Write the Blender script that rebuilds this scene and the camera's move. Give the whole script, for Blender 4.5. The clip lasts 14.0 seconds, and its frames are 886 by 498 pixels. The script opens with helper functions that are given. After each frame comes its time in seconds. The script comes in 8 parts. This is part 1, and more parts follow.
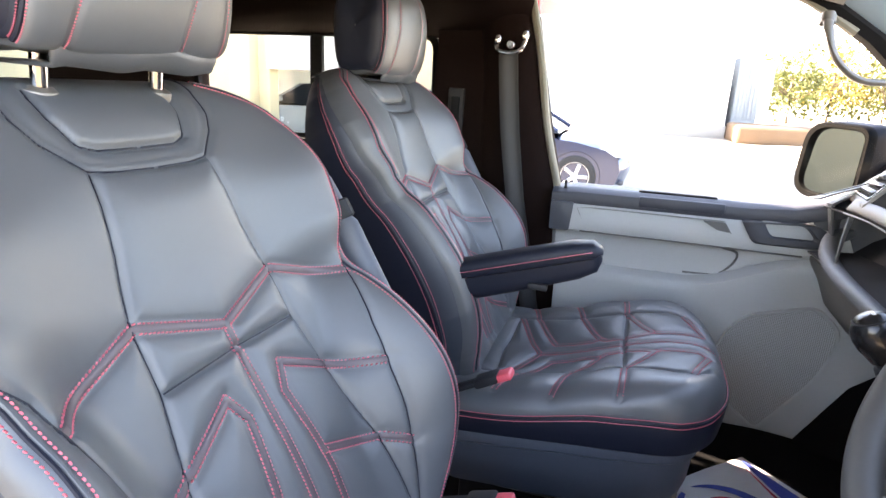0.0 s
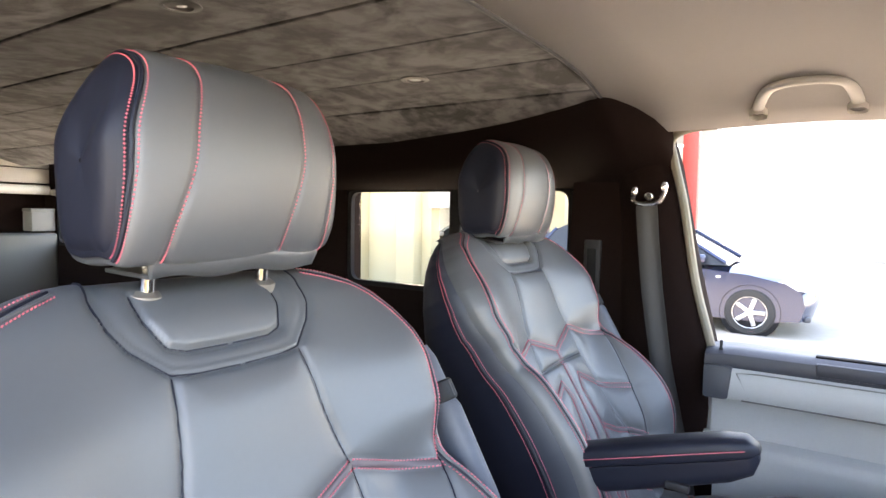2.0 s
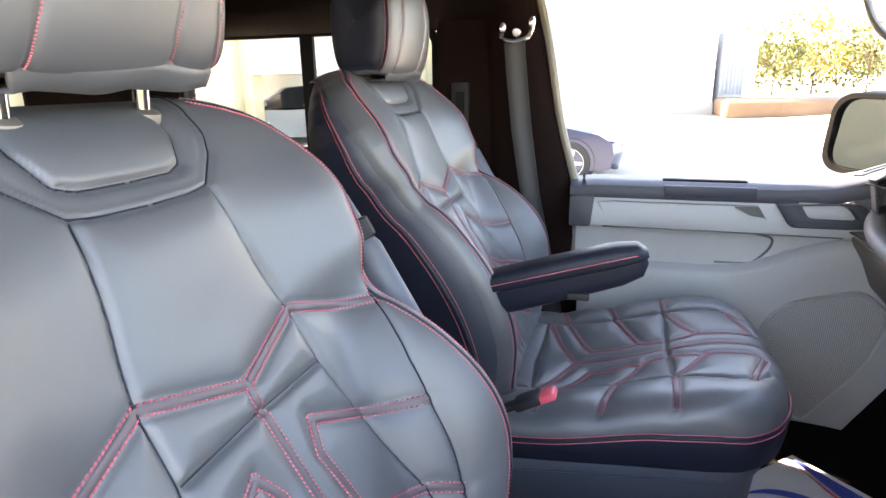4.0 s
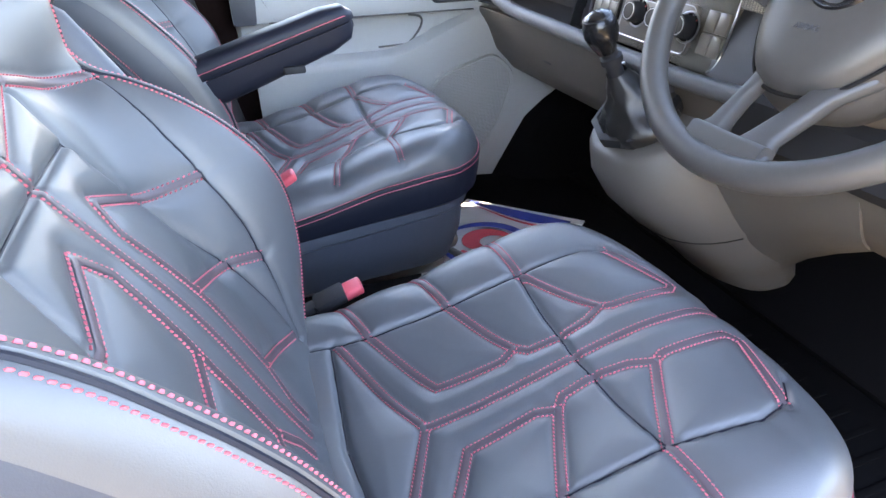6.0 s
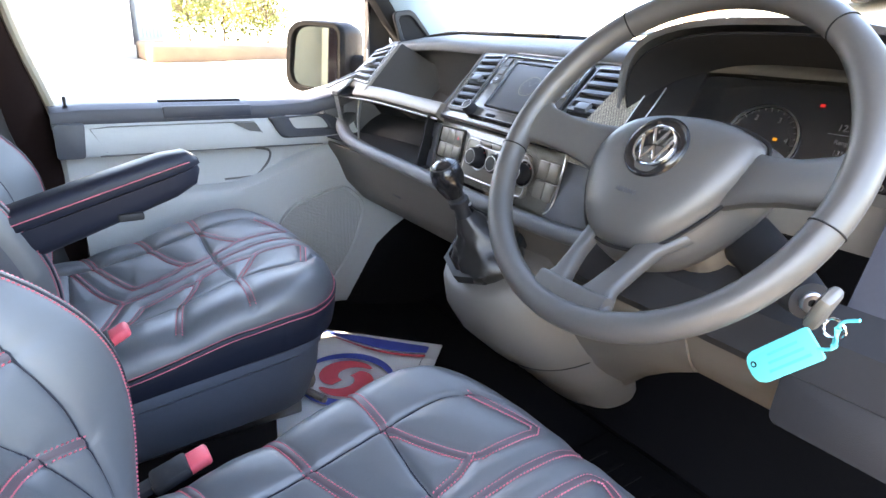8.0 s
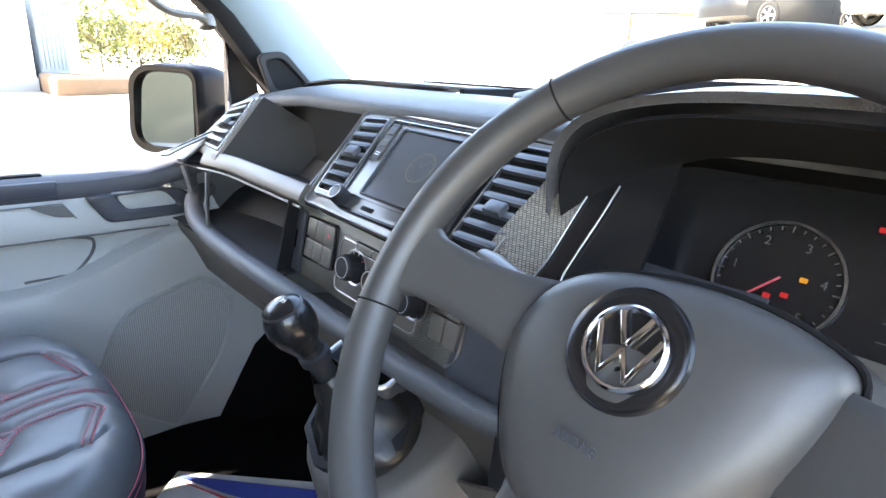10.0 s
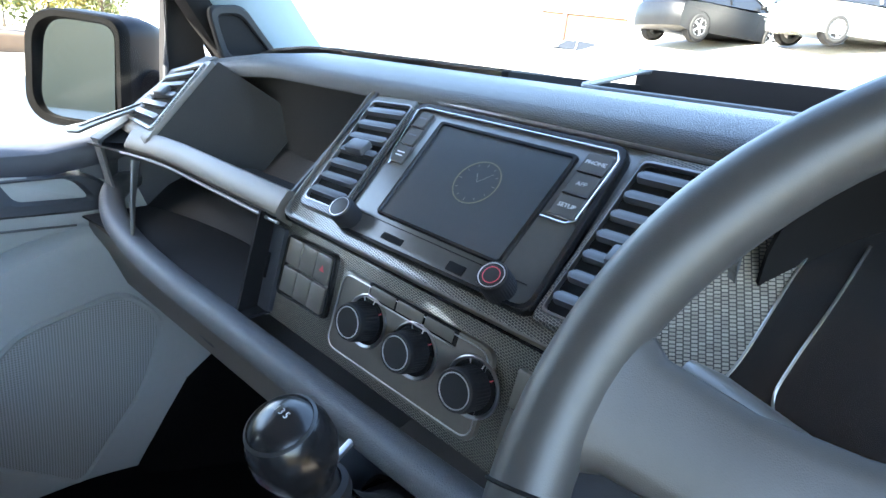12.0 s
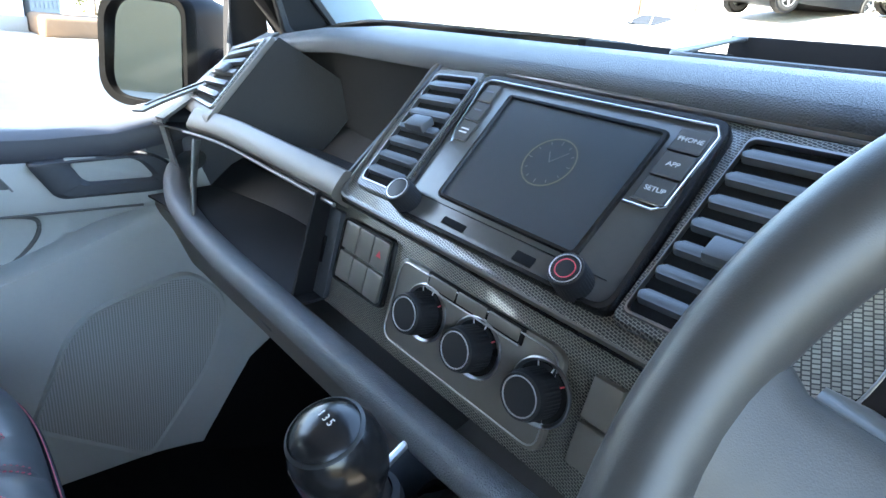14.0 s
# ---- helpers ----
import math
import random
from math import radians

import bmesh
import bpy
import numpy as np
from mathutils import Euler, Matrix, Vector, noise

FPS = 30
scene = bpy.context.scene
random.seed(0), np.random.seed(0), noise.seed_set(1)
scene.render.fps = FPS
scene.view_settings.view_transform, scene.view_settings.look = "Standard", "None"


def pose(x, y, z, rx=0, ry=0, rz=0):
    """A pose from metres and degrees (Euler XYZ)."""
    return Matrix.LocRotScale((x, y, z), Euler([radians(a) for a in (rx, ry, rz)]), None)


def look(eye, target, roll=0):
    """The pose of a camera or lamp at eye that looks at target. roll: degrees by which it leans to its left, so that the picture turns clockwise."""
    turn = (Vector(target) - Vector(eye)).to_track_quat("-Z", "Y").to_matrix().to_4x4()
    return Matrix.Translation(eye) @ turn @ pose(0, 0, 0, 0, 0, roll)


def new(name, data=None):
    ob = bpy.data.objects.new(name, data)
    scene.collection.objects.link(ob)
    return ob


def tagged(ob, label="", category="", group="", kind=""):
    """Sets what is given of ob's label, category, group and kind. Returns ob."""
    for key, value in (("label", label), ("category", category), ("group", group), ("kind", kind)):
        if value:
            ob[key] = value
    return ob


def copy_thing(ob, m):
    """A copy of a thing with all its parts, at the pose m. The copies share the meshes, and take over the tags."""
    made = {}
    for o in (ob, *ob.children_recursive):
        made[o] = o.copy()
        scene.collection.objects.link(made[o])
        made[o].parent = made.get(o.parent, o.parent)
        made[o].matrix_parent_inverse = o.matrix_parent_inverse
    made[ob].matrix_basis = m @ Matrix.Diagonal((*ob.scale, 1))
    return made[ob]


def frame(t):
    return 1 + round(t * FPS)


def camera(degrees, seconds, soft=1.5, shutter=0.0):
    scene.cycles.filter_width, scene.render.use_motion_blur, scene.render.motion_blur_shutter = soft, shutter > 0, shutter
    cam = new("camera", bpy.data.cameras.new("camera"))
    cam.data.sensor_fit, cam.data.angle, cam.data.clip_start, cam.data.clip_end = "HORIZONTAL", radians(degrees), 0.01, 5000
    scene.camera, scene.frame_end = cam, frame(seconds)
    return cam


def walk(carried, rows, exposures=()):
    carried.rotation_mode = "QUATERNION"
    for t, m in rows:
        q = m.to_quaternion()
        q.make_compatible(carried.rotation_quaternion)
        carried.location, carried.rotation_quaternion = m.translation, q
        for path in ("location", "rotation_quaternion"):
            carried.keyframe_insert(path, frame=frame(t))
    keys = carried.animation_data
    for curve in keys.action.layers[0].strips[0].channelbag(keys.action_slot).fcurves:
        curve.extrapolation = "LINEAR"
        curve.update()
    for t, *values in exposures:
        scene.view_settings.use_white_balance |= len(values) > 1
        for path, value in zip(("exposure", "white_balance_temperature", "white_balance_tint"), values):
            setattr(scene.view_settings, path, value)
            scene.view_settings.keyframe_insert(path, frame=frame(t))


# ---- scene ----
cam = camera(73.85, 14.0)
EXPOSURES = ((0.0, 4.10, 8500, 22), (2.2, 4.2, 8500, 22), (4.3, 4.18, 8600, 22), (5.0, 4.38, 7900, 22), (6.0, 4.55, 7800, 20), (7.5, 4.68, 8000, 18), (9.2, 4.54, 7900, 18), (11.3, 4.02, 6600, 9), (14.0, 4.02, 6500, 7))
PATH = [
    (0, look((0.8872, -0.9561, 0.8860), (0.6034, -0.0345, 0.6212), 2.86)),
    (0.5, look((0.8637, -0.9081, 0.9142), (0.5245, 0.0137, 0.7265), 2.36)),
    (1, look((0.8957, -0.8835, 0.9373), (0.4666, 0.0106, 0.8095), 2.06)),
    (1.5, look((0.9181, -0.8725, 0.9488), (0.4192, -0.0101, 0.8619), 1.28)),
    (2, look((0.9250, -0.8619, 0.9522), (0.3825, -0.0241, 0.8918), 1.01)),
    (2.2, look((0.9248, -0.8574, 0.9536), (0.3684, -0.0281, 0.9012), 0.92)),
    (4.3, look((0.7720, -0.8787, 0.8630), (0.5942, 0.0407, 0.5123), -1.50)),
    (4.5, look((0.7533, -0.8916, 0.8426), (0.6408, 0.0156, 0.4372), -1.71)),
    (5, look((0.7403, -0.9014, 0.8030), (0.7423, -0.0359, 0.3022), -0.97)),
    (5.5, look((0.6936, -0.9191, 0.7894), (0.8538, -0.0834, 0.2641), -1.55)),
    (6, look((0.6541, -0.9236, 0.7797), (0.9408, -0.1134, 0.2684), -1.10)),
    (6.5, look((0.6403, -0.9194, 0.7804), (1.0448, -0.1387, 0.3042), 0.11)),
    (7, look((0.6412, -0.9157, 0.7833), (1.1209, -0.1563, 0.3436), 1.03)),
    (7.5, look((0.6416, -0.9056, 0.7992), (1.1561, -0.1423, 0.4085), 1.88)),
    (8, look((0.6593, -0.8871, 0.8220), (1.1987, -0.1175, 0.4803), 2.74)),
    (8.5, look((0.7142, -0.8454, 0.8461), (1.2633, -0.0702, 0.5338), 3.19)),
    (9, look((0.8237, -0.7959, 0.8643), (1.3958, -0.0334, 0.5622), 3.79)),
    (9.2, look((0.8578, -0.7634, 0.8678), (1.4456, -0.0111, 0.5701), 3.46)),
    (11.3, look((1.0370, -0.4115, 0.8627), (1.7196, 0.2465, 0.5449), 4.37)),
    (11.5, look((1.0341, -0.3843, 0.8579), (1.7275, 0.2616, 0.5386), 5.55)),
    (12, look((1.0445, -0.3445, 0.8378), (1.7607, 0.2823, 0.5309), 6.81)),
    (12.5, look((1.0665, -0.3366, 0.8408), (1.7648, 0.3019, 0.5172), 5.85)),
    (13, look((1.0752, -0.3203, 0.8367), (1.7842, 0.3073, 0.5152), 6.63)),
    (13.5, look((1.0754, -0.3069, 0.8308), (1.7618, 0.3391, 0.4968), 6.68)),
    (14, look((1.0792, -0.3112, 0.8266), (1.7122, 0.3805, 0.4791), 5.70)),
]
walk(cam, PATH, EXPOSURES)

# ---- world ----
world = bpy.data.worlds.new("sky")
scene.world = world
world.use_nodes = True
wn = world.node_tree
wn.nodes.clear()
sky = wn.nodes.new("ShaderNodeTexSky")
sky.sky_type = "NISHITA"
sky.sun_disc = False
sky.sun_elevation = radians(34)
sky.sun_rotation = radians(285)
bg = wn.nodes.new("ShaderNodeBackground")
bg.inputs["Strength"].default_value = 0.15
wout = wn.nodes.new("ShaderNodeOutputWorld")
wn.links.new(sky.outputs[0], bg.inputs[0])
wn.links.new(bg.outputs[0], wout.inputs[0])
sun = new("sun", bpy.data.lights.new("sun", "SUN"))
sun.data.energy = 5.0
sun.data.angle = radians(0.6)
sun.data.color = (1.0, 0.93, 0.82)
sun.matrix_world = look((-20, 5.5, 13), (0, 0, 0))

# ---- materials ----
MATS = {}


def shade(name, base, rough=0.5, metal=0.0, spread=0.12, big=3.0, fine=900.0, bump=0.15, bump_scale=None, spec=0.5,
          sheen=0.0, coat=0.0, fine_type="NOISE", stretch=None, island=0.0):
    """A surface with colour and gloss that vary at two scales and a fine relief."""
    m = bpy.data.materials.new(name)
    m.use_nodes = True
    nt = m.node_tree
    p = nt.nodes["Principled BSDF"]
    p.inputs["Roughness"].default_value = rough
    p.inputs["Metallic"].default_value = metal
    p.inputs["Specular IOR Level"].default_value = spec
    if sheen:
        p.inputs["Sheen Weight"].default_value = sheen
        p.inputs["Sheen Roughness"].default_value = 0.4
    if coat:
        p.inputs["Coat Weight"].default_value = coat
        p.inputs["Coat Roughness"].default_value = 0.08
    tc = nt.nodes.new("ShaderNodeTexCoord")
    mp = nt.nodes.new("ShaderNodeMapping")
    if stretch:
        mp.inputs["Scale"].default_value = stretch
    nt.links.new(tc.outputs["Object"], mp.inputs["Vector"])
    n1 = nt.nodes.new("ShaderNodeTexNoise")
    n1.inputs["Scale"].default_value = big
    n1.inputs["Detail"].default_value = 4
    n2 = nt.nodes.new("ShaderNodeTexNoise")
    n2.inputs["Scale"].default_value = fine * 0.15
    n2.inputs["Detail"].default_value = 3
    for n in (n1, n2):
        nt.links.new(mp.outputs[0], n.inputs["Vector"])
    mix = nt.nodes.new("ShaderNodeMath")
    mix.operation = "MULTIPLY_ADD"
    mix.inputs[1].default_value = 0.35
    nt.links.new(n2.outputs["Fac"], mix.inputs[0])
    nt.links.new(n1.outputs["Fac"], mix.inputs[2])
    ramp = nt.nodes.new("ShaderNodeValToRGB")
    lo = [max(0.0, c * (1 - spread)) for c in base]
    hi = [min(1.0, c * (1 + spread)) for c in base]
    ramp.color_ramp.elements[0].position, ramp.color_ramp.elements[1].position = 0.4, 0.95
    ramp.color_ramp.elements[0].color = (*lo, 1)
    ramp.color_ramp.elements[1].color = (*hi, 1)
    nt.links.new(mix.outputs[0], ramp.inputs[0])
    nt.links.new(ramp.outputs[0], p.inputs["Base Color"])
    rr = nt.nodes.new("ShaderNodeMapRange")
    rr.inputs["To Min"].default_value = max(0.02, rough * 0.85)
    rr.inputs["To Max"].default_value = min(1.0, rough * 1.2)
    nt.links.new(n1.outputs["Fac"], rr.inputs["Value"])
    nt.links.new(rr.outputs[0], p.inputs["Roughness"])
    if bump:
        if fine_type == "VORONOI":
            n3 = nt.nodes.new("ShaderNodeTexVoronoi")
            n3.feature = "DISTANCE_TO_EDGE"
            src = n3.outputs["Distance"]
        else:
            n3 = nt.nodes.new("ShaderNodeTexNoise")
            n3.inputs["Detail"].default_value = 2
            src = n3.outputs["Fac"]
        n3.inputs["Scale"].default_value = bump_scale or fine
        nt.links.new(mp.outputs[0], n3.inputs["Vector"])
        b = nt.nodes.new("ShaderNodeBump")
        b.inputs["Strength"].default_value = bump
        b.inputs["Distance"].default_value = 0.001
        nt.links.new(src, b.inputs["Height"])
        nt.links.new(b.outputs[0], p.inputs["Normal"])
    MATS[name] = m
    return m


leather = shade("leather", (0.068, 0.075, 0.082), 0.43, spread=0.07, bump=0.12, bump_scale=1100, spec=0.85)
# dark leather; on the seat sides its navy stands for shade
leather_dark = shade("leather_dark", (0.011, 0.013, 0.022), 0.45, spread=0.08, bump=0.10, bump_scale=900, spec=0.24)
gaiter_leather = shade("gaiter_leather", (0.013, 0.013, 0.013), 0.36, spread=0.1, bump=0.12, bump_scale=900, spec=0.6)
# the seat leather again, part darkened for the shade on its sides
leather_side_shade = shade("leather_side_shade", (0.036, 0.043, 0.056), 0.45, spread=0.08, bump=0.10, bump_scale=1000, spec=0.5)
thread = shade("red_thread", (0.56, 0.115, 0.15), 0.5, spread=0.15, bump=0.2)
strip_mat = shade("seam_strip", (0.082, 0.060, 0.068), 0.4, spread=0.08, bump=0.1)
plastic_dark = shade("dark_plastic", (0.048, 0.053, 0.064), 0.42, bump=0.35, bump_scale=700, fine_type="VORONOI")
slat_plastic = shade("slat_plastic", (0.075, 0.080, 0.088), 0.36, bump=0.1, spec=0.6)
plastic_soft = shade("soft_dash", (0.098, 0.102, 0.108), 0.44, bump=1.0, bump_scale=430, fine_type="VORONOI")
radio_black = shade("radio_black", (0.080, 0.078, 0.074), 0.25, bump=0.05, spec=0.6)
sill_plastic = shade("sill_plastic", (0.028, 0.032, 0.045), 0.45, bump=0.3, bump_scale=700, fine_type="VORONOI")
plastic_black = shade("black_plastic", (0.128, 0.117, 0.101), 0.30, bump=0.05, spec=0.8)
cap_black = shade("knob_cap_black", (0.022, 0.022, 0.023), 0.35, bump=0.05, spec=0.5)
tray_plastic = shade("tray_plastic", (0.019, 0.018, 0.017), 0.55, bump=0.6, bump_scale=430, fine_type="VORONOI", spec=0.4)
knee_trim = shade("dark_knee_trim", (0.016, 0.017, 0.020), 0.6, bump=0.2, spec=0.3)
plastic_matt = shade("matt_black", (0.007, 0.007, 0.008), 0.85, spec=0.25, bump=0.1)
plastic_wheel = shade("wheel_plastic", (0.054, 0.053, 0.052), 0.42, bump=0.10, bump_scale=1000, fine_type="VORONOI", spec=0.65)
base_plastic = shade("seat_base_plastic", (0.070, 0.080, 0.100), 0.45, bump=0.3, bump_scale=700, fine_type="VORONOI")
door_grey = shade("pale_door_plastic", (0.37, 0.38, 0.37), 0.5, spread=0.05, bump=0.3, bump_scale=600, fine_type="VORONOI")
door_fabric = shade("door_insert", (0.38, 0.39, 0.38), 0.7, spread=0.06, bump=0.3, bump_scale=1500)
# two greys that paint the shade round the door insert and pocket
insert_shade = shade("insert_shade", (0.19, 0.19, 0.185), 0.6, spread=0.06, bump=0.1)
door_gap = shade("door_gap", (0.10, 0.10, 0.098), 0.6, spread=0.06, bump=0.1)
console_grey = shade("console_grey", (0.102, 0.094, 0.084), 0.5, spread=0.06, bump=0.3, bump_scale=600, fine_type="VORONOI")
pillar_blue = shade("pillar_trim", (0.20, 0.26, 0.30), 0.6, spread=0.05, bump=0.15)
pillar_dark = shade("dark_carpet_trim", (0.010, 0.0055, 0.005), 0.95, spec=0.08, spread=0.2, bump=0.4, bump_scale=1200)
headliner = shade("headliner_cloth", (0.33, 0.312, 0.30), 0.9, spread=0.04, bump=0.3, bump_scale=1500)
chrome = shade("chrome", (0.75, 0.75, 0.75), 0.12, metal=1.0, spread=0.03, bump=0)
bright_ring = shade("bright_ring", (0.72, 0.72, 0.72), 0.38, metal=0.9, spread=0.03, bump=0)
spot_ring = shade("dull_metal", (0.16, 0.16, 0.16), 0.5, metal=0.8, spread=0.05, bump=0)
satin = shade("satin_metal", (0.42, 0.42, 0.43), 0.28, metal=1.0, spread=0.05, bump=0)
satin_trim = shade("satin_trim", (0.14, 0.125, 0.108), 0.38, metal=0.15, spread=0.08, bump=0.05, stretch=(1, 0.1, 1))
cream_pier_paint = shade("cream_pier_paint", (0.27, 0.215, 0.125), 0.8, spread=0.06, big=0.5, fine=40, bump=0.1, bump_scale=60)
gloss_black = shade("gloss_black", (0.012, 0.012, 0.013), 0.22, spread=0.05, bump=0)
carpet = shade("black_floor", (0.0045, 0.0045, 0.005), 0.95, spec=0.05, spread=0.25, bump=0.6, bump_scale=500)
webbing = shade("belt_webbing", (0.022, 0.022, 0.024), 0.6, spread=0.08, bump=0.6, bump_scale=900, stretch=(1, 1, 0.15))
red_plastic = shade("red_plastic", (0.75, 0.10, 0.13), 0.4, spread=0.06, bump=0)
seal = shade("door_seal", (0.20, 0.18, 0.14), 0.5, spread=0.1, bump=0.1)
ivory = shade("ivory_plastic", (0.48, 0.46, 0.43), 0.5, spread=0.04, bump=0.1)
cyan_tag = shade("turquoise_plastic", (0.06, 0.62, 0.66), 0.45, spread=0.05, bump=0)
paper = shade("paper", (0.86, 0.86, 0.85), 0.6, spread=0.03, bump=0.1, bump_scale=80)
ink_blue = shade("blue_ink", (0.035, 0.06, 0.30), 0.6, spread=0.08, bump=0)
ink_red = shade("red_ink", (0.60, 0.06, 0.08), 0.6, spread=0.08, bump=0)
white_ink = shade("white_print", (0.62, 0.62, 0.62), 0.5, spread=0.03, bump=0)
bar_ink = shade("pale_blue_print", (0.04, 0.42, 0.50), 0.5, spread=0.03, bump=0)
asphalt = shade("asphalt", (0.33, 0.30, 0.255), 0.9, spread=0.25, big=0.4, fine=60, bump=0.5, bump_scale=90)
concrete = shade("concrete", (0.35, 0.34, 0.32), 0.85, spread=0.12, big=0.6, fine=40, bump=0.3, bump_scale=60)
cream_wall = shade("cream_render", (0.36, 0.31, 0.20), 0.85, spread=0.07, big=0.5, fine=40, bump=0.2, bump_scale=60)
white_wall = shade("white_cladding", (0.80, 0.80, 0.78), 0.7, spread=0.03, big=0.5, fine=40, bump=0.05)
grey_steel = shade("grey_cladding", (0.32, 0.34, 0.36), 0.6, spread=0.08, big=0.8, fine=40, bump=0.05)
shutter_grey = shade("shutter_steel", (0.30, 0.30, 0.29), 0.5, metal=0.3, spread=0.1, big=1.5, fine=40, bump=0.05)
red_steel = shade("red_steel", (0.45, 0.05, 0.04), 0.5, spread=0.1, big=1, fine=40, bump=0.05)
blue_paint = shade("blue_car_paint", (0.022, 0.034, 0.075), 0.22, metal=0.35, spread=0.06, bump=0, coat=0.6)
dark_paint = shade("dark_car_paint", (0.006, 0.0065, 0.008), 0.35, spread=0.06, bump=0, spec=0.3)
silver_paint = shade("silver_car_paint", (0.50, 0.52, 0.52), 0.25, metal=0.5, spread=0.06, bump=0, coat=0.5)
van_paint = shade("van_paint", (0.005, 0.005, 0.010), 0.35, spread=0.06, bump=0, coat=0.1, spec=0.35)
# mirror rim black, darkened below real plastic to stand for shade
mirror_black_shaded = shade("mirror_black_shaded", (0.0014, 0.0014, 0.0016), 0.7, spec=0.05, spread=0.05, bump=0.05)
# darker copy of the cream render, with shade put into the colour
wing_render_shade = shade("wing_render_shade", (0.130, 0.108, 0.066), 0.85, spread=0.07, big=0.5, fine=40, bump=0.2, bump_scale=60)
# darker copy of the van paint, shade put into the mirror's colour
mirror_paint_shaded = shade("mirror_paint_shaded", (0.0016, 0.0018, 0.0045), 0.5, spec=0.08, spread=0.05, bump=0)
# tyre black, which also paints the shade inside the open bay
tyre_rubber_bay_shade = shade("tyre_rubber_bay_shade", (0.02, 0.02, 0.02), 0.8, spread=0.15, bump=0.2)
alloy = shade("alloy", (0.55, 0.55, 0.56), 0.3, metal=0.8, spread=0.05, bump=0)
bark = shade("bark", (0.10, 0.075, 0.05), 0.9, spread=0.3, bump=0.6, bump_scale=30)
leaves = shade("leaves", (0.085, 0.10, 0.02), 0.6, spread=0.5, big=0.6, fine=20, bump=0)
leaves_gold = shade("golden_leaves", (0.22, 0.17, 0.03), 0.6, spread=0.4, big=0.6, fine=20, bump=0)
brown_earth = shade("earth", (0.16, 0.10, 0.06), 0.9, spread=0.2, big=1, fine=30, bump=0.4, bump_scale=40)


def glass_mat(name, tint=(1, 1, 1), rough=0.0):
    m = bpy.data.materials.new(name)
    m.use_nodes = True
    nt = m.node_tree
    nt.nodes.clear()
    out = nt.nodes.new("ShaderNodeOutputMaterial")
    tr = nt.nodes.new("ShaderNodeBsdfTransparent")
    tr.inputs[0].default_value = (*tint, 1)
    gl = nt.nodes.new("ShaderNodeBsdfGlossy")
    gl.inputs["Roughness"].default_value = rough
    mx = nt.nodes.new("ShaderNodeMixShader")
    mx.inputs[0].default_value = 0.025
    nt.links.new(tr.outputs[0], mx.inputs[1])
    nt.links.new(gl.outputs[0], mx.inputs[2])
    nt.links.new(mx.outputs[0], out.inputs[0])
    MATS[name] = m
    return m


pane_glass = glass_mat("window_glass", (0.93, 0.96, 0.95))
dark_glass = shade("car_window", (0.02, 0.023, 0.028), 0.12, spread=0.03, bump=0, spec=0.35)
mirror_glass = shade("mirror_silver", (0.86, 0.87, 0.88), 0.02, metal=1.0, spread=0.0, bump=0)
screen_glass = shade("screen_glass", (0.045, 0.054, 0.062), 0.22, spread=0.03, bump=0, spec=1.0)
lens_glass = shade("headlamp_lens", (0.55, 0.58, 0.6), 0.1, spread=0.05, bump=0)


def glow(name, colour, strength):
    m = bpy.data.materials.new(name)
    m.use_nodes = True
    p = m.node_tree.nodes["Principled BSDF"]
    p.inputs["Base Color"].default_value = (*[c * 0.07 for c in colour], 1)
    p.inputs["Emission Color"].default_value = (*colour, 1)
    p.inputs["Emission Strength"].default_value = strength
    MATS[name] = m
    return m


red_lamp = glow("red_warning_light", (1.0, 0.03, 0.03), 0.022)
amber_lamp = glow("amber_warning_light", (1.0, 0.45, 0.03), 0.03)
dial_light = glow("dial_print", (0.8, 0.82, 0.85), 0.003)
clock_light = glow("clock_print", (0.62, 0.62, 0.40), 0.012)


def carbon_weave(name, turn, thread_a, thread_b, gap, size, coat):
    """Woven carbon look: rows of short threads with gaps, each row shifted half a thread, under a clear coat."""
    m = shade(name, (0.045, 0.045, 0.047), 0.3, spread=0.1, bump=0, coat=coat)
    nt = m.node_tree
    p = nt.nodes["Principled BSDF"]
    tc = nt.nodes.new("ShaderNodeTexCoord")
    mp = nt.nodes.new("ShaderNodeMapping")
    mp.inputs["Rotation"].default_value = (0, 0, radians(turn))
    nt.links.new(tc.outputs["UV"], mp.inputs["Vector"])
    br = nt.nodes.new("ShaderNodeTexBrick")
    br.offset = 0.5
    br.inputs["Color1"].default_value = (*thread_a, 1)
    br.inputs["Color2"].default_value = (*thread_b, 1)
    br.inputs["Mortar"].default_value = (*gap, 1)
    br.inputs["Scale"].default_value = 1.0
    br.inputs["Mortar Size"].default_value = size[2]
    br.inputs["Mortar Smooth"].default_value = 0.6
    br.inputs["Brick Width"].default_value = size[0]
    br.inputs["Row Height"].default_value = size[1]
    nt.links.new(mp.outputs[0], br.inputs["Vector"])
    nt.links.new(br.outputs["Color"], p.inputs["Base Color"])
    b = nt.nodes.new("ShaderNodeBump")
    b.inputs["Strength"].default_value = 0.3
    b.inputs["Distance"].default_value = 0.0004
    nt.links.new(br.outputs["Fac"], b.inputs["Height"])
    nt.links.new(b.outputs[0], p.inputs["Normal"])
    return m


carbon = carbon_weave("carbon_weave", 12, (0.014, 0.014, 0.014), (0.028, 0.027, 0.026), (0.25, 0.235, 0.20), (0.0032, 0.0020, 0.00038), 0.6)
# thread colours lifted pale to paint the reflections on the ribs
carbon_ribs = carbon_weave("carbon_ribs", 74, (0.42, 0.39, 0.33), (0.27, 0.25, 0.21), (0.05, 0.048, 0.044), (0.0026, 0.0044, 0.00055), 0.4)


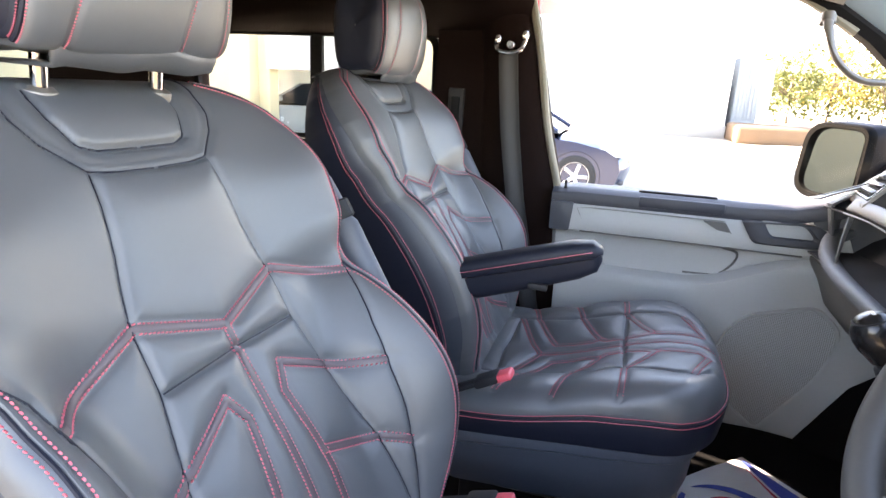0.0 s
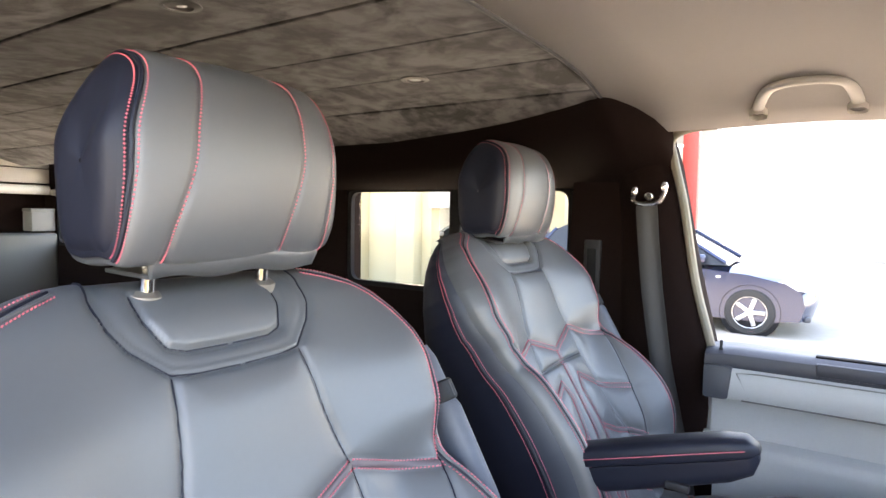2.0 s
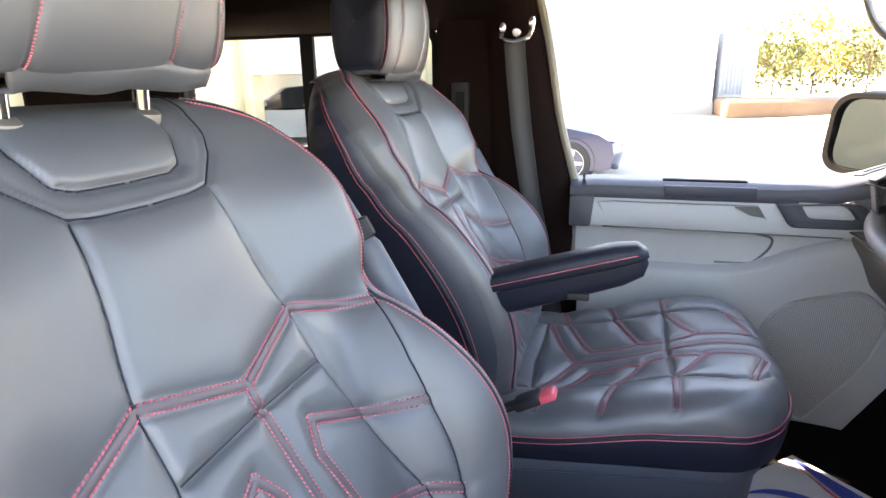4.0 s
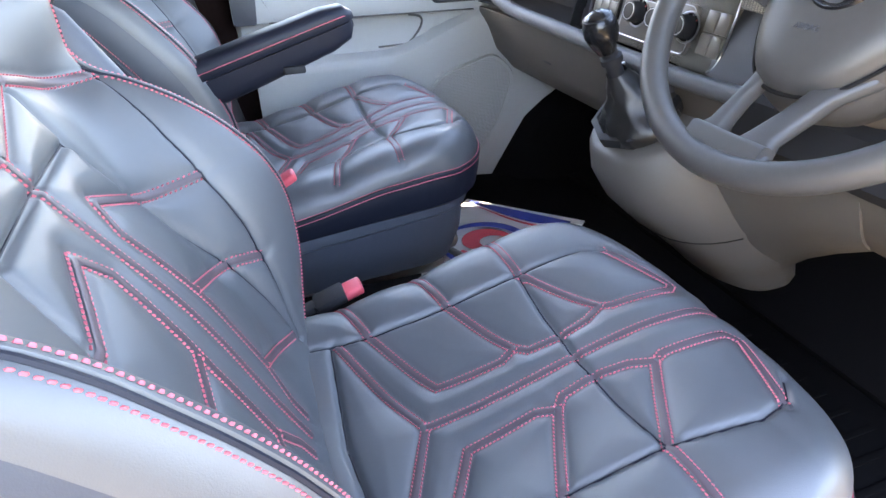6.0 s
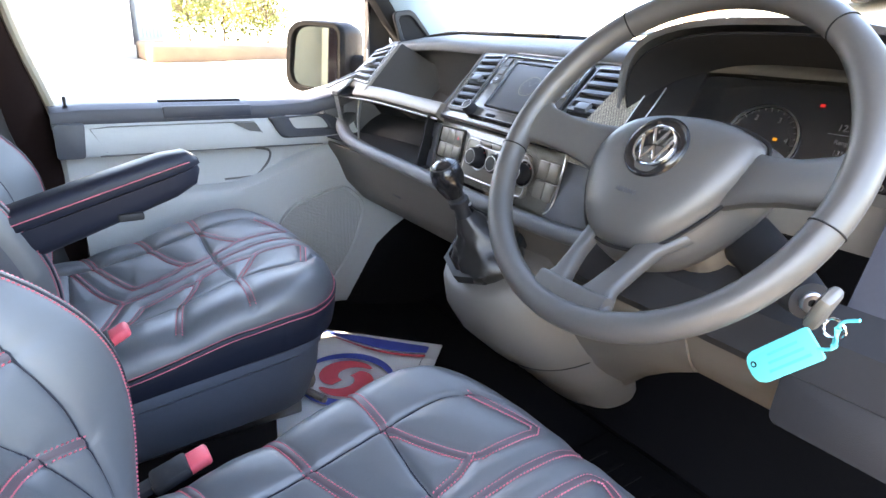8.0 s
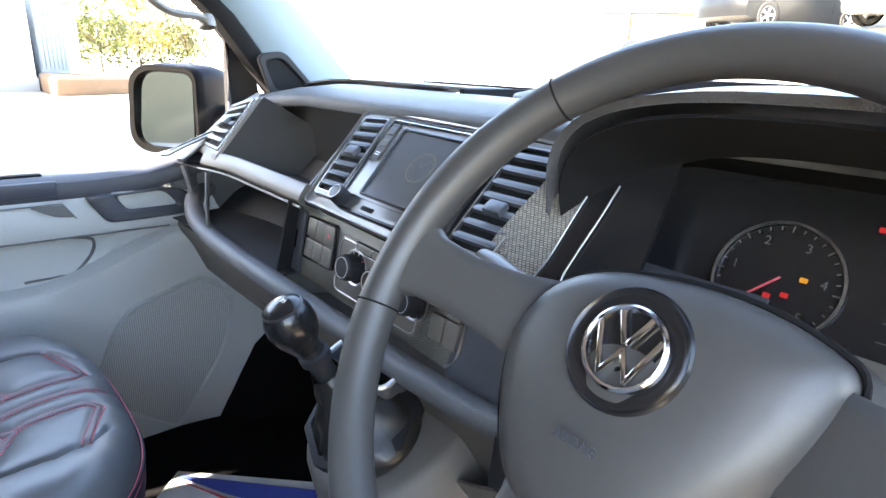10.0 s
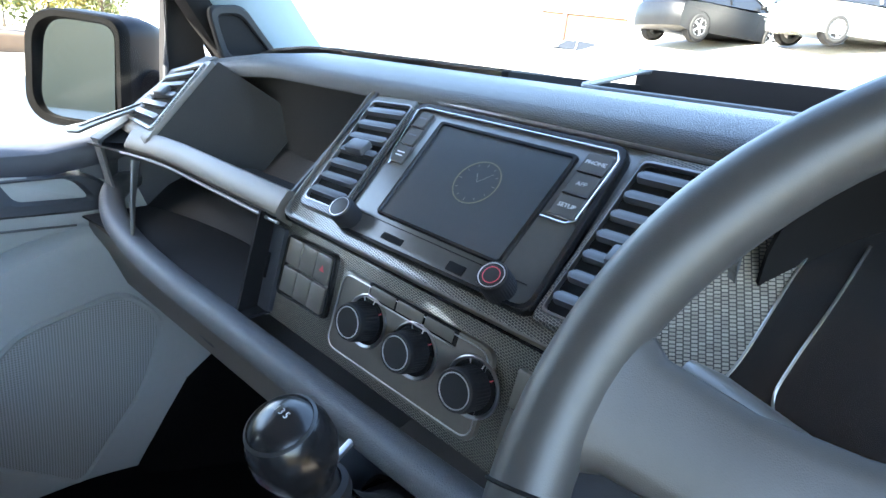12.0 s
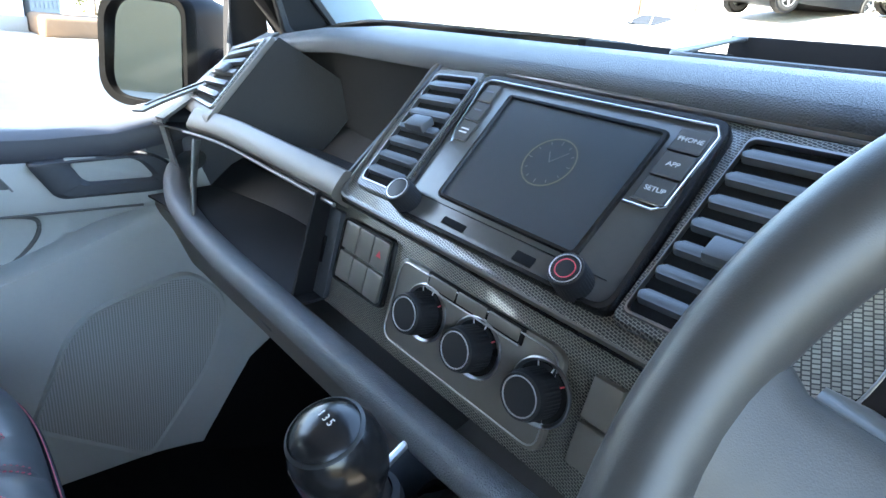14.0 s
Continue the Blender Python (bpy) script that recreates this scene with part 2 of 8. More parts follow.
def perforated_material():
    """Pale plastic with rows of small dark holes."""
    m = shade("speaker_mesh", (0.37, 0.38, 0.37), 0.55, spread=0.05, bump=0)
    nt = m.node_tree
    p = nt.nodes["Principled BSDF"]
    tc = nt.nodes.new("ShaderNodeTexCoord")
    vo = nt.nodes.new("ShaderNodeTexVoronoi")
    vo.inputs["Scale"].default_value = 230
    vo.inputs["Randomness"].default_value = 0.0
    nt.links.new(tc.outputs["UV"], vo.inputs["Vector"])
    rp = nt.nodes.new("ShaderNodeValToRGB")
    rp.color_ramp.elements[0].position, rp.color_ramp.elements[1].position = 0.26, 0.36
    rp.color_ramp.elements[0].color = (0.17, 0.17, 0.165, 1)
    rp.color_ramp.elements[1].color = (0.37, 0.38, 0.37, 1)
    nt.links.new(vo.outputs["Distance"], rp.inputs[0])
    nt.links.new(rp.outputs[0], p.inputs["Base Color"])
    return m


speaker_mesh = perforated_material()


def suede_material():
    """Brushed suede board: cloudy light and dark nap in patches a hand wide."""
    m = shade("suede", (0.088, 0.088, 0.092), 0.95, spread=0.75, big=8, fine=200, bump=0.3, bump_scale=900, spec=0.1, sheen=0.2)
    for n in m.node_tree.nodes:
        if n.type == "VALTORGB":
            n.color_ramp.elements[0].position, n.color_ramp.elements[1].position = 0.57, 0.80
        if n.type == "TEX_NOISE" and n.inputs["Scale"].default_value == 8:
            n.inputs["Detail"].default_value = 6
            n.inputs["Roughness"].default_value = 0.62
            n.inputs["Distortion"].default_value = 0.6
    return m


suede = suede_material()

# ---- building helpers ----


def part(name, bm, material, parent=None, label="", smooth=35):
    """Links a bmesh as one mesh object, under a thing or a part."""
    me = bpy.data.meshes.new(name)
    bmesh.ops.recalc_face_normals(bm, faces=bm.faces)
    bm.to_mesh(me)
    bm.free()
    return link_mesh(name, me, material, parent, label, smooth)


def link_mesh(name, me, material, parent=None, label="", smooth=35):
    me.materials.append(material)
    if smooth:
        me.polygons.foreach_set("use_smooth", [True] * len(me.polygons))
        if smooth < 180:
            me.set_sharp_from_angle(angle=radians(smooth))
    ob = new(name, me)
    if parent:
        ob.parent = parent
        ob.matrix_parent_inverse = base_matrix(parent).inverted()
    if label:
        ob["label"] = label
    return ob


def base_matrix(ob):
    """Where a parent stands: only top-level things are moved."""
    return ob.matrix_basis.copy() if ob.parent is None else Matrix()


def thing(name, at, label, category, group="", kind=""):
    ob = new(name)
    ob.empty_display_size = 0.05
    ob.matrix_basis = Matrix.Translation(at)
    return tagged(ob, label, category, group, kind)


def box(size, at=(0, 0, 0), bevel=0.003, seg=2, m=None):
    bm = bmesh.new()
    bmesh.ops.create_cube(bm, size=1.0)
    for v in bm.verts:
        v.co = Vector((v.co.x * size[0], v.co.y * size[1], v.co.z * size[2]))
    if bevel:
        bmesh.ops.bevel(bm, geom=list(bm.edges), offset=min(bevel, min(size) * 0.49), segments=seg, affect="EDGES", profile=0.5)
    mm = Matrix.Translation(at) if m is None else m @ Matrix.Translation(at)
    bmesh.ops.transform(bm, matrix=mm, verts=bm.verts)
    return bm


def prism(poly, depth, m, bevel=0.0, seg=2, z0=0.0):
    """A flat polygon in the plane of m, raised by depth along its z."""
    bm = bmesh.new()
    lo = [bm.verts.new((x, y, z0)) for x, y in poly]
    hi = [bm.verts.new((x, y, z0 + depth)) for x, y in poly]
    bm.faces.new(lo[::-1])
    top = bm.faces.new(hi)
    n = len(poly)
    for i in range(n):
        bm.faces.new((lo[i], lo[(i + 1) % n], hi[(i + 1) % n], hi[i]))
    if bevel:
        bmesh.ops.bevel(bm, geom=list(top.edges), offset=bevel, segments=seg, affect="EDGES", profile=0.5)
    bmesh.ops.transform(bm, matrix=m, verts=bm.verts)
    return bm


def rounded(poly, r, seg=5):
    """The polygon with its corners rounded; r is one radius or one for each corner."""
    out = []
    n = len(poly)
    for i in range(n):
        p, a, b = Vector(poly[i]), Vector(poly[i - 1]), Vector(poly[(i + 1) % n])
        rr = r[i] if isinstance(r, (list, tuple)) else r
        d1, d2 = (a - p), (b - p)
        k = min(rr, d1.length * 0.48, d2.length * 0.48)
        p1, p2 = p + d1.normalized() * k, p + d2.normalized() * k
        for j in range(seg + 1):
            t = j / seg
            q = p1 * (1 - t) ** 2 + p * 2 * t * (1 - t) + p2 * t * t
            out.append((q.x, q.y))
    return out


def ring_prism(outer, inner, depth, m, z0=0.0, bevel=0.0):
    """A frame between two outlines with the same number of points."""
    bm = bmesh.new()
    n = len(outer)
    rows = []
    b = bevel
    for poly, z in ((outer, z0), (outer, z0 + depth - b), (None, 0), (inner, z0 + depth - b), (inner, z0)):
        if poly is None:
            if b:
                mid_o = [(o[0] + (i[0] - o[0]) * 0.2, o[1] + (i[1] - o[1]) * 0.2) for o, i in zip(outer, inner)]
                mid_i = [(o[0] + (i[0] - o[0]) * 0.8, o[1] + (i[1] - o[1]) * 0.8) for o, i in zip(outer, inner)]
                rows.append([bm.verts.new((x, y, z0 + depth)) for x, y in mid_o])
                rows.append([bm.verts.new((x, y, z0 + depth)) for x, y in mid_i])
            continue
        rows.append([bm.verts.new((x, y, z)) for x, y in poly])
    rows.append(rows[0])
    for a, c in zip(rows, rows[1:]):
        for i in range(n):
            j = (i + 1) % n
            bm.faces.new((a[i], a[j], c[j], c[i]))
    bmesh.ops.transform(bm, matrix=m, verts=bm.verts)
    return bm


def lathe(profile, m, seg=32, close=True):
    """Turns (radius, height) pairs round the z of m."""
    bm = bmesh.new()
    rings = []
    for r, z in profile:
        if r < 1e-6:
            rings.append([bm.verts.new((0, 0, z))])
        else:
            rings.append([bm.verts.new((r * math.cos(2 * math.pi * i / seg), r * math.sin(2 * math.pi * i / seg), z)) for i in range(seg)])
    for a, b in zip(rings, rings[1:]):
        for i in range(seg):
            j = (i + 1) % seg
            if len(a) == 1 and len(b) == 1:
                break
            if len(a) == 1:
                bm.faces.new((a[0], b[j], b[i]))
            elif len(b) == 1:
                bm.faces.new((a[i], a[j], b[0]))
            else:
                bm.faces.new((a[i], a[j], b[j], b[i]))
    bmesh.ops.transform(bm, matrix=m, verts=bm.verts)
    return bm


def tube(points, radius, seg=10, closed=False, flat=1.0, caps=True, up=(0, 0, 1)):
    """A tube along points; radius may be a list; flat squeezes it along the second axis."""
    pts = [Vector(p) for p in points]
    n = len(pts)
    bm = bmesh.new()
    rings = []
    ref = Vector(up)
    for i, p in enumerate(pts):
        a = pts[(i - 1) % n] if (closed or i > 0) else p
        b = pts[(i + 1) % n] if (closed or i < n - 1) else p
        t = (b - a).normalized()
        s = t.cross(ref)
        if s.length < 1e-4:
            s = t.cross(Vector((1, 0, 0)))
        s.normalize()
        u = s.cross(t).normalized()
        r = radius[i] if isinstance(radius, (list, tuple)) else radius
        rings.append([bm.verts.new(p + s * (r * math.cos(2 * math.pi * k / seg)) + u * (r * flat * math.sin(2 * math.pi * k / seg))) for k in range(seg)])
    pairs = list(zip(rings, rings[1:])) + ([(rings[-1], rings[0])] if closed else [])
    for a, b in pairs:
        for k in range(seg):
            j = (k + 1) % seg
            bm.faces.new((a[k], a[j], b[j], b[k]))
    if caps and not closed:
        bm.faces.new(rings[0][::-1])
        bm.faces.new(rings[-1])
    return bm


def smooth_line(pts, n=8, closed=False):
    """A Catmull-Rom line through the points."""
    P = [Vector(p) for p in pts]
    m = len(P)
    out = []
    for i in range(m if closed else m - 1):
        p0 = P[(i - 1) % m] if (closed or i > 0) else P[i]
        p1, p2 = P[i], P[(i + 1) % m]
        p3 = P[(i + 2) % m] if (closed or i + 2 < m) else p2
        for k in range(n):
            t = k / n
            out.append(0.5 * ((2 * p1) + (p2 - p0) * t + (2 * p0 - 5 * p1 + 4 * p2 - p3) * t * t + (3 * p1 - p0 - 3 * p2 + p3) * t ** 3))
    if not closed:
        out.append(P[-1])
    return out


def loft(rows, close_u=False, cap=False, thick=0.0):
    """A skin over rows of points, all rows of one length."""
    bm = bmesh.new()
    vs = [[bm.verts.new(p) for p in row] for row in rows]
    n = len(vs[0])
    for a, b in zip(vs, vs[1:]):
        for i in range(n if close_u else n - 1):
            j = (i + 1) % n
            try:
                bm.faces.new((a[i], a[j], b[j], b[i]))
            except ValueError:
                pass
    if cap:
        bm.faces.new(vs[0][::-1])
        bm.faces.new(vs[-1])
    if thick:
        bmesh.ops.recalc_face_normals(bm, faces=bm.faces)
        bmesh.ops.solidify(bm, geom=list(bm.faces), thickness=thick)
    return bm


def grid_mesh(name, P, uv=None):
    """A mesh over an array of points, rows by columns by three."""
    r, c = P.shape[:2]
    idx = np.arange(r * c).reshape(r, c)
    quads = np.stack([idx[:-1, :-1], idx[:-1, 1:], idx[1:, 1:], idx[1:, :-1]], -1).reshape(-1, 4)
    me = bpy.data.meshes.new(name)
    me.from_pydata(P.reshape(-1, 3).tolist(), [], quads.tolist())
    return me


def basis(origin, xdir, ydir):
    """A pose with its x and y along the given ways."""
    x = Vector(xdir).normalized()
    z = x.cross(Vector(ydir)).normalized()
    y = z.cross(x)
    m = Matrix((x, y, z)).transposed().to_4x4()
    m.translation = Vector(origin)
    return m


def lettering(name, text, size, m, material, parent, depth=0.0004, label="", align="CENTER"):
    cu = bpy.data.curves.new(name, "FONT")
    cu.body, cu.size, cu.align_x, cu.align_y, cu.extrude = text, size, align, "CENTER", depth
    tmp = bpy.data.objects.new(name, cu)
    me = bpy.data.meshes.new_from_object(tmp)
    bpy.data.objects.remove(tmp)
    me.transform(m)
    me.name = name
    return link_mesh(name, me, material, parent, label, smooth=0)


def join(*bms):
    """Several bmeshes as one."""
    out = bmesh.new()
    for b in bms:
        me = bpy.data.meshes.new("tmp")
        b.to_mesh(me)
        b.free()
        out.from_mesh(me)
        bpy.data.meshes.remove(me)
    return out


def planar_uv(me, m):
    """Lays the mesh's UVs flat in the plane of m, in metres."""
    inv = m.inverted()
    lay = me.uv_layers.new(name="flat")
    for lp in me.loops:
        q = inv @ me.vertices[lp.vertex_index].co
        lay.data[lp.index].uv = (q.x, q.y)


# ---- van shell ----


def wall_with_holes(x0, x1, z0, z1, holes, y0, y1):
    """A wall along x between y0 and y1, with openings (x0, x1, z0, z1)."""
    xs = sorted({x0, x1, *[h[0] for h in holes], *[h[1] for h in holes]})
    zs = sorted({z0, z1, *[h[2] for h in holes], *[h[3] for h in holes]})
    bm = bmesh.new()
    vert = {}

    def vv(i, j, k):
        key = (i, j, k)
        if key not in vert:
            vert[key] = bm.verts.new((xs[i], (y0, y1)[k], zs[j]))
        return vert[key]

    def solid(i, j):
        if not (0 <= i < len(xs) - 1 and 0 <= j < len(zs) - 1):
            return False
        cx, cz = (xs[i] + xs[i + 1]) / 2, (zs[j] + zs[j + 1]) / 2
        return not any(h[0] < cx < h[1] and h[2] < cz < h[3] for h in holes)
    for i in range(len(xs) - 1):
        for j in range(len(zs) - 1):
            if not solid(i, j):
                continue
            for k in (0, 1):
                bm.faces.new((vv(i, j, k), vv(i + 1, j, k), vv(i + 1, j + 1, k), vv(i, j + 1, k)))
            for a, b, other in (((i, j), (i + 1, j), (i, j - 1)), ((i, j + 1), (i + 1, j + 1), (i, j + 1)), ((i, j), (i, j + 1), (i - 1, j)), ((i + 1, j), (i + 1, j + 1), (i + 1, j))):
                if not solid(*other):
                    bm.faces.new((vv(*a, 0), vv(*b, 0), vv(*b, 1), vv(*a, 1)))
    return bm


floor = part("floor", box((5.0, 1.75, 0.06), (-0.6, 0.0, -0.03), 0.0), carpet, smooth=0)
tagged(floor, "black rubber and carpet van floor", "floor", kind="structure")
toe = part("toe_board", loft([[(1.62, y, 0.0), (1.78, y, 0.07), (1.93, y, 0.30), (1.97, y, 0.62)] for y in (-0.84, 0.84)], thick=0.02), carpet)
tagged(toe, "black carpeted toe board under the dashboard", "floor", kind="structure")

# ribs of the cab's rubber floor
ribs = thing("floor_mat", (1.30, -0.45, 0.0), "black ribbed rubber mat in the driver's footwell", "floor mat")
part("mat_sheet", box((0.62, 0.52, 0.008), (1.30, -0.47, 0.006), 0.003), carpet, ribs)
for k in range(11):
    part("rib", box((0.50, 0.012, 0.004), (1.30, -0.69 + k * 0.044, 0.0115), 0.0015), carpet, ribs)

# headliner of the cab, a shell that comes down to the door tops
rows = []
for x, zc, ze, yw in ((0.452, 1.285, 1.175, 0.70), (0.62, 1.288, 1.178, 0.715), (0.90, 1.287, 1.182, 0.715), (1.12, 1.265, 1.170, 0.70), (1.30, 1.215, 1.115, 0.67)):
    row = []
    for t in np.linspace(-1, 1, 33):
        row.append(Vector((x, yw * t, ze + (zc - ze) * (1 - abs(t) ** 4.0) ** 0.9)))
    rows.append(row)
cab_ceiling = part("ceiling", loft(rows, thick=0.012), headliner, smooth=180)
tagged(cab_ceiling, "pale grey cloth headliner over the cab seats", "ceiling", kind="structure")

# suede boards over the rear, joined in one mesh, with a gap between boards
bms = []
edges = [-0.80, -0.57, -0.36, -0.145, 0.07, 0.285, 0.50, 0.72]
for a, b in zip(edges, edges[1:]):
    zc = 1.275 - 0.10 * abs((a + b) / 2 / 0.72) ** 3
    bms.append(box((3.55, b - a - 0.004, 0.02), (0, 0, 0), 0.004, m=Matrix.Translation((-1.325, (a + b) / 2, zc + 0.01)) @ pose(0, 0, 0, math.degrees(math.atan(-0.10 * 3 * ((a + b) / 2 / 0.72) ** 2 / 0.72 * (1 if a + b > 0 else -1))), 0, 0)))
rear_ceiling = part("ceiling_rear", join(*bms), suede, smooth=20)
tagged(rear_ceiling, "dark grey suede boards lining the rear roof", "ceiling", kind="structure")
edge = [Vector((0.458, 0.70 * t, 1.170 + 0.105 * (1 - abs(t) ** 4.0) ** 0.9)) for t in np.linspace(-1, 1, 41)]
tagged(part("trim", tube(edge, 0.006, 8), plastic_dark), "thin grey edge strip between the headliners", "trim", kind="structure")


def spotlight(x, y, z):
    s = thing("ceiling_spotlight", (x, y, z), "small round recessed spotlight, unlit, in suede ceiling", "spotlight", "ceiling spotlights")
    m = Matrix.Translation((x, y, z))
    part("bezel", lathe([(0.020, -0.002), (0.022, -0.006), (0.034, -0.004), (0.037, 0.001), (0.037, 0.006)], m, 32), spot_ring, s, "dull metal ring")
    part("lens", lathe([(0, -0.004), (0.012, -0.0035), (0.021, 0.0)], m, 24), lens_glass, s, "clear unlit lens")
    return s


spotlight(0.085, 0.30, 1.272)
spotlight(0.062, -0.30, 1.272)

# left side of the body behind the door, with two windows
side = part("wall_left", wall_with_holes(-3.1, 0.50, 0.0, 1.24, [(-0.625, 0.285, 0.675, 1.045), (-2.95, -1.30, 0.72, 1.19)], 0.845, 0.93), pillar_dark, smooth=0)
tagged(side, "dark carpeted inner side of the van", "wall", kind="structure")
other = part("wall_right", wall_with_holes(-3.1, 0.22, 0.0, 1.24, [(-2.95, -1.30, 0.72, 1.19)], -0.93, -0.845), pillar_dark, smooth=0)
tagged(other, "dark carpeted inner side of the van", "wall", kind="structure")
back = part("wall_rear", box((0.06, 1.86, 1.40), (-3.12, 0, 0.62), 0.01), pillar_dark, smooth=0)
tagged(back, "dark carpeted tailgate trim", "wall", kind="structure")
roof = part("roof", box((4.6, 1.86, 0.03), (-0.85, 0, 1.335), 0.01), van_paint, smooth=0)
tagged(roof, "dark painted van roof", "roof", kind="structure")


def side_window(x0, x1, z0, z1, mids, y, label):
    w = thing("window_1", (x0, y, z0), label, "window", kind="structure")
    out = rounded([(x0, z0), (x1, z0), (x1, z1), (x0, z1)], 0.05, 6)
    inn = rounded([(x0 + 0.018, z0 + 0.018), (x1 - 0.018, z0 + 0.018), (x1 - 0.018, z1 - 0.018), (x0 + 0.018, z1 - 0.018)], 0.04, 6)
    m = basis((0, y, 0), (1, 0, 0), (0, 0, 1))
    part("window_frame", ring_prism(out, inn, 0.02, m), plastic_matt, w)
    for xm in mids:
        part("mullion", box((0.045, 0.02, z1 - z0 - 0.02), (xm, y - 0.008, (z0 + z1) / 2), 0.004), plastic_matt, w, "black sliding window stile")
    xs = [x0] + list(mids) + [x1]
    for a, b in zip(xs, xs[1:]):
        g = part("pane", box((b - a - 0.02, 0.004, z1 - z0 - 0.02), ((a + b) / 2, y + 0.004, (z0 + z1) / 2), 0), pane_glass, w, smooth=0)
        g.visible_shadow = False
    return w


side_window(-0.625, 0.285, 0.675, 1.045, [-0.14], 0.87, "black-framed sliding side window of the van")
side_window(-2.95, -1.30, 0.72, 1.19, [], 0.87, "fixed rear side window of the van")
part_rail = thing("curtain_rail", (-2.1, 0.83, 1.0), "pale grab rail across the rear side window", "rail")
part("bar", tube([(-2.95, 0.83, 1.035), (-1.25, 0.83, 1.035)], 0.018, 12), ivory, part_rail)
for xx in (-2.9, -1.3):
    part("bracket", box((0.03, 0.04, 0.05), (xx, 0.845, 1.035), 0.005), ivory, part_rail)

# fittings at the van's rear end
locker = thing("roof_locker", (-3.06, 0.45, 1.10), "cream roof locker across the van's rear end", "locker")
part("front_panel", box((0.05, 0.86, 0.140), (-3.05, 0.42, 1.250), 0.006), ivory, locker, "cream upper flap")
part("front_panel", box((0.05, 0.86, 0.085), (-3.05, 0.42, 1.132), 0.006), ivory, locker, "cream lower flap")
part("back_board", box((0.02, 0.86, 0.24), (-3.080, 0.42, 1.20), 0.0), plastic_matt, locker)
strip_lamp = thing("strip_light", (-3.05, 0.45, 1.05), "white tubular strip light under the locker, unlit", "light")
part("tube", tube([(-3.04, 0.0, 1.050), (-3.04, 0.85, 1.050)], 0.028, 14), white_wall, strip_lamp, "white plastic tube")
for yy in (0.02, 0.83):
    part("bracket", box((0.05, 0.02, 0.05), (-3.06, yy, 1.050), 0.004), ivory, strip_lamp)
carton = thing("storage_box", (-3.02, 0.80, 0.80), "dull grey box on the rear shelf", "box")
part("body", box((0.12, 0.16, 0.115), (-3.02, 0.80, 0.862), 0.006), insert_shade, carton)
part("lid", box((0.124, 0.164, 0.020), (-3.02, 0.80, 0.929), 0.004), insert_shade, carton)
bench = thing("rear_bench", (-2.95, 0.45, 0.0), "grey rear bench back with a dark top edge", "bench")
part("back_panel", box((0.12, 0.86, 0.80), (-2.99, 0.42, 0.395), 0.02, 3), console_grey, bench, "grey bench back")
part("top_edge", tube([(-2.99, -0.01, 0.788), (-2.99, 0.85, 0.788)], 0.014, 10), plastic_matt, bench, "dark top edge")

# pillar behind the passenger door, leaning with the door's edge
rows = []
for z, xa, xb in ((0.0, 0.44, 0.84), (0.37, 0.44, 0.742), (0.61, 0.44, 0.692), (0.80, 0.44, 0.645), (0.98, 0.44, 0.608), (1.10, 0.43, 0.583), (1.17, 0.42, 0.560), (1.235, 0.40, 0.50), (1.27, 0.36, 0.44)):
    yi = 0.735 - 0.06 * max(0, (z - 1.05) / 0.22) ** 2
    rows.append([Vector((xa, 0.90, z)), Vector((xa, 0.80, z)), Vector((xa + 0.03, yi + 0.025, z)), Vector((xa + 0.07, yi + 0.004, z)), Vector((xb - 0.05, yi, z)), Vector((xb - 0.015, yi + 0.010, z)), Vector((xb, yi + 0.03, z)), Vector((xb, 0.90, z))])
pil = part("pillar_left", loft(rows), pillar_dark, smooth=60)
tagged(pil, "dark brown carpet-trimmed pillar beside the passenger seat", "pillar", kind="structure")
seal_pts = [(0.760, 0.775, 0.30), (0.735, 0.770, 0.40), (0.698, 0.762, 0.61), (0.653, 0.757, 0.78), (0.616, 0.755, 0.985), (0.586, 0.750, 1.11), (0.582, 0.742, 1.150), (0.615, 0.728, 1.172), (0.70, 0.722, 1.180), (0.90, 0.722, 1.184), (1.08, 0.712, 1.176), (1.20, 0.700, 1.14), (1.34, 0.690, 1.05)]
tagged(part("door_seal", tube(smooth_line(seal_pts, 6), 0.011, 8), seal), "pale rubber seal round the passenger door opening", "seal", kind="structure")
panel = part("rear_quarter_trim", loft([[Vector((x, 0.835 - 0.05 * math.sin(math.pi * k / 8), z)) for k, z in enumerate(np.linspace(0.02, 1.22, 9))] for x in np.linspace(0.30, 0.50, 4)], thick=0.01), pillar_dark)
tagged(panel, "dark carpeted panel behind the pillar", "wall", kind="structure")
notch = thing("door_catch", (0.36, 0.80, 0.79), "black plastic latch cover on the pillar", "latch cover")
part("cover", box((0.05, 0.02, 0.17), (0.37, 0.785, 0.80), 0.006), knee_trim, notch)
part("inset", box((0.026, 0.006, 0.12), (0.37, 0.773, 0.80), 0.003), plastic_matt, notch)

# dark trim that sweeps from the window wall up to the roof and round the pillar's head
inner = smooth_line([Vector(p) for p in ((-1.25, 0.765, 1.166), (-0.60, 0.735, 1.172), (-0.20, 0.690, 1.186), (0.12, 0.640, 1.205), (0.34, 0.575, 1.228), (0.452, 0.535, 1.243), (0.505, 0.575, 1.236), (0.548, 0.640, 1.212), (0.580, 0.700, 1.176), (0.590, 0.728, 1.150))], 6)
rows = []
for p in inner:
    q = Vector((min(p.x, 0.575), 0.86, 1.03))
    rows.append([p + Vector((0, 0.012, 0.016)), p, p.lerp(q, 0.18) + Vector((0, -0.012, -0.016)), p.lerp(q, 0.45) + Vector((0, -0.034, -0.020)), p.lerp(q, 0.75) + Vector((0, -0.034, -0.014)), q])
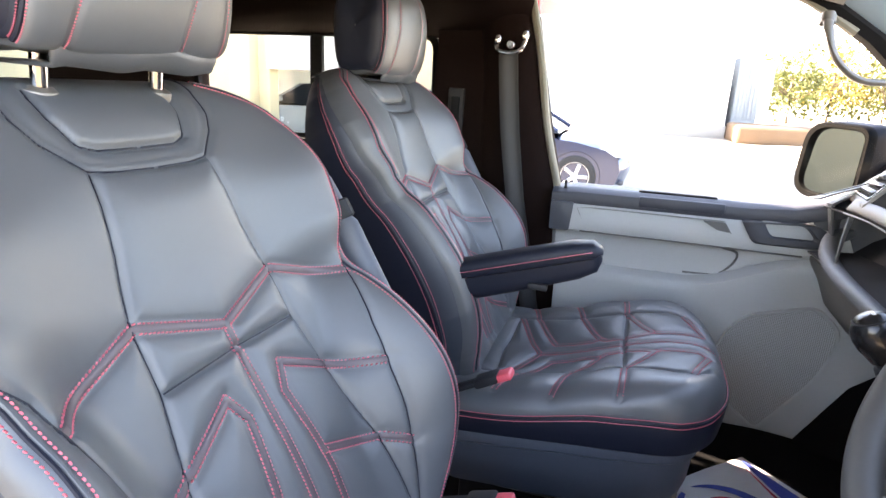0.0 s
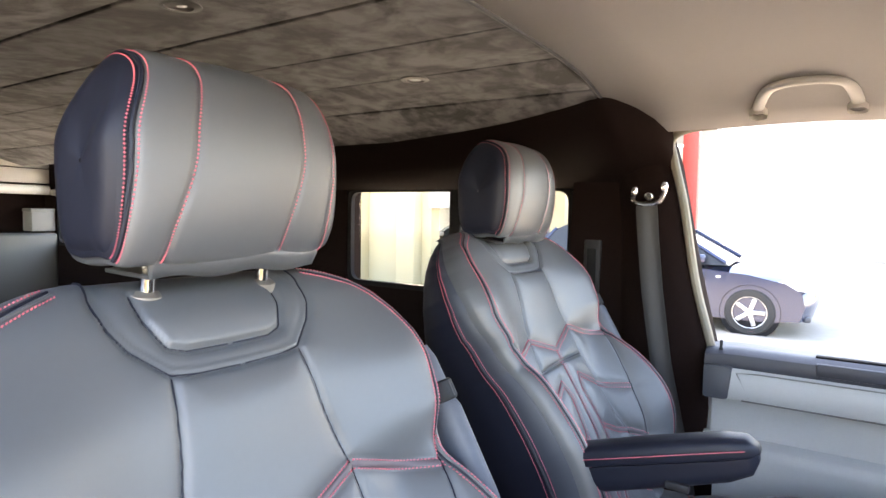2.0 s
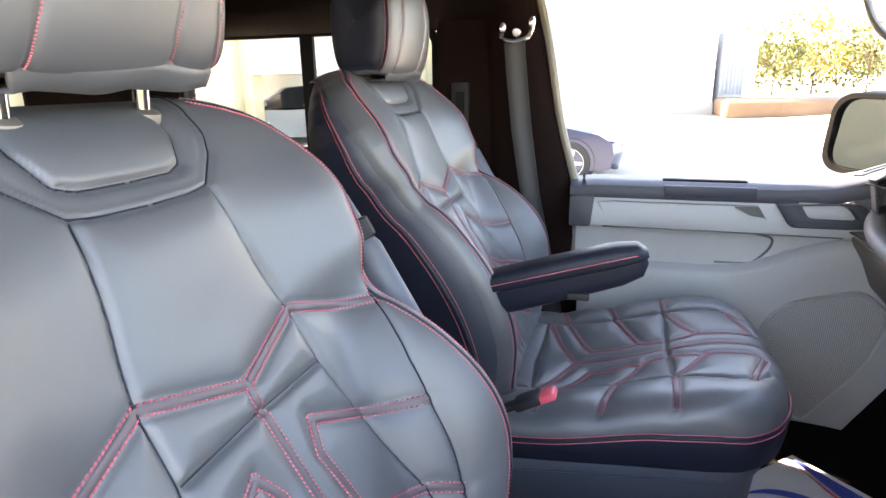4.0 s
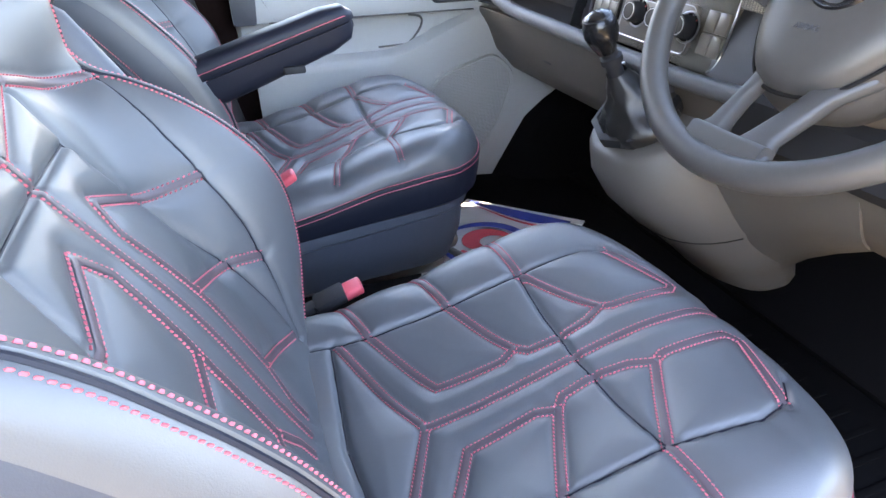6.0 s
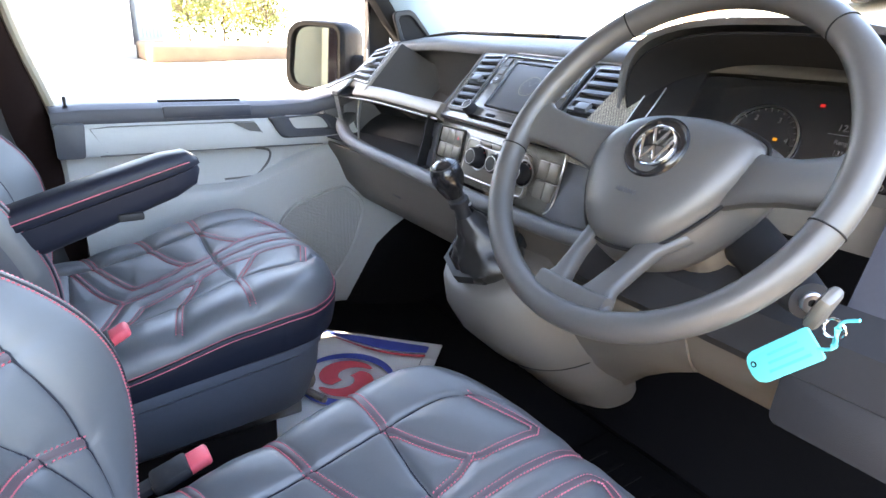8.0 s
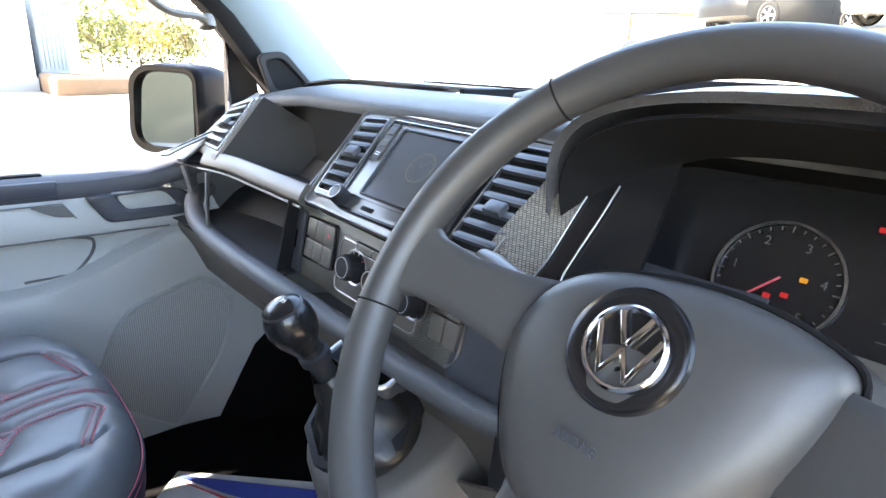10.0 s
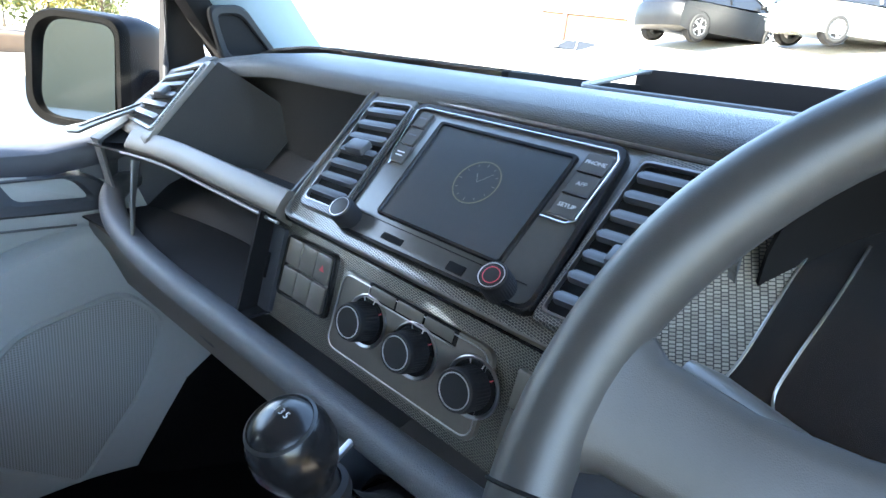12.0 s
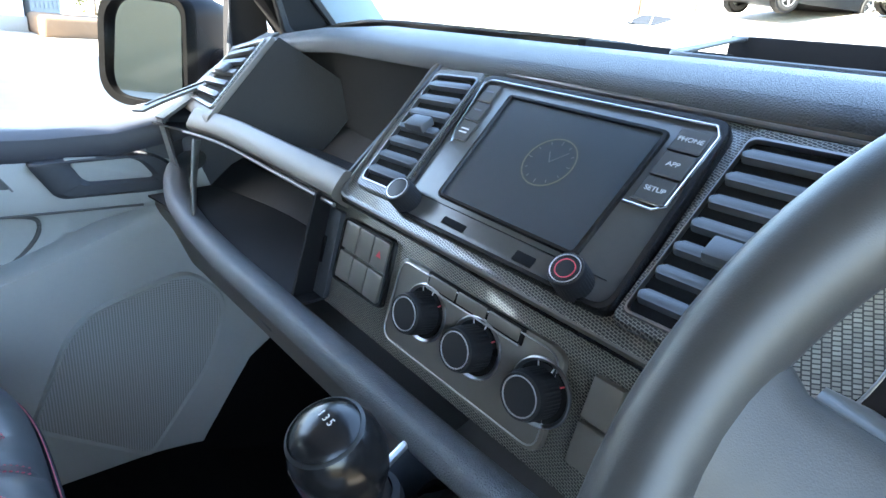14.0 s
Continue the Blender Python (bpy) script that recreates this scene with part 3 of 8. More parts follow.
gus = part("roof_rail_trim", loft(rows, thick=0.004), pillar_dark, smooth=60)
tagged(gus, "dark brown carpeted trim sweeping up to the roof", "trim", kind="structure")

# seat belt of the passenger
belt = thing("seat_belt", (0.56, 0.70, 0.62), "grey webbing seat belt hanging from its pillar guide", "seat belt")
web = []
for (x, y, z), w in zip([(0.532, 0.715, 0.985), (0.540, 0.712, 0.90), (0.556, 0.708, 0.76), (0.585, 0.705, 0.58), (0.625, 0.705, 0.40), (0.66, 0.71, 0.22)], (0.026, 0.026, 0.026, 0.025, 0.025, 0.025)):
    web.append([Vector((x + w * t, y + 0.004 * math.sin(2.5 * t), z + 0.004 * t)) for t in np.linspace(-1, 1, 9)])
part("webbing", loft(web, thick=0.0016), webbing, belt, "flat grey woven webbing")
guide = part("guide_loop", tube(smooth_line([(0.498, 0.708, 1.012), (0.506, 0.700, 0.992), (0.535, 0.697, 0.985), (0.568, 0.699, 0.994), (0.578, 0.706, 1.024)], 6), [0.007] * 25, 10), chrome, belt, "bright metal belt guide")
part("bolt", lathe([(0, 0.012), (0.010, 0.012), (0.013, 0.006), (0.013, -0.02)], basis((0.538, 0.712, 1.005), (1, 0, 0), (0, 0, 1)), 16), chrome, belt, "bright anchor bolt")
part("end_cap", lathe([(0, 0.012), (0.007, 0.011), (0.010, 0.0), (0.008, -0.01)], basis((0.503, 0.705, 1.018), (1, 0, 0), (0, 1, 0)), 14), chrome, belt)
part("end_cap", lathe([(0, 0.012), (0.007, 0.011), (0.010, 0.0), (0.008, -0.01)], basis((0.577, 0.705, 1.030), (1, 0, 0), (0, 1, 0)), 14), chrome, belt)


def grab_handle(pts, r, mat, label, flat=0.7):
    g = thing("grab_handle", pts[0], label, "grab handle")
    part("bar", tube(smooth_line(pts, 6), r, 12, flat=flat), mat, g)
    for p in (pts[0], pts[-1]):
        part("foot", lathe([(0, 0.012), (r * 1.2, 0.010), (r * 1.5, 0.0), (r * 1.5, -0.015)], basis(p, (1, 0, 0), (0, 1, -0.3)), 16), mat, g)
    return g


grab_handle([(0.785, 0.662, 1.196), (0.789, 0.630, 1.206), (0.808, 0.580, 1.226), (0.840, 0.556, 1.232), (0.88, 0.550, 1.233), (0.92, 0.556, 1.232), (0.950, 0.580, 1.226), (0.967, 0.630, 1.206), (0.970, 0.662, 1.196)], 0.0125, ivory, "pale plastic grab handle above the passenger door")
grab_handle([(1.262, 0.625, 1.075), (1.262, 0.595, 1.045), (1.285, 0.585, 0.985), (1.335, 0.590, 0.945), (1.395, 0.610, 0.940), (1.425, 0.640, 0.935)], 0.011, plastic_black, "black grab handle on the windscreen pillar")
visor = thing("sun_visor", (1.05, 0.35, 1.20), "pale cloth sun visor folded under the headliner", "sun visor")
part("pad", box((0.17, 0.42, 0.018), (1.10, 0.36, 1.248), 0.008, m=None), headliner, visor)
part("hinge", tube([(1.19, 0.14, 1.235), (1.19, 0.58, 1.228)], 0.006, 8), ivory, visor)

# ---- windscreen pillars ----
for sg, name in ((1, "pillar_front_left"), (-1, "pillar_front_right")):
    spine = [(1.66, 0.70, 0.74), (1.60, 0.70, 0.82), (1.50, 0.695, 0.95), (1.40, 0.69, 1.04), (1.28, 0.685, 1.12), (1.12, 0.69, 1.19)]
    rows = []
    for x, y, z in spine:
        rows.append([Vector((x + dx, sg * (y + dy), z + dz)) for dx, dy, dz in ((-0.035, 0.03, -0.012), (-0.030, 0.0, -0.010), (-0.010, -0.012, 0.0), (0.0, -0.010, 0.004), (0.0, 0.06, 0.01), (-0.03, 0.06, 0.0))])
    p1 = part(name, loft(rows, close_u=True, cap=True), plastic_matt, smooth=40)
    tagged(p1, "dark door-side strip of the windscreen pillar", "pillar", kind="structure")
    rows = []
    for k, (x, y, z) in enumerate(spine):
        w = 0.19 - 0.022 * k
        rows.append([Vector((x + dx * w / 0.13, sg * (y + dy), z + dz)) for dx, dy, dz in ((0.004, -0.006, 0.002), (0.03, -0.022, 0.008), (0.09, -0.030, 0.022), (0.125, -0.012, 0.034), (0.13, 0.04, 0.036), (0.004, 0.04, 0.01))])
    p2 = part(name + "_trim", loft(rows, close_u=True, cap=True), pillar_blue, smooth=40)
    tagged(p2, "pale blue-grey trim of the windscreen pillar", "pillar", kind="structure")

# windscreen
ws = thing("windscreen", (1.9, 0, 0.84), "clear raked windscreen", "window", kind="structure")
rows = [[Vector((x + 0.07 * (1 - t * t), 0.73 * t * k, z)) for t in np.linspace(-1, 1, 17)] for x, z, k in ((2.02, 0.82, 1.0), (1.65, 1.03, 0.97), (1.30, 1.235, 0.93))]
g = part("pane", loft(rows), pane_glass, ws)
g.visible_shadow = False
# bonnet ahead of the glass
rows = [[Vector((x, 0.80 * t, z - 0.05 * t * t)) for t in np.linspace(-1, 1, 13)] for x, z in ((2.02, 0.80), (2.12, 0.80), (2.45, 0.72), (2.75, 0.58), (2.85, 0.30), (2.86, -0.2))]
bon = part("bonnet", loft(rows, thick=0.01), van_paint)
tagged(bon, "dark painted van bonnet", "bonnet", kind="structure")
for sg in (1, -1):
    wing = part("front_wing", loft([[Vector((x, sg * 0.80, z)), Vector((x, sg * 0.90, z - 0.1)), Vector((x, sg * 0.92, -0.35))] for x, z in ((1.66, 0.70), (2.02, 0.75), (2.45, 0.67), (2.85, 0.25))], thick=0.01), van_paint)
    tagged(wing, "dark painted front wing of the van", "car body", kind="structure")

# ---- passenger door ----
def ease_step(x, a, b):
    t = min(1.0, max(0.0, (x - a) / (b - a)))
    return t * t * (3 - 2 * t)


door = thing("passenger_door", (0.75, 0.80, 0.0), "closed van door with pale grey and dark plastic trim", "car door")
DY = 0.700


def dplate(poly, y, depth, mat, name, parent, r=0.01, bevel=0.004, label=""):
    """A raised plate on the door; poly in (x, z), depth towards the cabin."""
    m = basis((0, y, 0), (1, 0, 0), (0, 0, 1))
    return part(name, prism(rounded(poly, r, 5), depth, m, bevel, 2), mat, parent, label)


rows = []
for k in range(16):
    row = []
    for x in np.linspace(0.69 if k > 4 else 0.72, 1.66, 60):
        r = 1 - float(ease_step(x, 1.24, 1.375))
        zb = 0.412 + 0.092 * float(ease_step(x, 1.06, 1.38))
        prof = ((-0.02, 0.03), (0.06, 0.012), (0.18, 0.0), (0.28, -0.006), (zb - 0.03, -0.014), (zb - 0.008, -0.012), (zb, -0.004), (zb + 0.008, 0.026 * r), (0.47 + 0.04 * (1 - r), 0.032 * r), (0.510, 0.030 * r), (0.514, 0.006 * r), (0.517, -0.004), (0.527, -0.007), (0.576, -0.002), (0.590, 0.010), (0.605, 0.03))
        z, dy = prof[k]
        row.append(Vector((x, DY + dy + (0.02 if x < 0.70 else 0) - 0.09 * max(0, (x - 1.30) / 0.30) ** 1.6, z)))
    rows.append(row)
part("lower_panel", loft(rows), door_grey, door, "pale grey moulded door panel", 40)
part("outer_skin", box((0.95, 0.03, 0.95), (1.15, 0.905, 0.14), 0.01), van_paint, door, "dark painted outer skin")
part("inner_core", box((0.93, 0.10, 0.60), (1.14, 0.815, 0.28), 0.01), plastic_matt, door)
# painted shade: grey lines and a plate for the gaps of the pocket and the upper insert
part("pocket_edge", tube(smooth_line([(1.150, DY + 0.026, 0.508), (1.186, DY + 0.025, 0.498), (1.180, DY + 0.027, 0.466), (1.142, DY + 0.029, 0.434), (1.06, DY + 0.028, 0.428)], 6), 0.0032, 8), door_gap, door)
part("insert_edge_shade", tube([(0.790, DY - 0.0055, 0.525), (0.762, DY - 0.002, 0.580), (0.80, DY - 0.001, 0.584), (1.140, DY - 0.001, 0.584), (1.160, DY - 0.005, 0.553)], 0.0016, 8), insert_shade, door)
part("insert_scoop", prism(rounded([(1.085, 0.582), (1.142, 0.582), (1.158, 0.556), (1.125, 0.560)], 0.006, 4), 0.004, basis((0, DY - 0.003, 0), (1, 0, 0), (0, 0, 1)), 0.001, 1), door_gap, door, "grey plate painted as the shade of the insert's scoop")
part("panel_line", tube([(0.775, DY - 0.0045, 0.5165), (1.05, DY - 0.0045, 0.5165), (1.33, DY - 0.006, 0.5145)], 0.0020, 8), door_gap, door, "shade line painted under the upper panel")
# carpeted side of the footwell, over the front of the door panel
kick = []
for z, xb in ((-0.005, 1.402), (0.06, 1.432), (0.12, 1.457), (0.195, 1.489), (0.25, 1.535), (0.31, 1.60)):
    yp = float(np.interp(xb, [1.40, 1.433, 1.487, 1.55, 1.65], [0.690, 0.678, 0.649, 0.624, 0.575]))
    kick.append([Vector((xb, yp + 0.012, z)), Vector((xb + 0.004, yp - 0.004, z)), Vector((xb + 0.05, yp - 0.034, z)), Vector((1.70, 0.535, z)), Vector((1.90, 0.50, z))])
kp = part("footwell_side", loft(kick, thick=0.004), carpet, smooth=60)
tagged(kp, "black carpeted side of the passenger footwell", "footwell trim", kind="structure")
# dark sill band
rows = []
for x, z, d in ((0.688, 0.622, 0.0), (0.75, 0.628, 0.0), (1.00, 0.628, 0.0), (1.20, 0.628, 0.0), (1.30, 0.636, -0.01), (1.38, 0.660, -0.035), (1.47, 0.705, -0.075), (1.56, 0.745, -0.10)):
    rows.append([Vector((x, DY + d + a, z + b)) for a, b in ((0.13, 0.004), (0.06, 0.006), (0.03, 0.004), (0.012, -0.006), (0.006, -0.022), (0.010, -0.040), (0.03, -0.044))])
part("sill_trim", loft(rows, thick=0.004), sill_plastic, door, "dark grey plastic window sill")
dplate([(0.69, 0.515), (0.745, 0.515), (0.752, 0.594), (0.69, 0.594)], DY + 0.020, 0.032, plastic_dark, "rear_trim", door, 0.006, 0.004, "dark plastic corner trim")
rows = []
for x, z0, z1, d in ((1.345, 0.535, 0.610, 0.008), (1.40, 0.530, 0.640, -0.012), (1.46, 0.520, 0.690, -0.045), (1.53, 0.50, 0.74, -0.085), (1.60, 0.48, 0.76, -0.10)):
    rows.append([Vector((x, DY + d + 0.03, z0)), Vector((x, DY + d + 0.004, z0 + 0.004)), Vector((x, DY + d, z0 + 0.015)), Vector((x, DY + d, z1 - 0.02)), Vector((x, DY + d + 0.006, z1 - 0.004)), Vector((x, DY + d + 0.03, z1))])
part("front_trim", loft(rows, thick=0.004), plastic_dark, door, "dark plastic trim towards the mirror")
m = basis((0, DY + 0.030, 0), (1, 0, 0), (0, 0, 1))
outer = rounded([(1.178, 0.592), (1.212, 0.536), (1.412, 0.536), (1.36, 0.600)], [0.01, 0.015, 0.02, 0.03], 6)
inner = rounded([(1.232, 0.590), (1.250, 0.560), (1.350, 0.560), (1.325, 0.594)], [0.006, 0.012, 0.01, 0.02], 6)
part("handle_frame", ring_prism(outer, inner, 0.045, m, 0.0, 0.006), plastic_dark, door, "dark plastic door pull frame")
dplate([(1.225, 0.555), (1.355, 0.555), (1.33, 0.596), (1.225, 0.596)], DY + 0.006, 0.014, door_fabric, "handle_recess", door, 0.008, 0.002, "pale recessed release lever")
SPK = rounded([(1.135, 0.150), (1.20, 0.305), (1.235, 0.342), (1.385, 0.390), (1.432, 0.345), (1.440, 0.31), (1.415, 0.20), (1.31, 0.005)], [0.02, 0.03, 0.03, 0.03, 0.03, 0.03, 0.05, 0.02], 5)


def on_door(x, z, off):
    """A place on the lower door panel, off its surface towards the cabin."""
    base = float(np.interp(z, [-0.02, 0.06, 0.18, 0.28, 0.40], [0.03, 0.012, 0.0, -0.006, -0.014]))
    return Vector((x, DY + base - off - 0.09 * max(0, (x - 1.30) / 0.30) ** 1.6, z))


cx, cz = 1.30, 0.21
rings = [[on_door(cx + (x - cx) * f, cz + (z - cz) * f, off) for x, z in SPK] for f, off in ((1.045, -0.002), (1.04, 0.006), (1.025, 0.010), (1.0, 0.009), (0.985, 0.004), (0.97, 0.003))]
part("speaker_ridge", loft(rings, close_u=True), door_grey, door, "raised pale rim round the speaker", 60)
mesh_rings = [[on_door(cx + (x - cx) * f, cz + (z - cz) * f, 0.0045 + 0.004 * (1 - f * f)) for x, z in SPK] for f in (0.985, 0.85, 0.65, 0.45, 0.25, 0.02)]
spk = part("speaker_cover", loft(mesh_rings, close_u=True), speaker_mesh, door, "pale perforated speaker cover", 180)
planar_uv(spk.data, basis((0, DY, 0), (1, 0, 0), (0, 0, 1)))
pinb = lathe([(0, 0.024), (0.003, 0.023), (0.0042, 0.018), (0.003, 0.006), (0.006, 0.0)], Matrix.Translation((0.722, 0.728, 0.628)), 12)
part("lock_pin", pinb, knee_trim, door, "small black door lock pin")
part("sill_slot", box((0.20, 0.022, 0.006), (1.02, 0.752, 0.634), 0.0028), plastic_matt, door, "black slot cover on the sill")
part("sill_cover", box((0.215, 0.012, 0.030), (1.03, 0.711, 0.612), 0.004), sill_plastic, door, "dark inlay on the window sill")
gl = part("door_glass", loft([[Vector((x, 0.775 - 0.06 * (z - 0.62) / 0.55, z)) for x in (0.69 - 0.21 * (z - 0.62), 0.98, 1.62 - 0.95 * (z - 0.62))] for z in (0.62, 0.80, 1.0, 1.16)]), pane_glass, door, "clear raised window pane")
gl.visible_shadow = False
# demister vent strip on the sill front
vent = part("demister", loft([[Vector((x, y, z)), Vector((x + 0.008, y - 0.026, z + 0.003))] for x, y, z in ((1.318, 0.660, 0.669), (1.34, 0.650, 0.682), (1.42, 0.62, 0.722), (1.46, 0.60, 0.745))], thick=0.004), plastic_black, door, "dark demister outlet on the sill")
part("demister_slot", loft([[Vector((x, y, z)), Vector((x + 0.003, y - 0.009, z + 0.002))] for x, y, z in ((1.330, 0.650, 0.681), (1.36, 0.638, 0.697), (1.42, 0.612, 0.727))], thick=0.004), plastic_matt, door)

# tweeter triangle at the foot of the pillar
tw = thing("tweeter_cover", (1.60, 0.67, 0.80), "dark triangular tweeter grille at the foot of the pillar", "speaker grille")
m = basis((0, 0.672, 0), (1, 0, 0), (0, 0, 1))
tri_o = rounded([(1.535, 0.875), (1.565, 0.785), (1.690, 0.790), (1.60, 0.885)], 0.02, 6)
tri_i = rounded([(1.552, 0.862), (1.576, 0.798), (1.662, 0.802), (1.595, 0.868)], 0.015, 6)
part("frame", ring_prism(tri_o, tri_i, 0.012, m, 0.0, 0.003), knee_trim, tw)
part("mesh", prism(tri_i, 0.005, m), plastic_matt, tw, "fine black speaker mesh")

# upright at the front of the door window
part("window_post", loft([[Vector((xa, 0.742, z)), Vector((xb, 0.724, z)), Vector((xb + 0.01, 0.76, z)), Vector((xa, 0.775, z))] for z, xa, xb in ((0.66, 1.500, 1.575), (0.77, 1.502, 1.566), (0.90, 1.506, 1.545), (0.95, 1.47, 1.51))], close_u=True, cap=True), plastic_matt, door, "black upright of the door window")
part("window_seal", tube([(1.498, 0.742, 0.68), (1.500, 0.742, 0.77), (1.503, 0.742, 0.90), (1.470, 0.742, 0.948)], 0.005, 8), plastic_dark, door, "rubber window seal")

# ---- door mirror ----
mir = thing("door_mirror", (1.45, 0.90, 0.66), "black-framed door mirror showing a cream building", "door mirror")
MM = basis((1.436, 0.950, 0.728), (0.60, -0.80, 0.0), (0, 0, 1)) @ Matrix.Diagonal((1.06, 0.93, 1, 1))
mo = rounded([(-0.118, -0.108), (0.076, -0.108), (0.080, 0.120), (-0.100, 0.128)], [0.07, 0.03, 0.04, 0.07], 8)
mi = rounded([(-0.094, -0.088), (0.064, -0.088), (0.067, 0.103), (-0.080, 0.109)], [0.06, 0.02, 0.03, 0.06], 8)
part("rim", ring_prism(mo, mi, 0.03, MM, -0.015, 0.008), mirror_black_shaded, mir, "black plastic mirror rim")
part("glass", prism(mi, 0.004, MM @ Matrix.Translation((0, 0, 0.006)) @ pose(0, 0, 0, -2, -4.5, 0)), mirror_glass, mir, "clear mirror glass")
rows = [[MM @ Vector((x * k, y * k, z)) for x, y in mo] for k, z in ((1.0, -0.014), (1.03, -0.04), (1.03, -0.09), (0.95, -0.14), (0.76, -0.18), (0.42, -0.20), (0.02, -0.205))]
part("housing", loft(rows, close_u=True), mirror_paint_shaded, mir, "dark mirror housing")
part("arm", tube(smooth_line([(1.66, 0.80, 0.700), (1.60, 0.87, 0.705), (1.55, 0.95, 0.71)], 5), 0.048, 16, flat=0.8), mirror_paint_shaded, mir, "dark painted mirror arm")

# frame of the open driver's doorway
pr = part("pillar_right", loft([[Vector((xa, -0.93, z)), Vector((xa, -0.80, z)), Vector((xb, -0.80, z)), Vector((xb, -0.93, z))] for z, xa, xb in ((-0.05, 0.05, 0.30), (0.6, 0.05, 0.26), (1.0, 0.05, 0.20), (1.24, 0.0, 0.14))], close_u=True, cap=True), pillar_dark)
tagged(pr, "dark trimmed pillar beside the driver's door opening", "pillar", kind="structure")
sl = part("door_sill", box((1.6, 0.10, 0.10), (0.90, -0.86, -0.05), 0.01), van_paint)
tagged(sl, "painted sill of the driver's door opening", "sill", kind="structure")
und = part("underbody", box((5.6, 1.70, 0.25), (-0.3, 0, -0.20), 0.02), plastic_matt)
tagged(und, "dark underside of the van", "car body", kind="structure")
for k, (wx, wy) in enumerate(((2.15, 0.80), (2.15, -0.80), (-1.6, 0.80), (-1.6, -0.80))):
    w = thing("road_wheel", (wx, wy, -0.27), "black van wheel standing on the yard", "wheel", "van wheels")
    part("tyre", lathe([(0.20, -0.10), (0.32, -0.10), (0.34, -0.06), (0.34, 0.06), (0.32, 0.10), (0.20, 0.10)], basis((wx, wy, -0.27), (1, 0, 0), (0, 0, 1)), 40), tyre_rubber_bay_shade, w)
    part("rim", lathe([(0, 0.05), (0.10, 0.05), (0.20, 0.09), (0.21, 0.10), (0.21, -0.10), (0, -0.10)], basis((wx, wy, -0.27), (1, 0, 0), (0, 0, 1)), 32), alloy, w)

# ---- seats ----
SEAT_Y = -0.465
BACK_O = np.array([0.68, SEAT_Y - 0.006, 0.277])
BACK_U = np.array([-0.448, 0.0, 0.894])
BACK_N = np.array([0.894, 0.0, 0.448])


def mirrored(lines):
    return lines + [[(-a, b) for a, b in ln] for ln in lines if any(abs(a) > 1e-6 for a, b in ln)]


# backrest lines (across, up): plain seams and double-stitched seams
PAT = 0.007


def shifted(lines):
    return [[(a + PAT, b) for a, b in ln] for ln in lines]


BACK_PLAIN = shifted(mirrored([
    [(0.079, 0.581), (0.090, 0.50), (0.105, 0.434), (0.108, 0.368), (0.125, 0.292), (0.149, 0.170), (0.160, 0.02)],
    [(0.0, 0.576), (0.05, 0.577), (0.079, 0.581), (0.110, 0.612), (0.122, 0.635), (0.126, 0.668), (0.118, 0.70)],
    [(0.0, 0.602), (0.052, 0.603), (0.070, 0.610), (0.083, 0.640), (0.084, 0.672)],
    [(0.0, 0.371), (0.108, 0.368)],
    [(0.252, 0.440), (0.235, 0.418), (0.224, 0.386), (0.210, 0.345), (0.199, 0.306), (0.188, 0.24), (0.183, 0.18), (0.169, 0.062), (0.166, 0.02)],
]))
YOKE = [ln for ln in BACK_PLAIN if ln[0][1] == 0.576]
BACK_DOUBLE = shifted(mirrored([
    [(0.0, 0.398), (0.105, 0.434), (0.224, 0.388)],
    [(0.0, 0.398), (0.0, 0.02)],
    [(0.190, 0.255), (0.124, 0.292), (0.048, 0.330), (0.033, 0.300), (0.047, 0.214), (0.148, 0.170), (0.178, 0.140)],
    [(0.047, 0.214), (0.050, 0.190), (0.050, 0.096), (0.155, 0.034)],
    [(0.050, 0.096), (0.030, 0.050), (0.028, 0.02)],
]))
# cushion lines (along, across from its middle)
CUSH_MID = SEAT_Y - 0.022


def skew(lines):
    """The cover sits slightly askew on the cushion."""
    return [[(x, u + 0.014 - 0.083 * (x - 0.8)) for x, u in ln] for ln in lines]


CUSH_PLAIN = []
CUSH_DOUBLE = []
for sgn in (1, -1):
    CUSH_PLAIN += [[(0.66, 0.152 * sgn), (0.716, 0.150 * sgn), (0.761, 0.149 * sgn), (0.869, 0.153 * sgn), (0.97, 0.154 * sgn), (1.02, 0.160 * sgn), (1.06, 0.163 * sgn), (1.10, 0.150 * sgn), (1.125, 0.120 * sgn)],
                   [(0.966, 0.0), (0.968, 0.034 * sgn), (0.97, 0.154 * sgn)],
                   [(0.700, 0.0), (0.712, 0.150 * sgn)]]
    CUSH_DOUBLE += [[(0.719, 0.149 * sgn), (0.787, 0.004 * sgn)],
                    [(0.733, 0.252 * sgn), (0.761, 0.149 * sgn), (0.819, 0.050 * sgn), (0.898, 0.044 * sgn), (0.918, 0.054 * sgn), (0.869, 0.153 * sgn), (0.845, 0.256 * sgn)],
                    [(0.918, 0.054 * sgn), (0.930, 0.040 * sgn), (0.968, 0.036 * sgn), (1.004, 0.042 * sgn), (1.027, 0.054 * sgn), (0.97, 0.154 * sgn), (0.966, 0.256 * sgn)],
                    [(1.027, 0.054 * sgn), (1.040, 0.047 * sgn), (1.116, 0.046 * sgn), (1.128, 0.058 * sgn), (1.092, 0.156 * sgn)]]
CUSH_DOUBLE += [[(0.787, 0.0), (1.150, 0.0)]]
CUSH_PLAIN, CUSH_DOUBLE = skew(CUSH_PLAIN), skew(CUSH_DOUBLE)


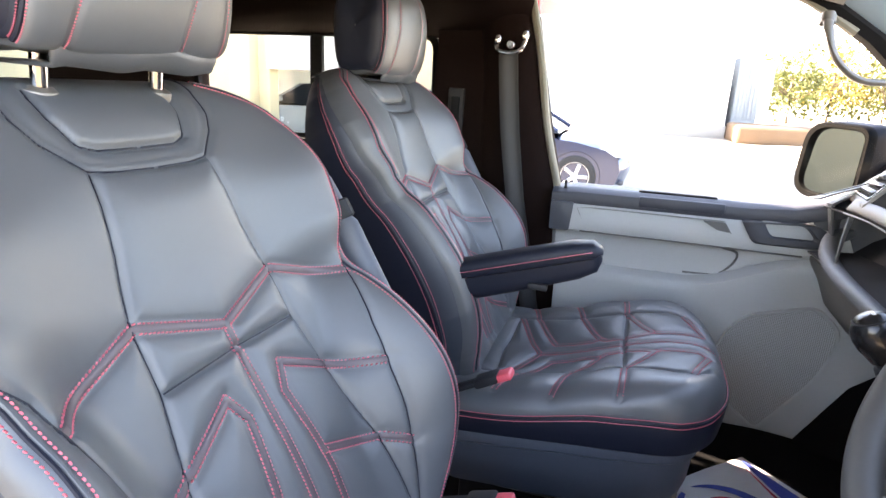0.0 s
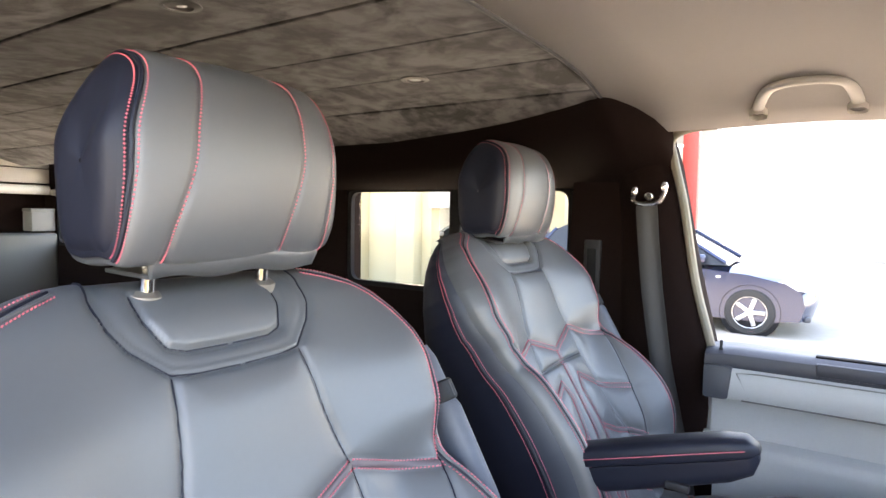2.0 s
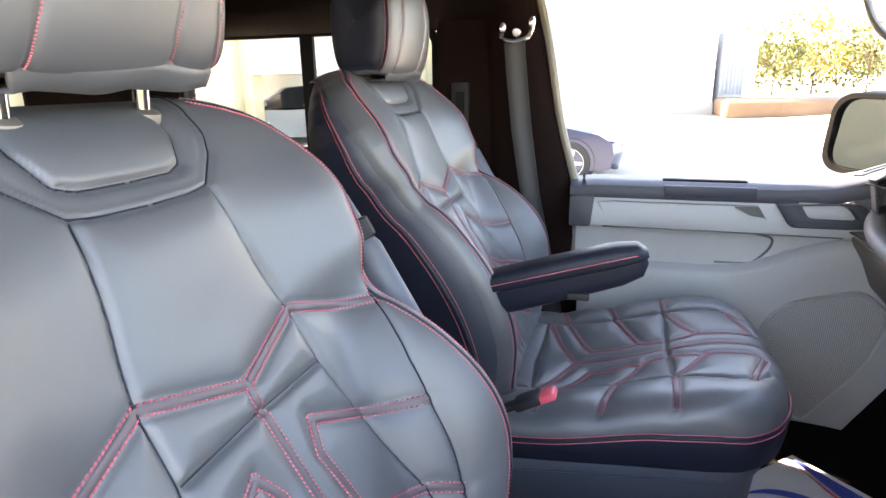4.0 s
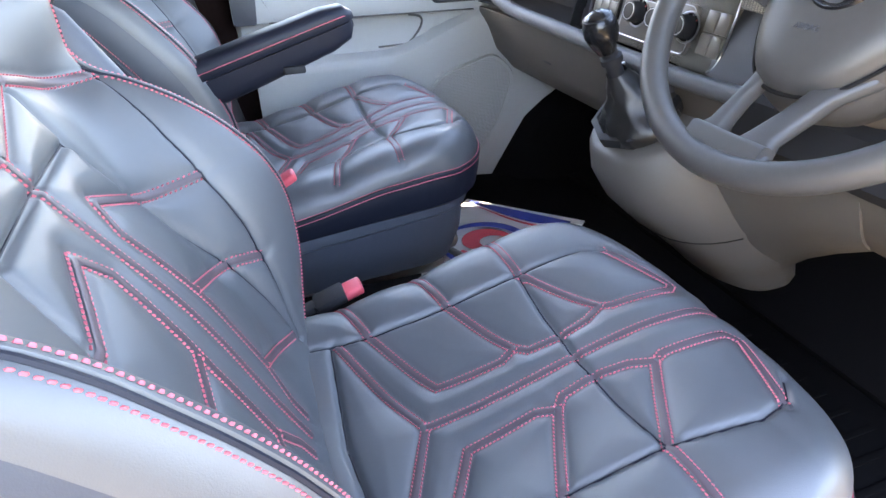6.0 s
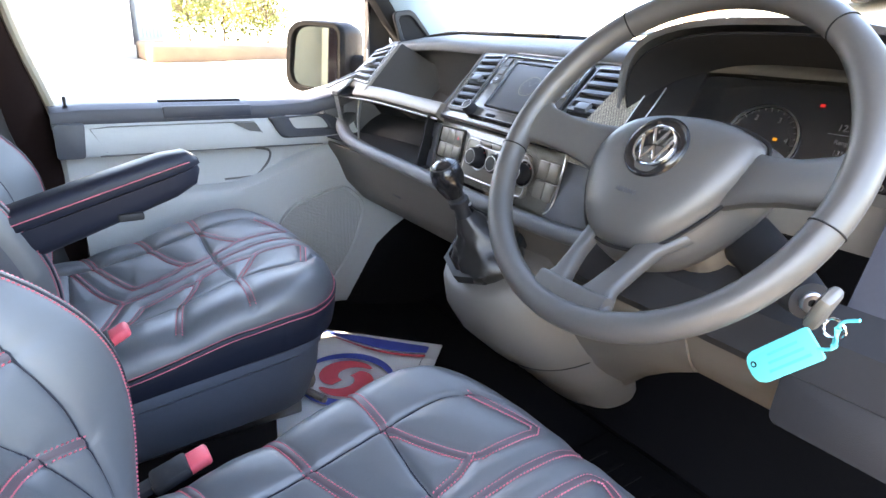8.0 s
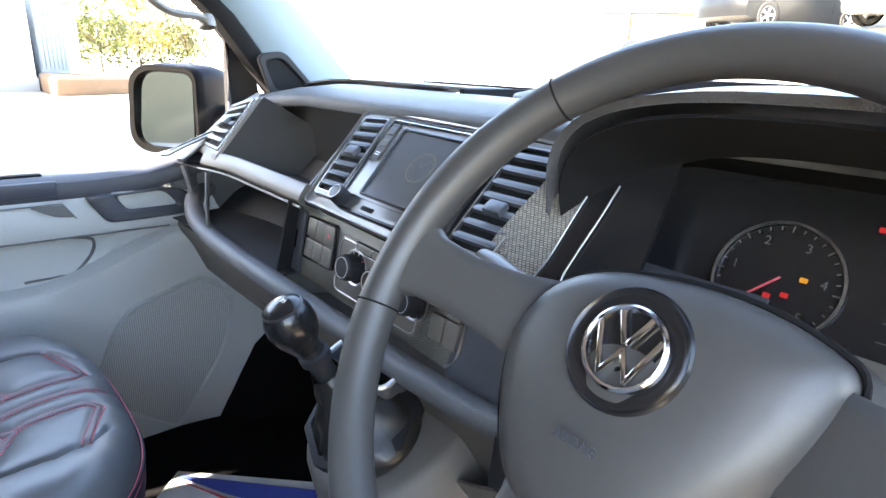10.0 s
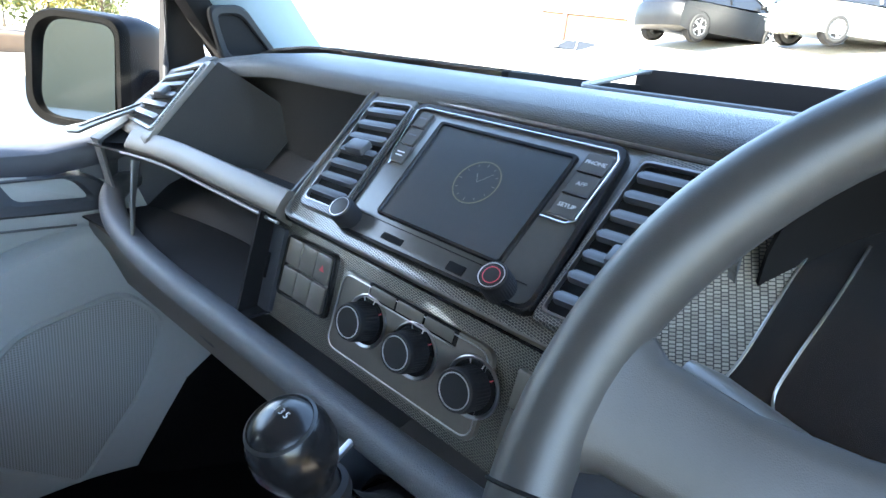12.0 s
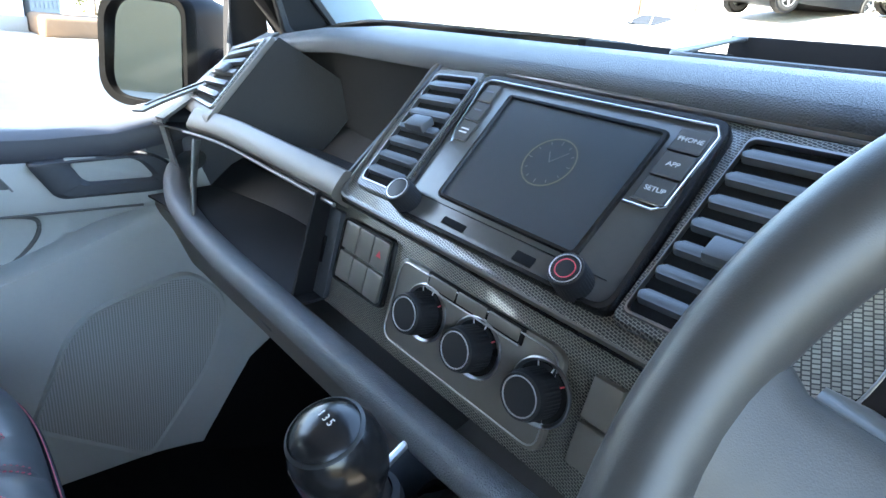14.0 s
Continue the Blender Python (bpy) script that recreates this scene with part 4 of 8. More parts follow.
def line_distance(A, B, lines):
    """The distance from each point (A, B) to the nearest of the lines."""
    d = np.full(A.shape, 1e3)
    for ln in lines:
        for (x0, y0), (x1, y1) in zip(ln, ln[1:]):
            dx, dy = x1 - x0, y1 - y0
            k = np.clip(((A - x0) * dx + (B - y0) * dy) / (dx * dx + dy * dy + 1e-12), 0, 1)
            d = np.minimum(d, np.hypot(A - x0 - k * dx, B - y0 - k * dy))
    return d


def quilting(A, B, plain, double, puff=0.0068):
    """How the stuffing swells between the seams and the seams cut in."""
    dp, dd = line_distance(A, B, plain), line_distance(A, B, double)
    d = np.minimum(dp, np.maximum(dd - 0.006, 0))
    h = puff * (1 - np.exp(-d / 0.017)) - puff
    h -= 0.0045 * np.exp(-(dp / 0.0035) ** 2)
    h -= 0.0012 * np.exp(-(np.abs(dd - 0.0062) / 0.0022) ** 2)
    h += 0.0012 * np.exp(-(dd / 0.004) ** 4)
    return h


def ease(x, a, b):
    t = np.clip((x - a) / (b - a), 0, 1)
    return t * t * (3 - 2 * t)


BACK_W = ([0.0, 0.06, 0.15, 0.25, 0.34, 0.40, 0.44, 0.48, 0.52, 0.56, 0.60, 0.63, 0.655, 0.675, 0.69, 0.70], [0.215, 0.248, 0.268, 0.272, 0.268, 0.264, 0.270, 0.282, 0.288, 0.286, 0.274, 0.256, 0.230, 0.198, 0.166, 0.140])


def flow(V, table, w=0.022):
    """A smooth curve through a table of values."""
    return sum(k * np.interp(V + d * w, *table) for d, k in ((-1, 0.2), (-0.5, 0.2), (0, 0.2), (0.5, 0.2), (1, 0.2)))


BOLSTER_IN = ([0.0, 0.04, 0.08, 0.115, 0.145, 0.175, 0.205, 0.235, 0.267, 0.30, 0.335, 0.37, 0.405, 0.44, 0.47], [0.012, 0.036, 0.064, 0.085, 0.098, 0.108, 0.111, 0.109, 0.101, 0.090, 0.073, 0.050, 0.024, 0.006, 0.0])
BOLSTER_OUT = ([0.0, 0.04, 0.08, 0.115, 0.145, 0.175, 0.205, 0.245, 0.28, 0.31, 0.34, 0.37, 0.40, 0.43, 0.455, 0.48], [0.012, 0.036, 0.064, 0.083, 0.092, 0.098, 0.101, 0.101, 0.097, 0.090, 0.083, 0.074, 0.058, 0.030, 0.008, 0.0])


def back_surface(A, V, quilt=True):
    """The backrest's face: A across, V up along it."""
    w = np.interp(V, *BACK_W)
    s = np.clip(np.abs(A) / w, 0, 1)
    amp = np.where(A < 0, flow(V, BOLSTER_OUT), flow(V, BOLSTER_IN))
    edge = flow(V, ([0, 0.3, 0.43], [0.160, 0.190, 0.226]), 0.05)
    k = np.clip((np.abs(A) - edge + 0.055) / (w - edge + 0.055), 0, 1)
    depth = amp * ease(k, 0.0, 0.92)
    depth += 0.040 * ease(np.abs(A), 0.10, 0.27) * ease(V, 0.39, 0.47) * (1 - ease(V, 0.52, 0.67))
    depth += 0.010 * (1 - (A / 0.25) ** 2) * ease(V, 0.45, 0.55) * (1 - ease(V, 0.55, 0.66))
    depth += 0.012 * np.exp(-((V - 0.22) / 0.12) ** 2) * np.exp(-(A / 0.15) ** 2)
    r = 0.040 - 0.006 * ease(V, 0.5, 0.7)
    over = np.clip((np.abs(A) - (w - r)) / r, 0, 1)
    depth -= r * (1 - np.sqrt(np.clip(1 - over ** 2, 0, 1)))
    top = np.clip((V - 0.625) / 0.075, 0, 1)
    depth -= 0.078 * (1 - np.sqrt(np.clip(1 - (top * 0.97) ** 2, 0, 1)))
    a = np.abs(A - PAT)
    inside = (a < np.interp(V, [0.5755, 0.5815, 0.612, 0.635, 0.668, 0.70], [0.0, 0.079, 0.110, 0.122, 0.126, 0.118])) & (V > 0.5755)
    depth -= 0.0065 * inside * ease(line_distance(A, V, YOKE), 0.0, 0.010)
    if quilt:
        fade = 1 - np.clip((V - 0.66) / 0.03, 0, 1)
        depth += quilting(A, V, BACK_PLAIN, BACK_DOUBLE) * fade
    return BACK_O + np.stack([A * 0, A, A * 0], -1) + V[..., None] * BACK_U + depth[..., None] * BACK_N


CUSH_Z = ([0.60, 0.70, 0.76, 0.82, 0.90, 0.97, 1.03, 1.08, 1.13], [0.262, 0.262, 0.265, 0.276, 0.306, 0.336, 0.357, 0.369, 0.366])
CUSH_X0, CUSH_X1, CUSH_HALF = 0.60, 1.172, 0.268


def cush_front(a):
    """The cushion's rounded front edge."""
    return 1.03 + 0.135 * (1 - np.clip(np.abs(a) / CUSH_HALF, 0, 1) ** 3.4) ** 0.5


def cush_surface(X, A, quilt=True):
    """The cushion's top: X along, A across from its middle."""
    z = flow(X, CUSH_Z, 0.04)
    a = np.abs(A)
    lift = np.interp(X, [0.68, 0.80, 0.95, 1.06, 1.15], [0.030, 0.038, 0.026, 0.006, 0.0])
    z = z + lift * ease(a, 0.06, 0.205) 
    r = 0.055
    over = np.clip((a - (CUSH_HALF - r)) / r, 0, 1)
    z -= 0.048 * (1 - np.sqrt(np.clip(1 - over ** 2, 0, 1)))
    front = cush_front(a)
    rf = 0.062
    of = np.clip((X - (front - rf)) / rf, 0, 1)
    z -= 0.052 * (1 - np.sqrt(np.clip(1 - of ** 2, 0, 1)))
    if quilt:
        z += quilting(X, A, CUSH_PLAIN, CUSH_DOUBLE)
    return np.stack([X, CUSH_MID + A, z], -1)


def offset_line(ln, off):
    """The line moved sideways, its corners mitred."""
    P = [Vector((x, y)) for x, y in ln]
    D = [(b - a).normalized() for a, b in zip(P, P[1:])]
    out = []
    for i, p in enumerate(P):
        d0, d1 = D[max(0, i - 1)], D[min(len(D) - 1, i)]
        n0, n1 = Vector((-d0.y, d0.x)), Vector((-d1.y, d1.x))
        m = n0 + n1
        m = m / max(0.5, m.dot(n0))
        out.append(p + m * off)
    return out


def walk_line(P, pitch):
    """Points with their heading at even steps along a line."""
    out, left = [], pitch * 0.5
    for a, b in zip(P, P[1:]):
        ln = (b - a).length
        d = (b - a) / max(ln, 1e-9)
        while left < ln:
            q = a + d * left
            out.append((q.x, q.y, d.x, d.y))
            left += pitch
        left -= ln
    return out


def surface_frame(surface, T):
    """Place, heading, side and normal of points laid on a surface."""
    c = surface(T[:, 0], T[:, 1])
    e = surface(T[:, 0] + T[:, 2] * 0.003, T[:, 1] + T[:, 3] * 0.003) - surface(T[:, 0] - T[:, 2] * 0.003, T[:, 1] - T[:, 3] * 0.003)
    f = surface(T[:, 0] - T[:, 3] * 0.003, T[:, 1] + T[:, 2] * 0.003) - surface(T[:, 0] + T[:, 3] * 0.003, T[:, 1] - T[:, 2] * 0.003)
    e /= np.linalg.norm(e, axis=1)[:, None] + 1e-9
    f -= (f * e).sum(1)[:, None] * e
    f /= np.linalg.norm(f, axis=1)[:, None] + 1e-9
    return c, e, f, np.cross(e, f)


def stitches(surface, lines, off, pitch=0.0060, length=0.0052, width=0.0030, swap=False):
    """Small raised stitches along lines laid on a surface, in one mesh."""
    verts, faces = [], []
    for ln in lines:
        pts = walk_line(offset_line(ln, off), pitch)
        if not pts:
            continue
        c, e, f, n = surface_frame(surface, np.array(pts))
        if swap:
            n = -n
        tilt = e * 0.98 + f * 0.2
        for i in range(len(pts)):
            b = len(verts)
            o, u, w, h = c[i], tilt[i] * length / 2, f[i] * width / 2, n[i] * 0.0016
            for du, dw, dh in ((-1, 0, 0.2), (-0.6, -1, 0.2), (-0.6, 1, 0.2), (0.6, -1, 0.2), (0.6, 1, 0.2), (1, 0, 0.2), (-0.5, 0, 1.2), (0.5, 0, 1.2)):
                verts.append((o + u * du + w * dw + h * dh).tolist())
            faces += [(b + i0, b + i1, b + i2) for i0, i1, i2 in ((0, 1, 6), (0, 6, 2), (1, 3, 7), (1, 7, 6), (2, 6, 7), (2, 7, 4), (3, 5, 7), (4, 7, 5))]
    me = bpy.data.meshes.new("stitching")
    me.from_pydata(verts, [], faces)
    return me


def stitched(surface, lines, off, face, swap=False, big=False):
    size = (0.0042, 0.0037, 0.0017) if big else (0.0046, 0.0039, 0.0021)
    ob = link_mesh("stitching", stitches(surface, lines, off, *size, swap=swap), thread, face, "fine red stitching")
    ob["kind"] = "stuff"


def seam_tubes(surface, lines, face, r=0.0012, swap=False):
    """Dark sewn seams lying in the grooves."""
    for ln in lines:
        pts = walk_line([Vector(p) for p in ln], 0.006)
        if len(pts) < 3:
            continue
        c, e, f, n = surface_frame(surface, np.array(pts))
        n = -n if swap else n
        part("seam", tube([Vector(q) for q in c + n * 0.0007], r, 6), leather_dark, face)


def seam_ribbons(surface, lines, face, half=0.0034, swap=False):
    """The narrow strip between two rows of stitches."""
    for ln in lines:
        a = [Vector(p) for p in ln]
        pts = walk_line(a, 0.005)
        if len(pts) < 3:
            continue
        T = np.array(pts)
        c, e, f, n = surface_frame(surface, T)
        n = -n if swap else n
        rows = [[Vector(q - g * half + m * 0.0002), Vector(q + m * 0.0011), Vector(q + g * half + m * 0.0002)] for q, g, m in zip(c, f, n)]
        part("seam_strip", loft(rows), strip_mat, face, "", 180)


def build_backrest(seat):
    nu, nv = 181, 236
    v = np.linspace(0.0, 0.70, nv)
    s = np.linspace(-1, 1, nu)
    s = np.sign(s) * (1 - (1 - np.abs(s)) ** 1.15)
    V, S = np.meshgrid(v, s, indexing="ij")
    A = S * np.interp(V, *BACK_W)
    P = back_surface(A, V)
    face = link_mesh("backrest", grid_mesh("backrest", P), leather, seat, "dark grey quilted leather backrest", 180)
    # sides: a leather band behind the edge, then a plain panel back to the shell, both darkened for shade
    def depth_behind(edge, vv):
        """How far the shell lies behind the edge, thinner towards the top."""
        return np.maximum(0.012, (edge - BACK_O) @ BACK_N + 0.152 * (1 - 0.5 * ease(vv, 0.42, 0.68)))

    def side_rows(edge, vv, sgn, cuts):
        rows = []
        deep = depth_behind(edge, vv)
        soft = np.clip(deep / 0.12, 0.15, 1.0)
        for f, pull in cuts:
            q = edge - BACK_N * (deep * f)[:, None]
            q[:, 1] -= sgn * pull * soft
            rows.append(q)
        return rows

    for sgn, col in ((1, -1), (-1, 0)):
        edge = P[:, col]
        r = side_rows(edge, v, sgn, ((0.0, 0.0), (0.06, -0.004), (0.13, -0.006), (0.22, -0.0075)))
        part("side_band", loft([[Vector(p) for p in q] for q in r]), leather_side_shade, seat, "narrow leather band behind the edge", 180)
        r = side_rows(edge, v, sgn, ((0.22, -0.0075), (0.44, -0.010), (0.74, 0.0), (0.94, 0.018), (1.0, 0.05)))
        part("side_panel", loft([[Vector(p) for p in q] for q in r]), leather_dark, seat, "plain leather side of the backrest, darkened for shade")

        def side_surface(B, V, edge=edge, sgn=sgn):
            e = np.stack([np.interp(V, v, edge[:, j]) for j in range(3)], -1)
            deep = depth_behind(e, V)
            q = e - (B / 0.037 * 0.22 * deep)[:, None] * BACK_N
            q[:, 1] += sgn * np.interp(B, [0, 0.010, 0.022, 0.036, 0.07], [0.0, 0.004, 0.006, 0.0075, 0.010]) * np.clip(deep / 0.12, 0.15, 1.0)
            return q
        ln = [[(0.037, q) for q in np.linspace(0.03, 0.675, 60)]]
        for off in (0.006, -0.006):
            stitched(side_surface, ln, off, face, swap=sgn < 0, big=True)
        c = side_surface(np.full(80, 0.037), np.linspace(0.03, 0.675, 80))
        part("side_welt", tube([Vector(q) for q in c], 0.0026, 6), leather_dark, face)
    back = []
    for vv in np.linspace(0, 0.685, 24):
        w = float(np.interp(vv, *BACK_W)) - 0.045
        back.append([Vector(BACK_O + np.array([0, w * t, 0]) + vv * BACK_U - BACK_N * (0.152 - 0.02 * t * t) * (1 - 0.5 * float(ease(np.array(vv), 0.42, 0.68)))) for t in np.linspace(-1, 1, 13)])
    part("back_shell", loft(back), leather_dark, seat, "plain dark back of the seat")
    top = []
    for t in np.linspace(-1, 1, 25):
        a = P[-1, int(round((t + 1) / 2 * (nu - 1)))]
        b = Vector(back[-1][int(round((t + 1) / 2 * 12))])
        top.append([Vector(a), Vector(a).lerp(b, 0.5) + Vector((0, 0, 0.004)), b])
    part("top_panel", loft(top), leather_dark, seat)
    surf = lambda a, vv: back_surface(a, vv)
    for off in (0.0048, -0.0048):
        stitched(surf, BACK_DOUBLE, off, face)
    seam_ribbons(surf, BACK_DOUBLE, face)
    seam_tubes(surf, BACK_PLAIN, face)
    inset = {1: ([0.0, 0.43, 0.52, 0.60, 0.65, 0.682], [0.026, 0.026, 0.024, 0.022, 0.022, 0.034]), -1: ([0.0, 0.43, 0.50, 0.58, 0.62, 0.65, 0.682], [0.019, 0.019, 0.024, 0.034, 0.033, 0.026, 0.036])}
    crest = [[(sg * (float(flow(np.array(q), BACK_W)) - float(np.interp(q, *inset[sg]))), q) for q in np.linspace(0.02, 0.682, 90)] for sg in (1, -1)]
    for off in (0.0062, -0.0062):
        stitched(surf, crest, off, face, big=True)
    # rolled welt between the stitched rows
    for ln in crest:
        for off in (0.0018, -0.0018):
            q = offset_line(ln, off)
            c = surf(np.array([k.x for k in q]), np.array([k.y for k in q]))
            part("welt", tube([Vector(k) for k in c], 0.0019, 6), leather_dark if off > 0 else leather, face)
    return face


def build_cushion(seat):
    nx, na = 191, 171
    s = np.linspace(-1, 1, na)
    s = np.sign(s) * (1 - (1 - np.abs(s)) ** 1.15)
    k = np.linspace(0, 1, nx)
    k = 1 - (1 - k) ** 1.12
    K, S = np.meshgrid(k, s, indexing="ij")
    A = S * CUSH_HALF
    X = CUSH_X0 + K * (cush_front(A) - CUSH_X0)
    P = cush_surface(X, A)
    face = link_mesh("cushion", grid_mesh("cushion", P), leather, seat, "dark grey quilted leather seat cushion", 180)
    surf = lambda x, a: cush_surface(x, a)
    for off in (0.0048, -0.0048):
        stitched(surf, CUSH_DOUBLE, off, face)
    seam_ribbons(surf, CUSH_DOUBLE, face)
    seam_tubes(surf, CUSH_PLAIN, face)
    rim = [P[i, 0] for i in range(0, nx - 4, 4)] + [P[-1, j] for j in range(1, na - 1, 2)] + [P[i, -1] for i in range(nx - 5, -1, -4)]
    rim = [Vector(p) for p in smooth_line([Vector(p) for p in rim[::2]], 3)]
    mid = Vector((0.9, CUSH_MID, 0))
    edge = rim
    zs = [p.z for p in rim]
    n_r, half_w = len(rim), len(rim) // 16
    zs = [sum(zs[max(0, i - half_w):min(n_r, i + half_w + 1)]) / (min(n_r, i + half_w + 1) - max(0, i - half_w)) for i in range(n_r)]
    rim = [Vector((p.x, p.y, z)) for p, z in zip(rim, zs)]
    part("edge_fill", loft([edge, rim]), leather, face, "", 180)
    # skirt under the rim
    rows = []
    for f, grow in ((0.0, -0.001), (0.04, 0.003), (0.20, 0.006), (0.5, 0.004), (0.9, -0.002), (1.0, -0.012)):
        row = []
        for p in rim:
            out = Vector((p.x - mid.x, (p.y - mid.y) * 2.0, 0)).normalized()
            low = 0.218 + 0.09 * (p.x - 0.9)
            row.append(Vector((p.x, p.y, p.z + (low - p.z) * f)) + out * grow)
        rows.append(row)
    part("skirt", loft(rows), leather_dark, seat, "dark leather band round the cushion")
    line = [p + Vector((p.x - mid.x, (p.y - mid.y) * 2, 0)).normalized() * 0.004 + Vector((0, 0, -0.003)) for p in rim]
    part("welt", tube(line, 0.0030, 6), leather_dark, face)
    part("red_seam", tube([p + Vector((0, 0, -0.006)) + (p - mid).normalized() * 0.0015 for p in line], 0.0008, 6), thread, face, "red stitched seam round the cushion")
    part("red_seam", tube([p + Vector((0, 0, 0.006)) - (p - mid).normalized() * 0.001 for p in line], 0.0007, 6), thread, face, "red stitched seam round the cushion")
    return face


def build_headrest(seat):
    hw = 0.134
    nu = 81

    prof = smooth_line([(0.392, 0.902, 0), (0.416, 0.903, 0), (0.429, 0.930, 0), (0.433, 0.98, 0), (0.426, 1.030, 0), (0.405, 1.061, 0), (0.370, 1.075, 0), (0.346, 1.068, 0), (0.330, 1.042, 0), (0.323, 1.0, 0), (0.325, 0.945, 0), (0.335, 0.908, 0), (0.360, 0.900, 0)], 8, closed=True)
    prof = [Vector((0.375 + (p.x - 0.375) * 1.06, 0.900 + (p.y - 0.900) * 1.16, 0)) for p in prof]
    seams = [-0.124, -0.066, 0.068, 0.122]

    def drawn(y, z):
        """How the cover pulls sideways: in at the foot, over to one side at the crown."""
        h = (z - 0.90) / 0.20
        foot = float(ease(np.array(1 - h), 0.40, 1.0))
        crown = float(ease(np.array(h), 0.55, 1.05))
        return y - 0.030 * (1 - (y / hw) ** 4) * foot + 0.020 * (0.5 - y / hw) * crown

    S = np.linspace(-1, 1, nu)
    mid = Vector((0.365, 0.999, 0))
    rows = []
    for s in S:
        y = hw * s
        k = max(0.0, (abs(s) - 0.80) / 0.20)
        shrink = 1 - 0.16 * (1 - math.sqrt(max(0, 1 - (k * 0.98) ** 2)))
        bow = 0.012 * s * s
        g = min(abs(y - q) for q in seams)
        groove = 0.003 * math.exp(-(g / 0.003) ** 2) - 0.003 * (1 - math.exp(-g / 0.02))
        row = []
        for p in prof:
            d = (p - mid)
            f = 1 - groove / max(d.length, 0.01)
            q = mid + d * shrink * f
            row.append(Vector((q.x - bow, SEAT_Y + 0.009 + drawn(y, q.y), q.y)))
        rows.append(row)
    head = part("headrest", loft(rows, close_u=True), leather, seat, "padded grey leather headrest", 180)
    head.data.materials.append(leather_dark)
    # faces beyond the outer seam darkened as the shaded side
    for f in head.data.polygons:
        if f.center.y < SEAT_Y + 0.009 + drawn(-0.124, f.center.z):
            f.material_index = 1
    for si, sg in ((0, -1), (nu - 1, 1)):
        ring = rows[si]
        ctr = sum(ring, Vector()) / len(ring)
        rr = [ring] + [[ctr.lerp(p, f) + Vector((0, sg * o, 0)) for p in ring] for f, o in ((0.96, 0.003), (0.85, 0.007), (0.6, 0.010), (0.3, 0.011), (0.02, 0.011))]
        part("side_panel", loft(rr, close_u=True, cap=False), leather_dark, seat, "side of the headrest, navy in place of shade", 180)
    n = len(prof)

    def hsurf(a, b):
        out = []
        for x, y in zip(np.atleast_1d(a), np.atleast_1d(b)):
            t = (x % 1.0) * n
            i = int(t)
            f = t - i
            k = max(0.0, (abs(y / hw) - 0.80) / 0.20)
            shrink = 1 - 0.16 * (1 - math.sqrt(max(0, 1 - (min(k, 1) * 0.98) ** 2)))
            p = prof[i % n].lerp(prof[(i + 1) % n], f)
            q = mid + (p - mid) * shrink
            out.append((q.x - 0.012 * (y / hw) ** 2, SEAT_Y + 0.009 + drawn(y, q.y), q.y))
        return np.array(out)

    for y in (-0.119, -0.129, -0.066, 0.068, 0.122):
        pts = [hsurf(np.array([t]), np.array([y]))[0] for t in np.linspace(0.07, 0.52, 90)]
        bms = []
        for a, b in zip(pts, pts[1:]):
            a, b = Vector(a), Vector(b)
            bms.append((a.lerp(b, 0.1), a.lerp(b, 0.85)))
        bm = bmesh.new()
        for a, b in bms:
            d = (b - a).normalized()
            w = Vector((0, 0.0015, 0))
            nrm = d.cross(Vector((0, 1, 0))).normalized()
            nrm = nrm if nrm.dot(a - Vector((mid.x, a.y, mid.y))) > 0 else -nrm
            v = [bm.verts.new(q) for q in (a + nrm * 0.0002, a.lerp(b, 0.5) + w + nrm * 0.0005, b + nrm * 0.0002, a.lerp(b, 0.5) - w + nrm * 0.0005, a.lerp(b, 0.5) + nrm * 0.0016)]
            for i in range(4):
                bm.faces.new((v[i], v[(i + 1) % 4], v[4]))
        part("stitching", bm, thread, head, "fine red stitching")
    part("edge_welt", tube([Vector(hsurf(np.array([t]), np.array([-0.124]))[0]) for t in np.linspace(0.07, 0.52, 60)], 0.0024, 6), leather_dark, head)
    # gathered cover under the pad
    lip = []
    for s in np.linspace(-1, 1, 41):
        wob = 0.0022 * math.sin(s * 7 + 0.6)
        lip.append([Vector((0.421 - 0.012 * s * s, SEAT_Y + 0.012 + 0.106 * s, 0.914 + wob * 0.4)), Vector((0.422 - 0.012 * s * s, SEAT_Y + 0.012 + 0.106 * s, 0.900 + wob)),
                    Vector((0.405, SEAT_Y + 0.012 + 0.102 * s, 0.886 + wob)), Vector((0.335, SEAT_Y + 0.012 + 0.106 * s, 0.889))])
    part("under_cover", loft(lip, thick=0.004), leather, seat, "gathered leather under the headrest", 180)
    for sg in (-1, 1):
        y = SEAT_Y + 0.010 + sg * 0.072
        part("post", tube([(0.350, y, 0.845), (0.356, y, 0.905)], 0.0078, 14), chrome, seat, "chrome headrest post")
        part("post_collar", lathe([(0, 0.004), (0.012, 0.004), (0.019, 0.001), (0.021, -0.005), (0.021, -0.012)], basis((0.349, y, 0.866), (1, 0, -0.25), (0, 1, 0)), 20), plastic_black, seat)


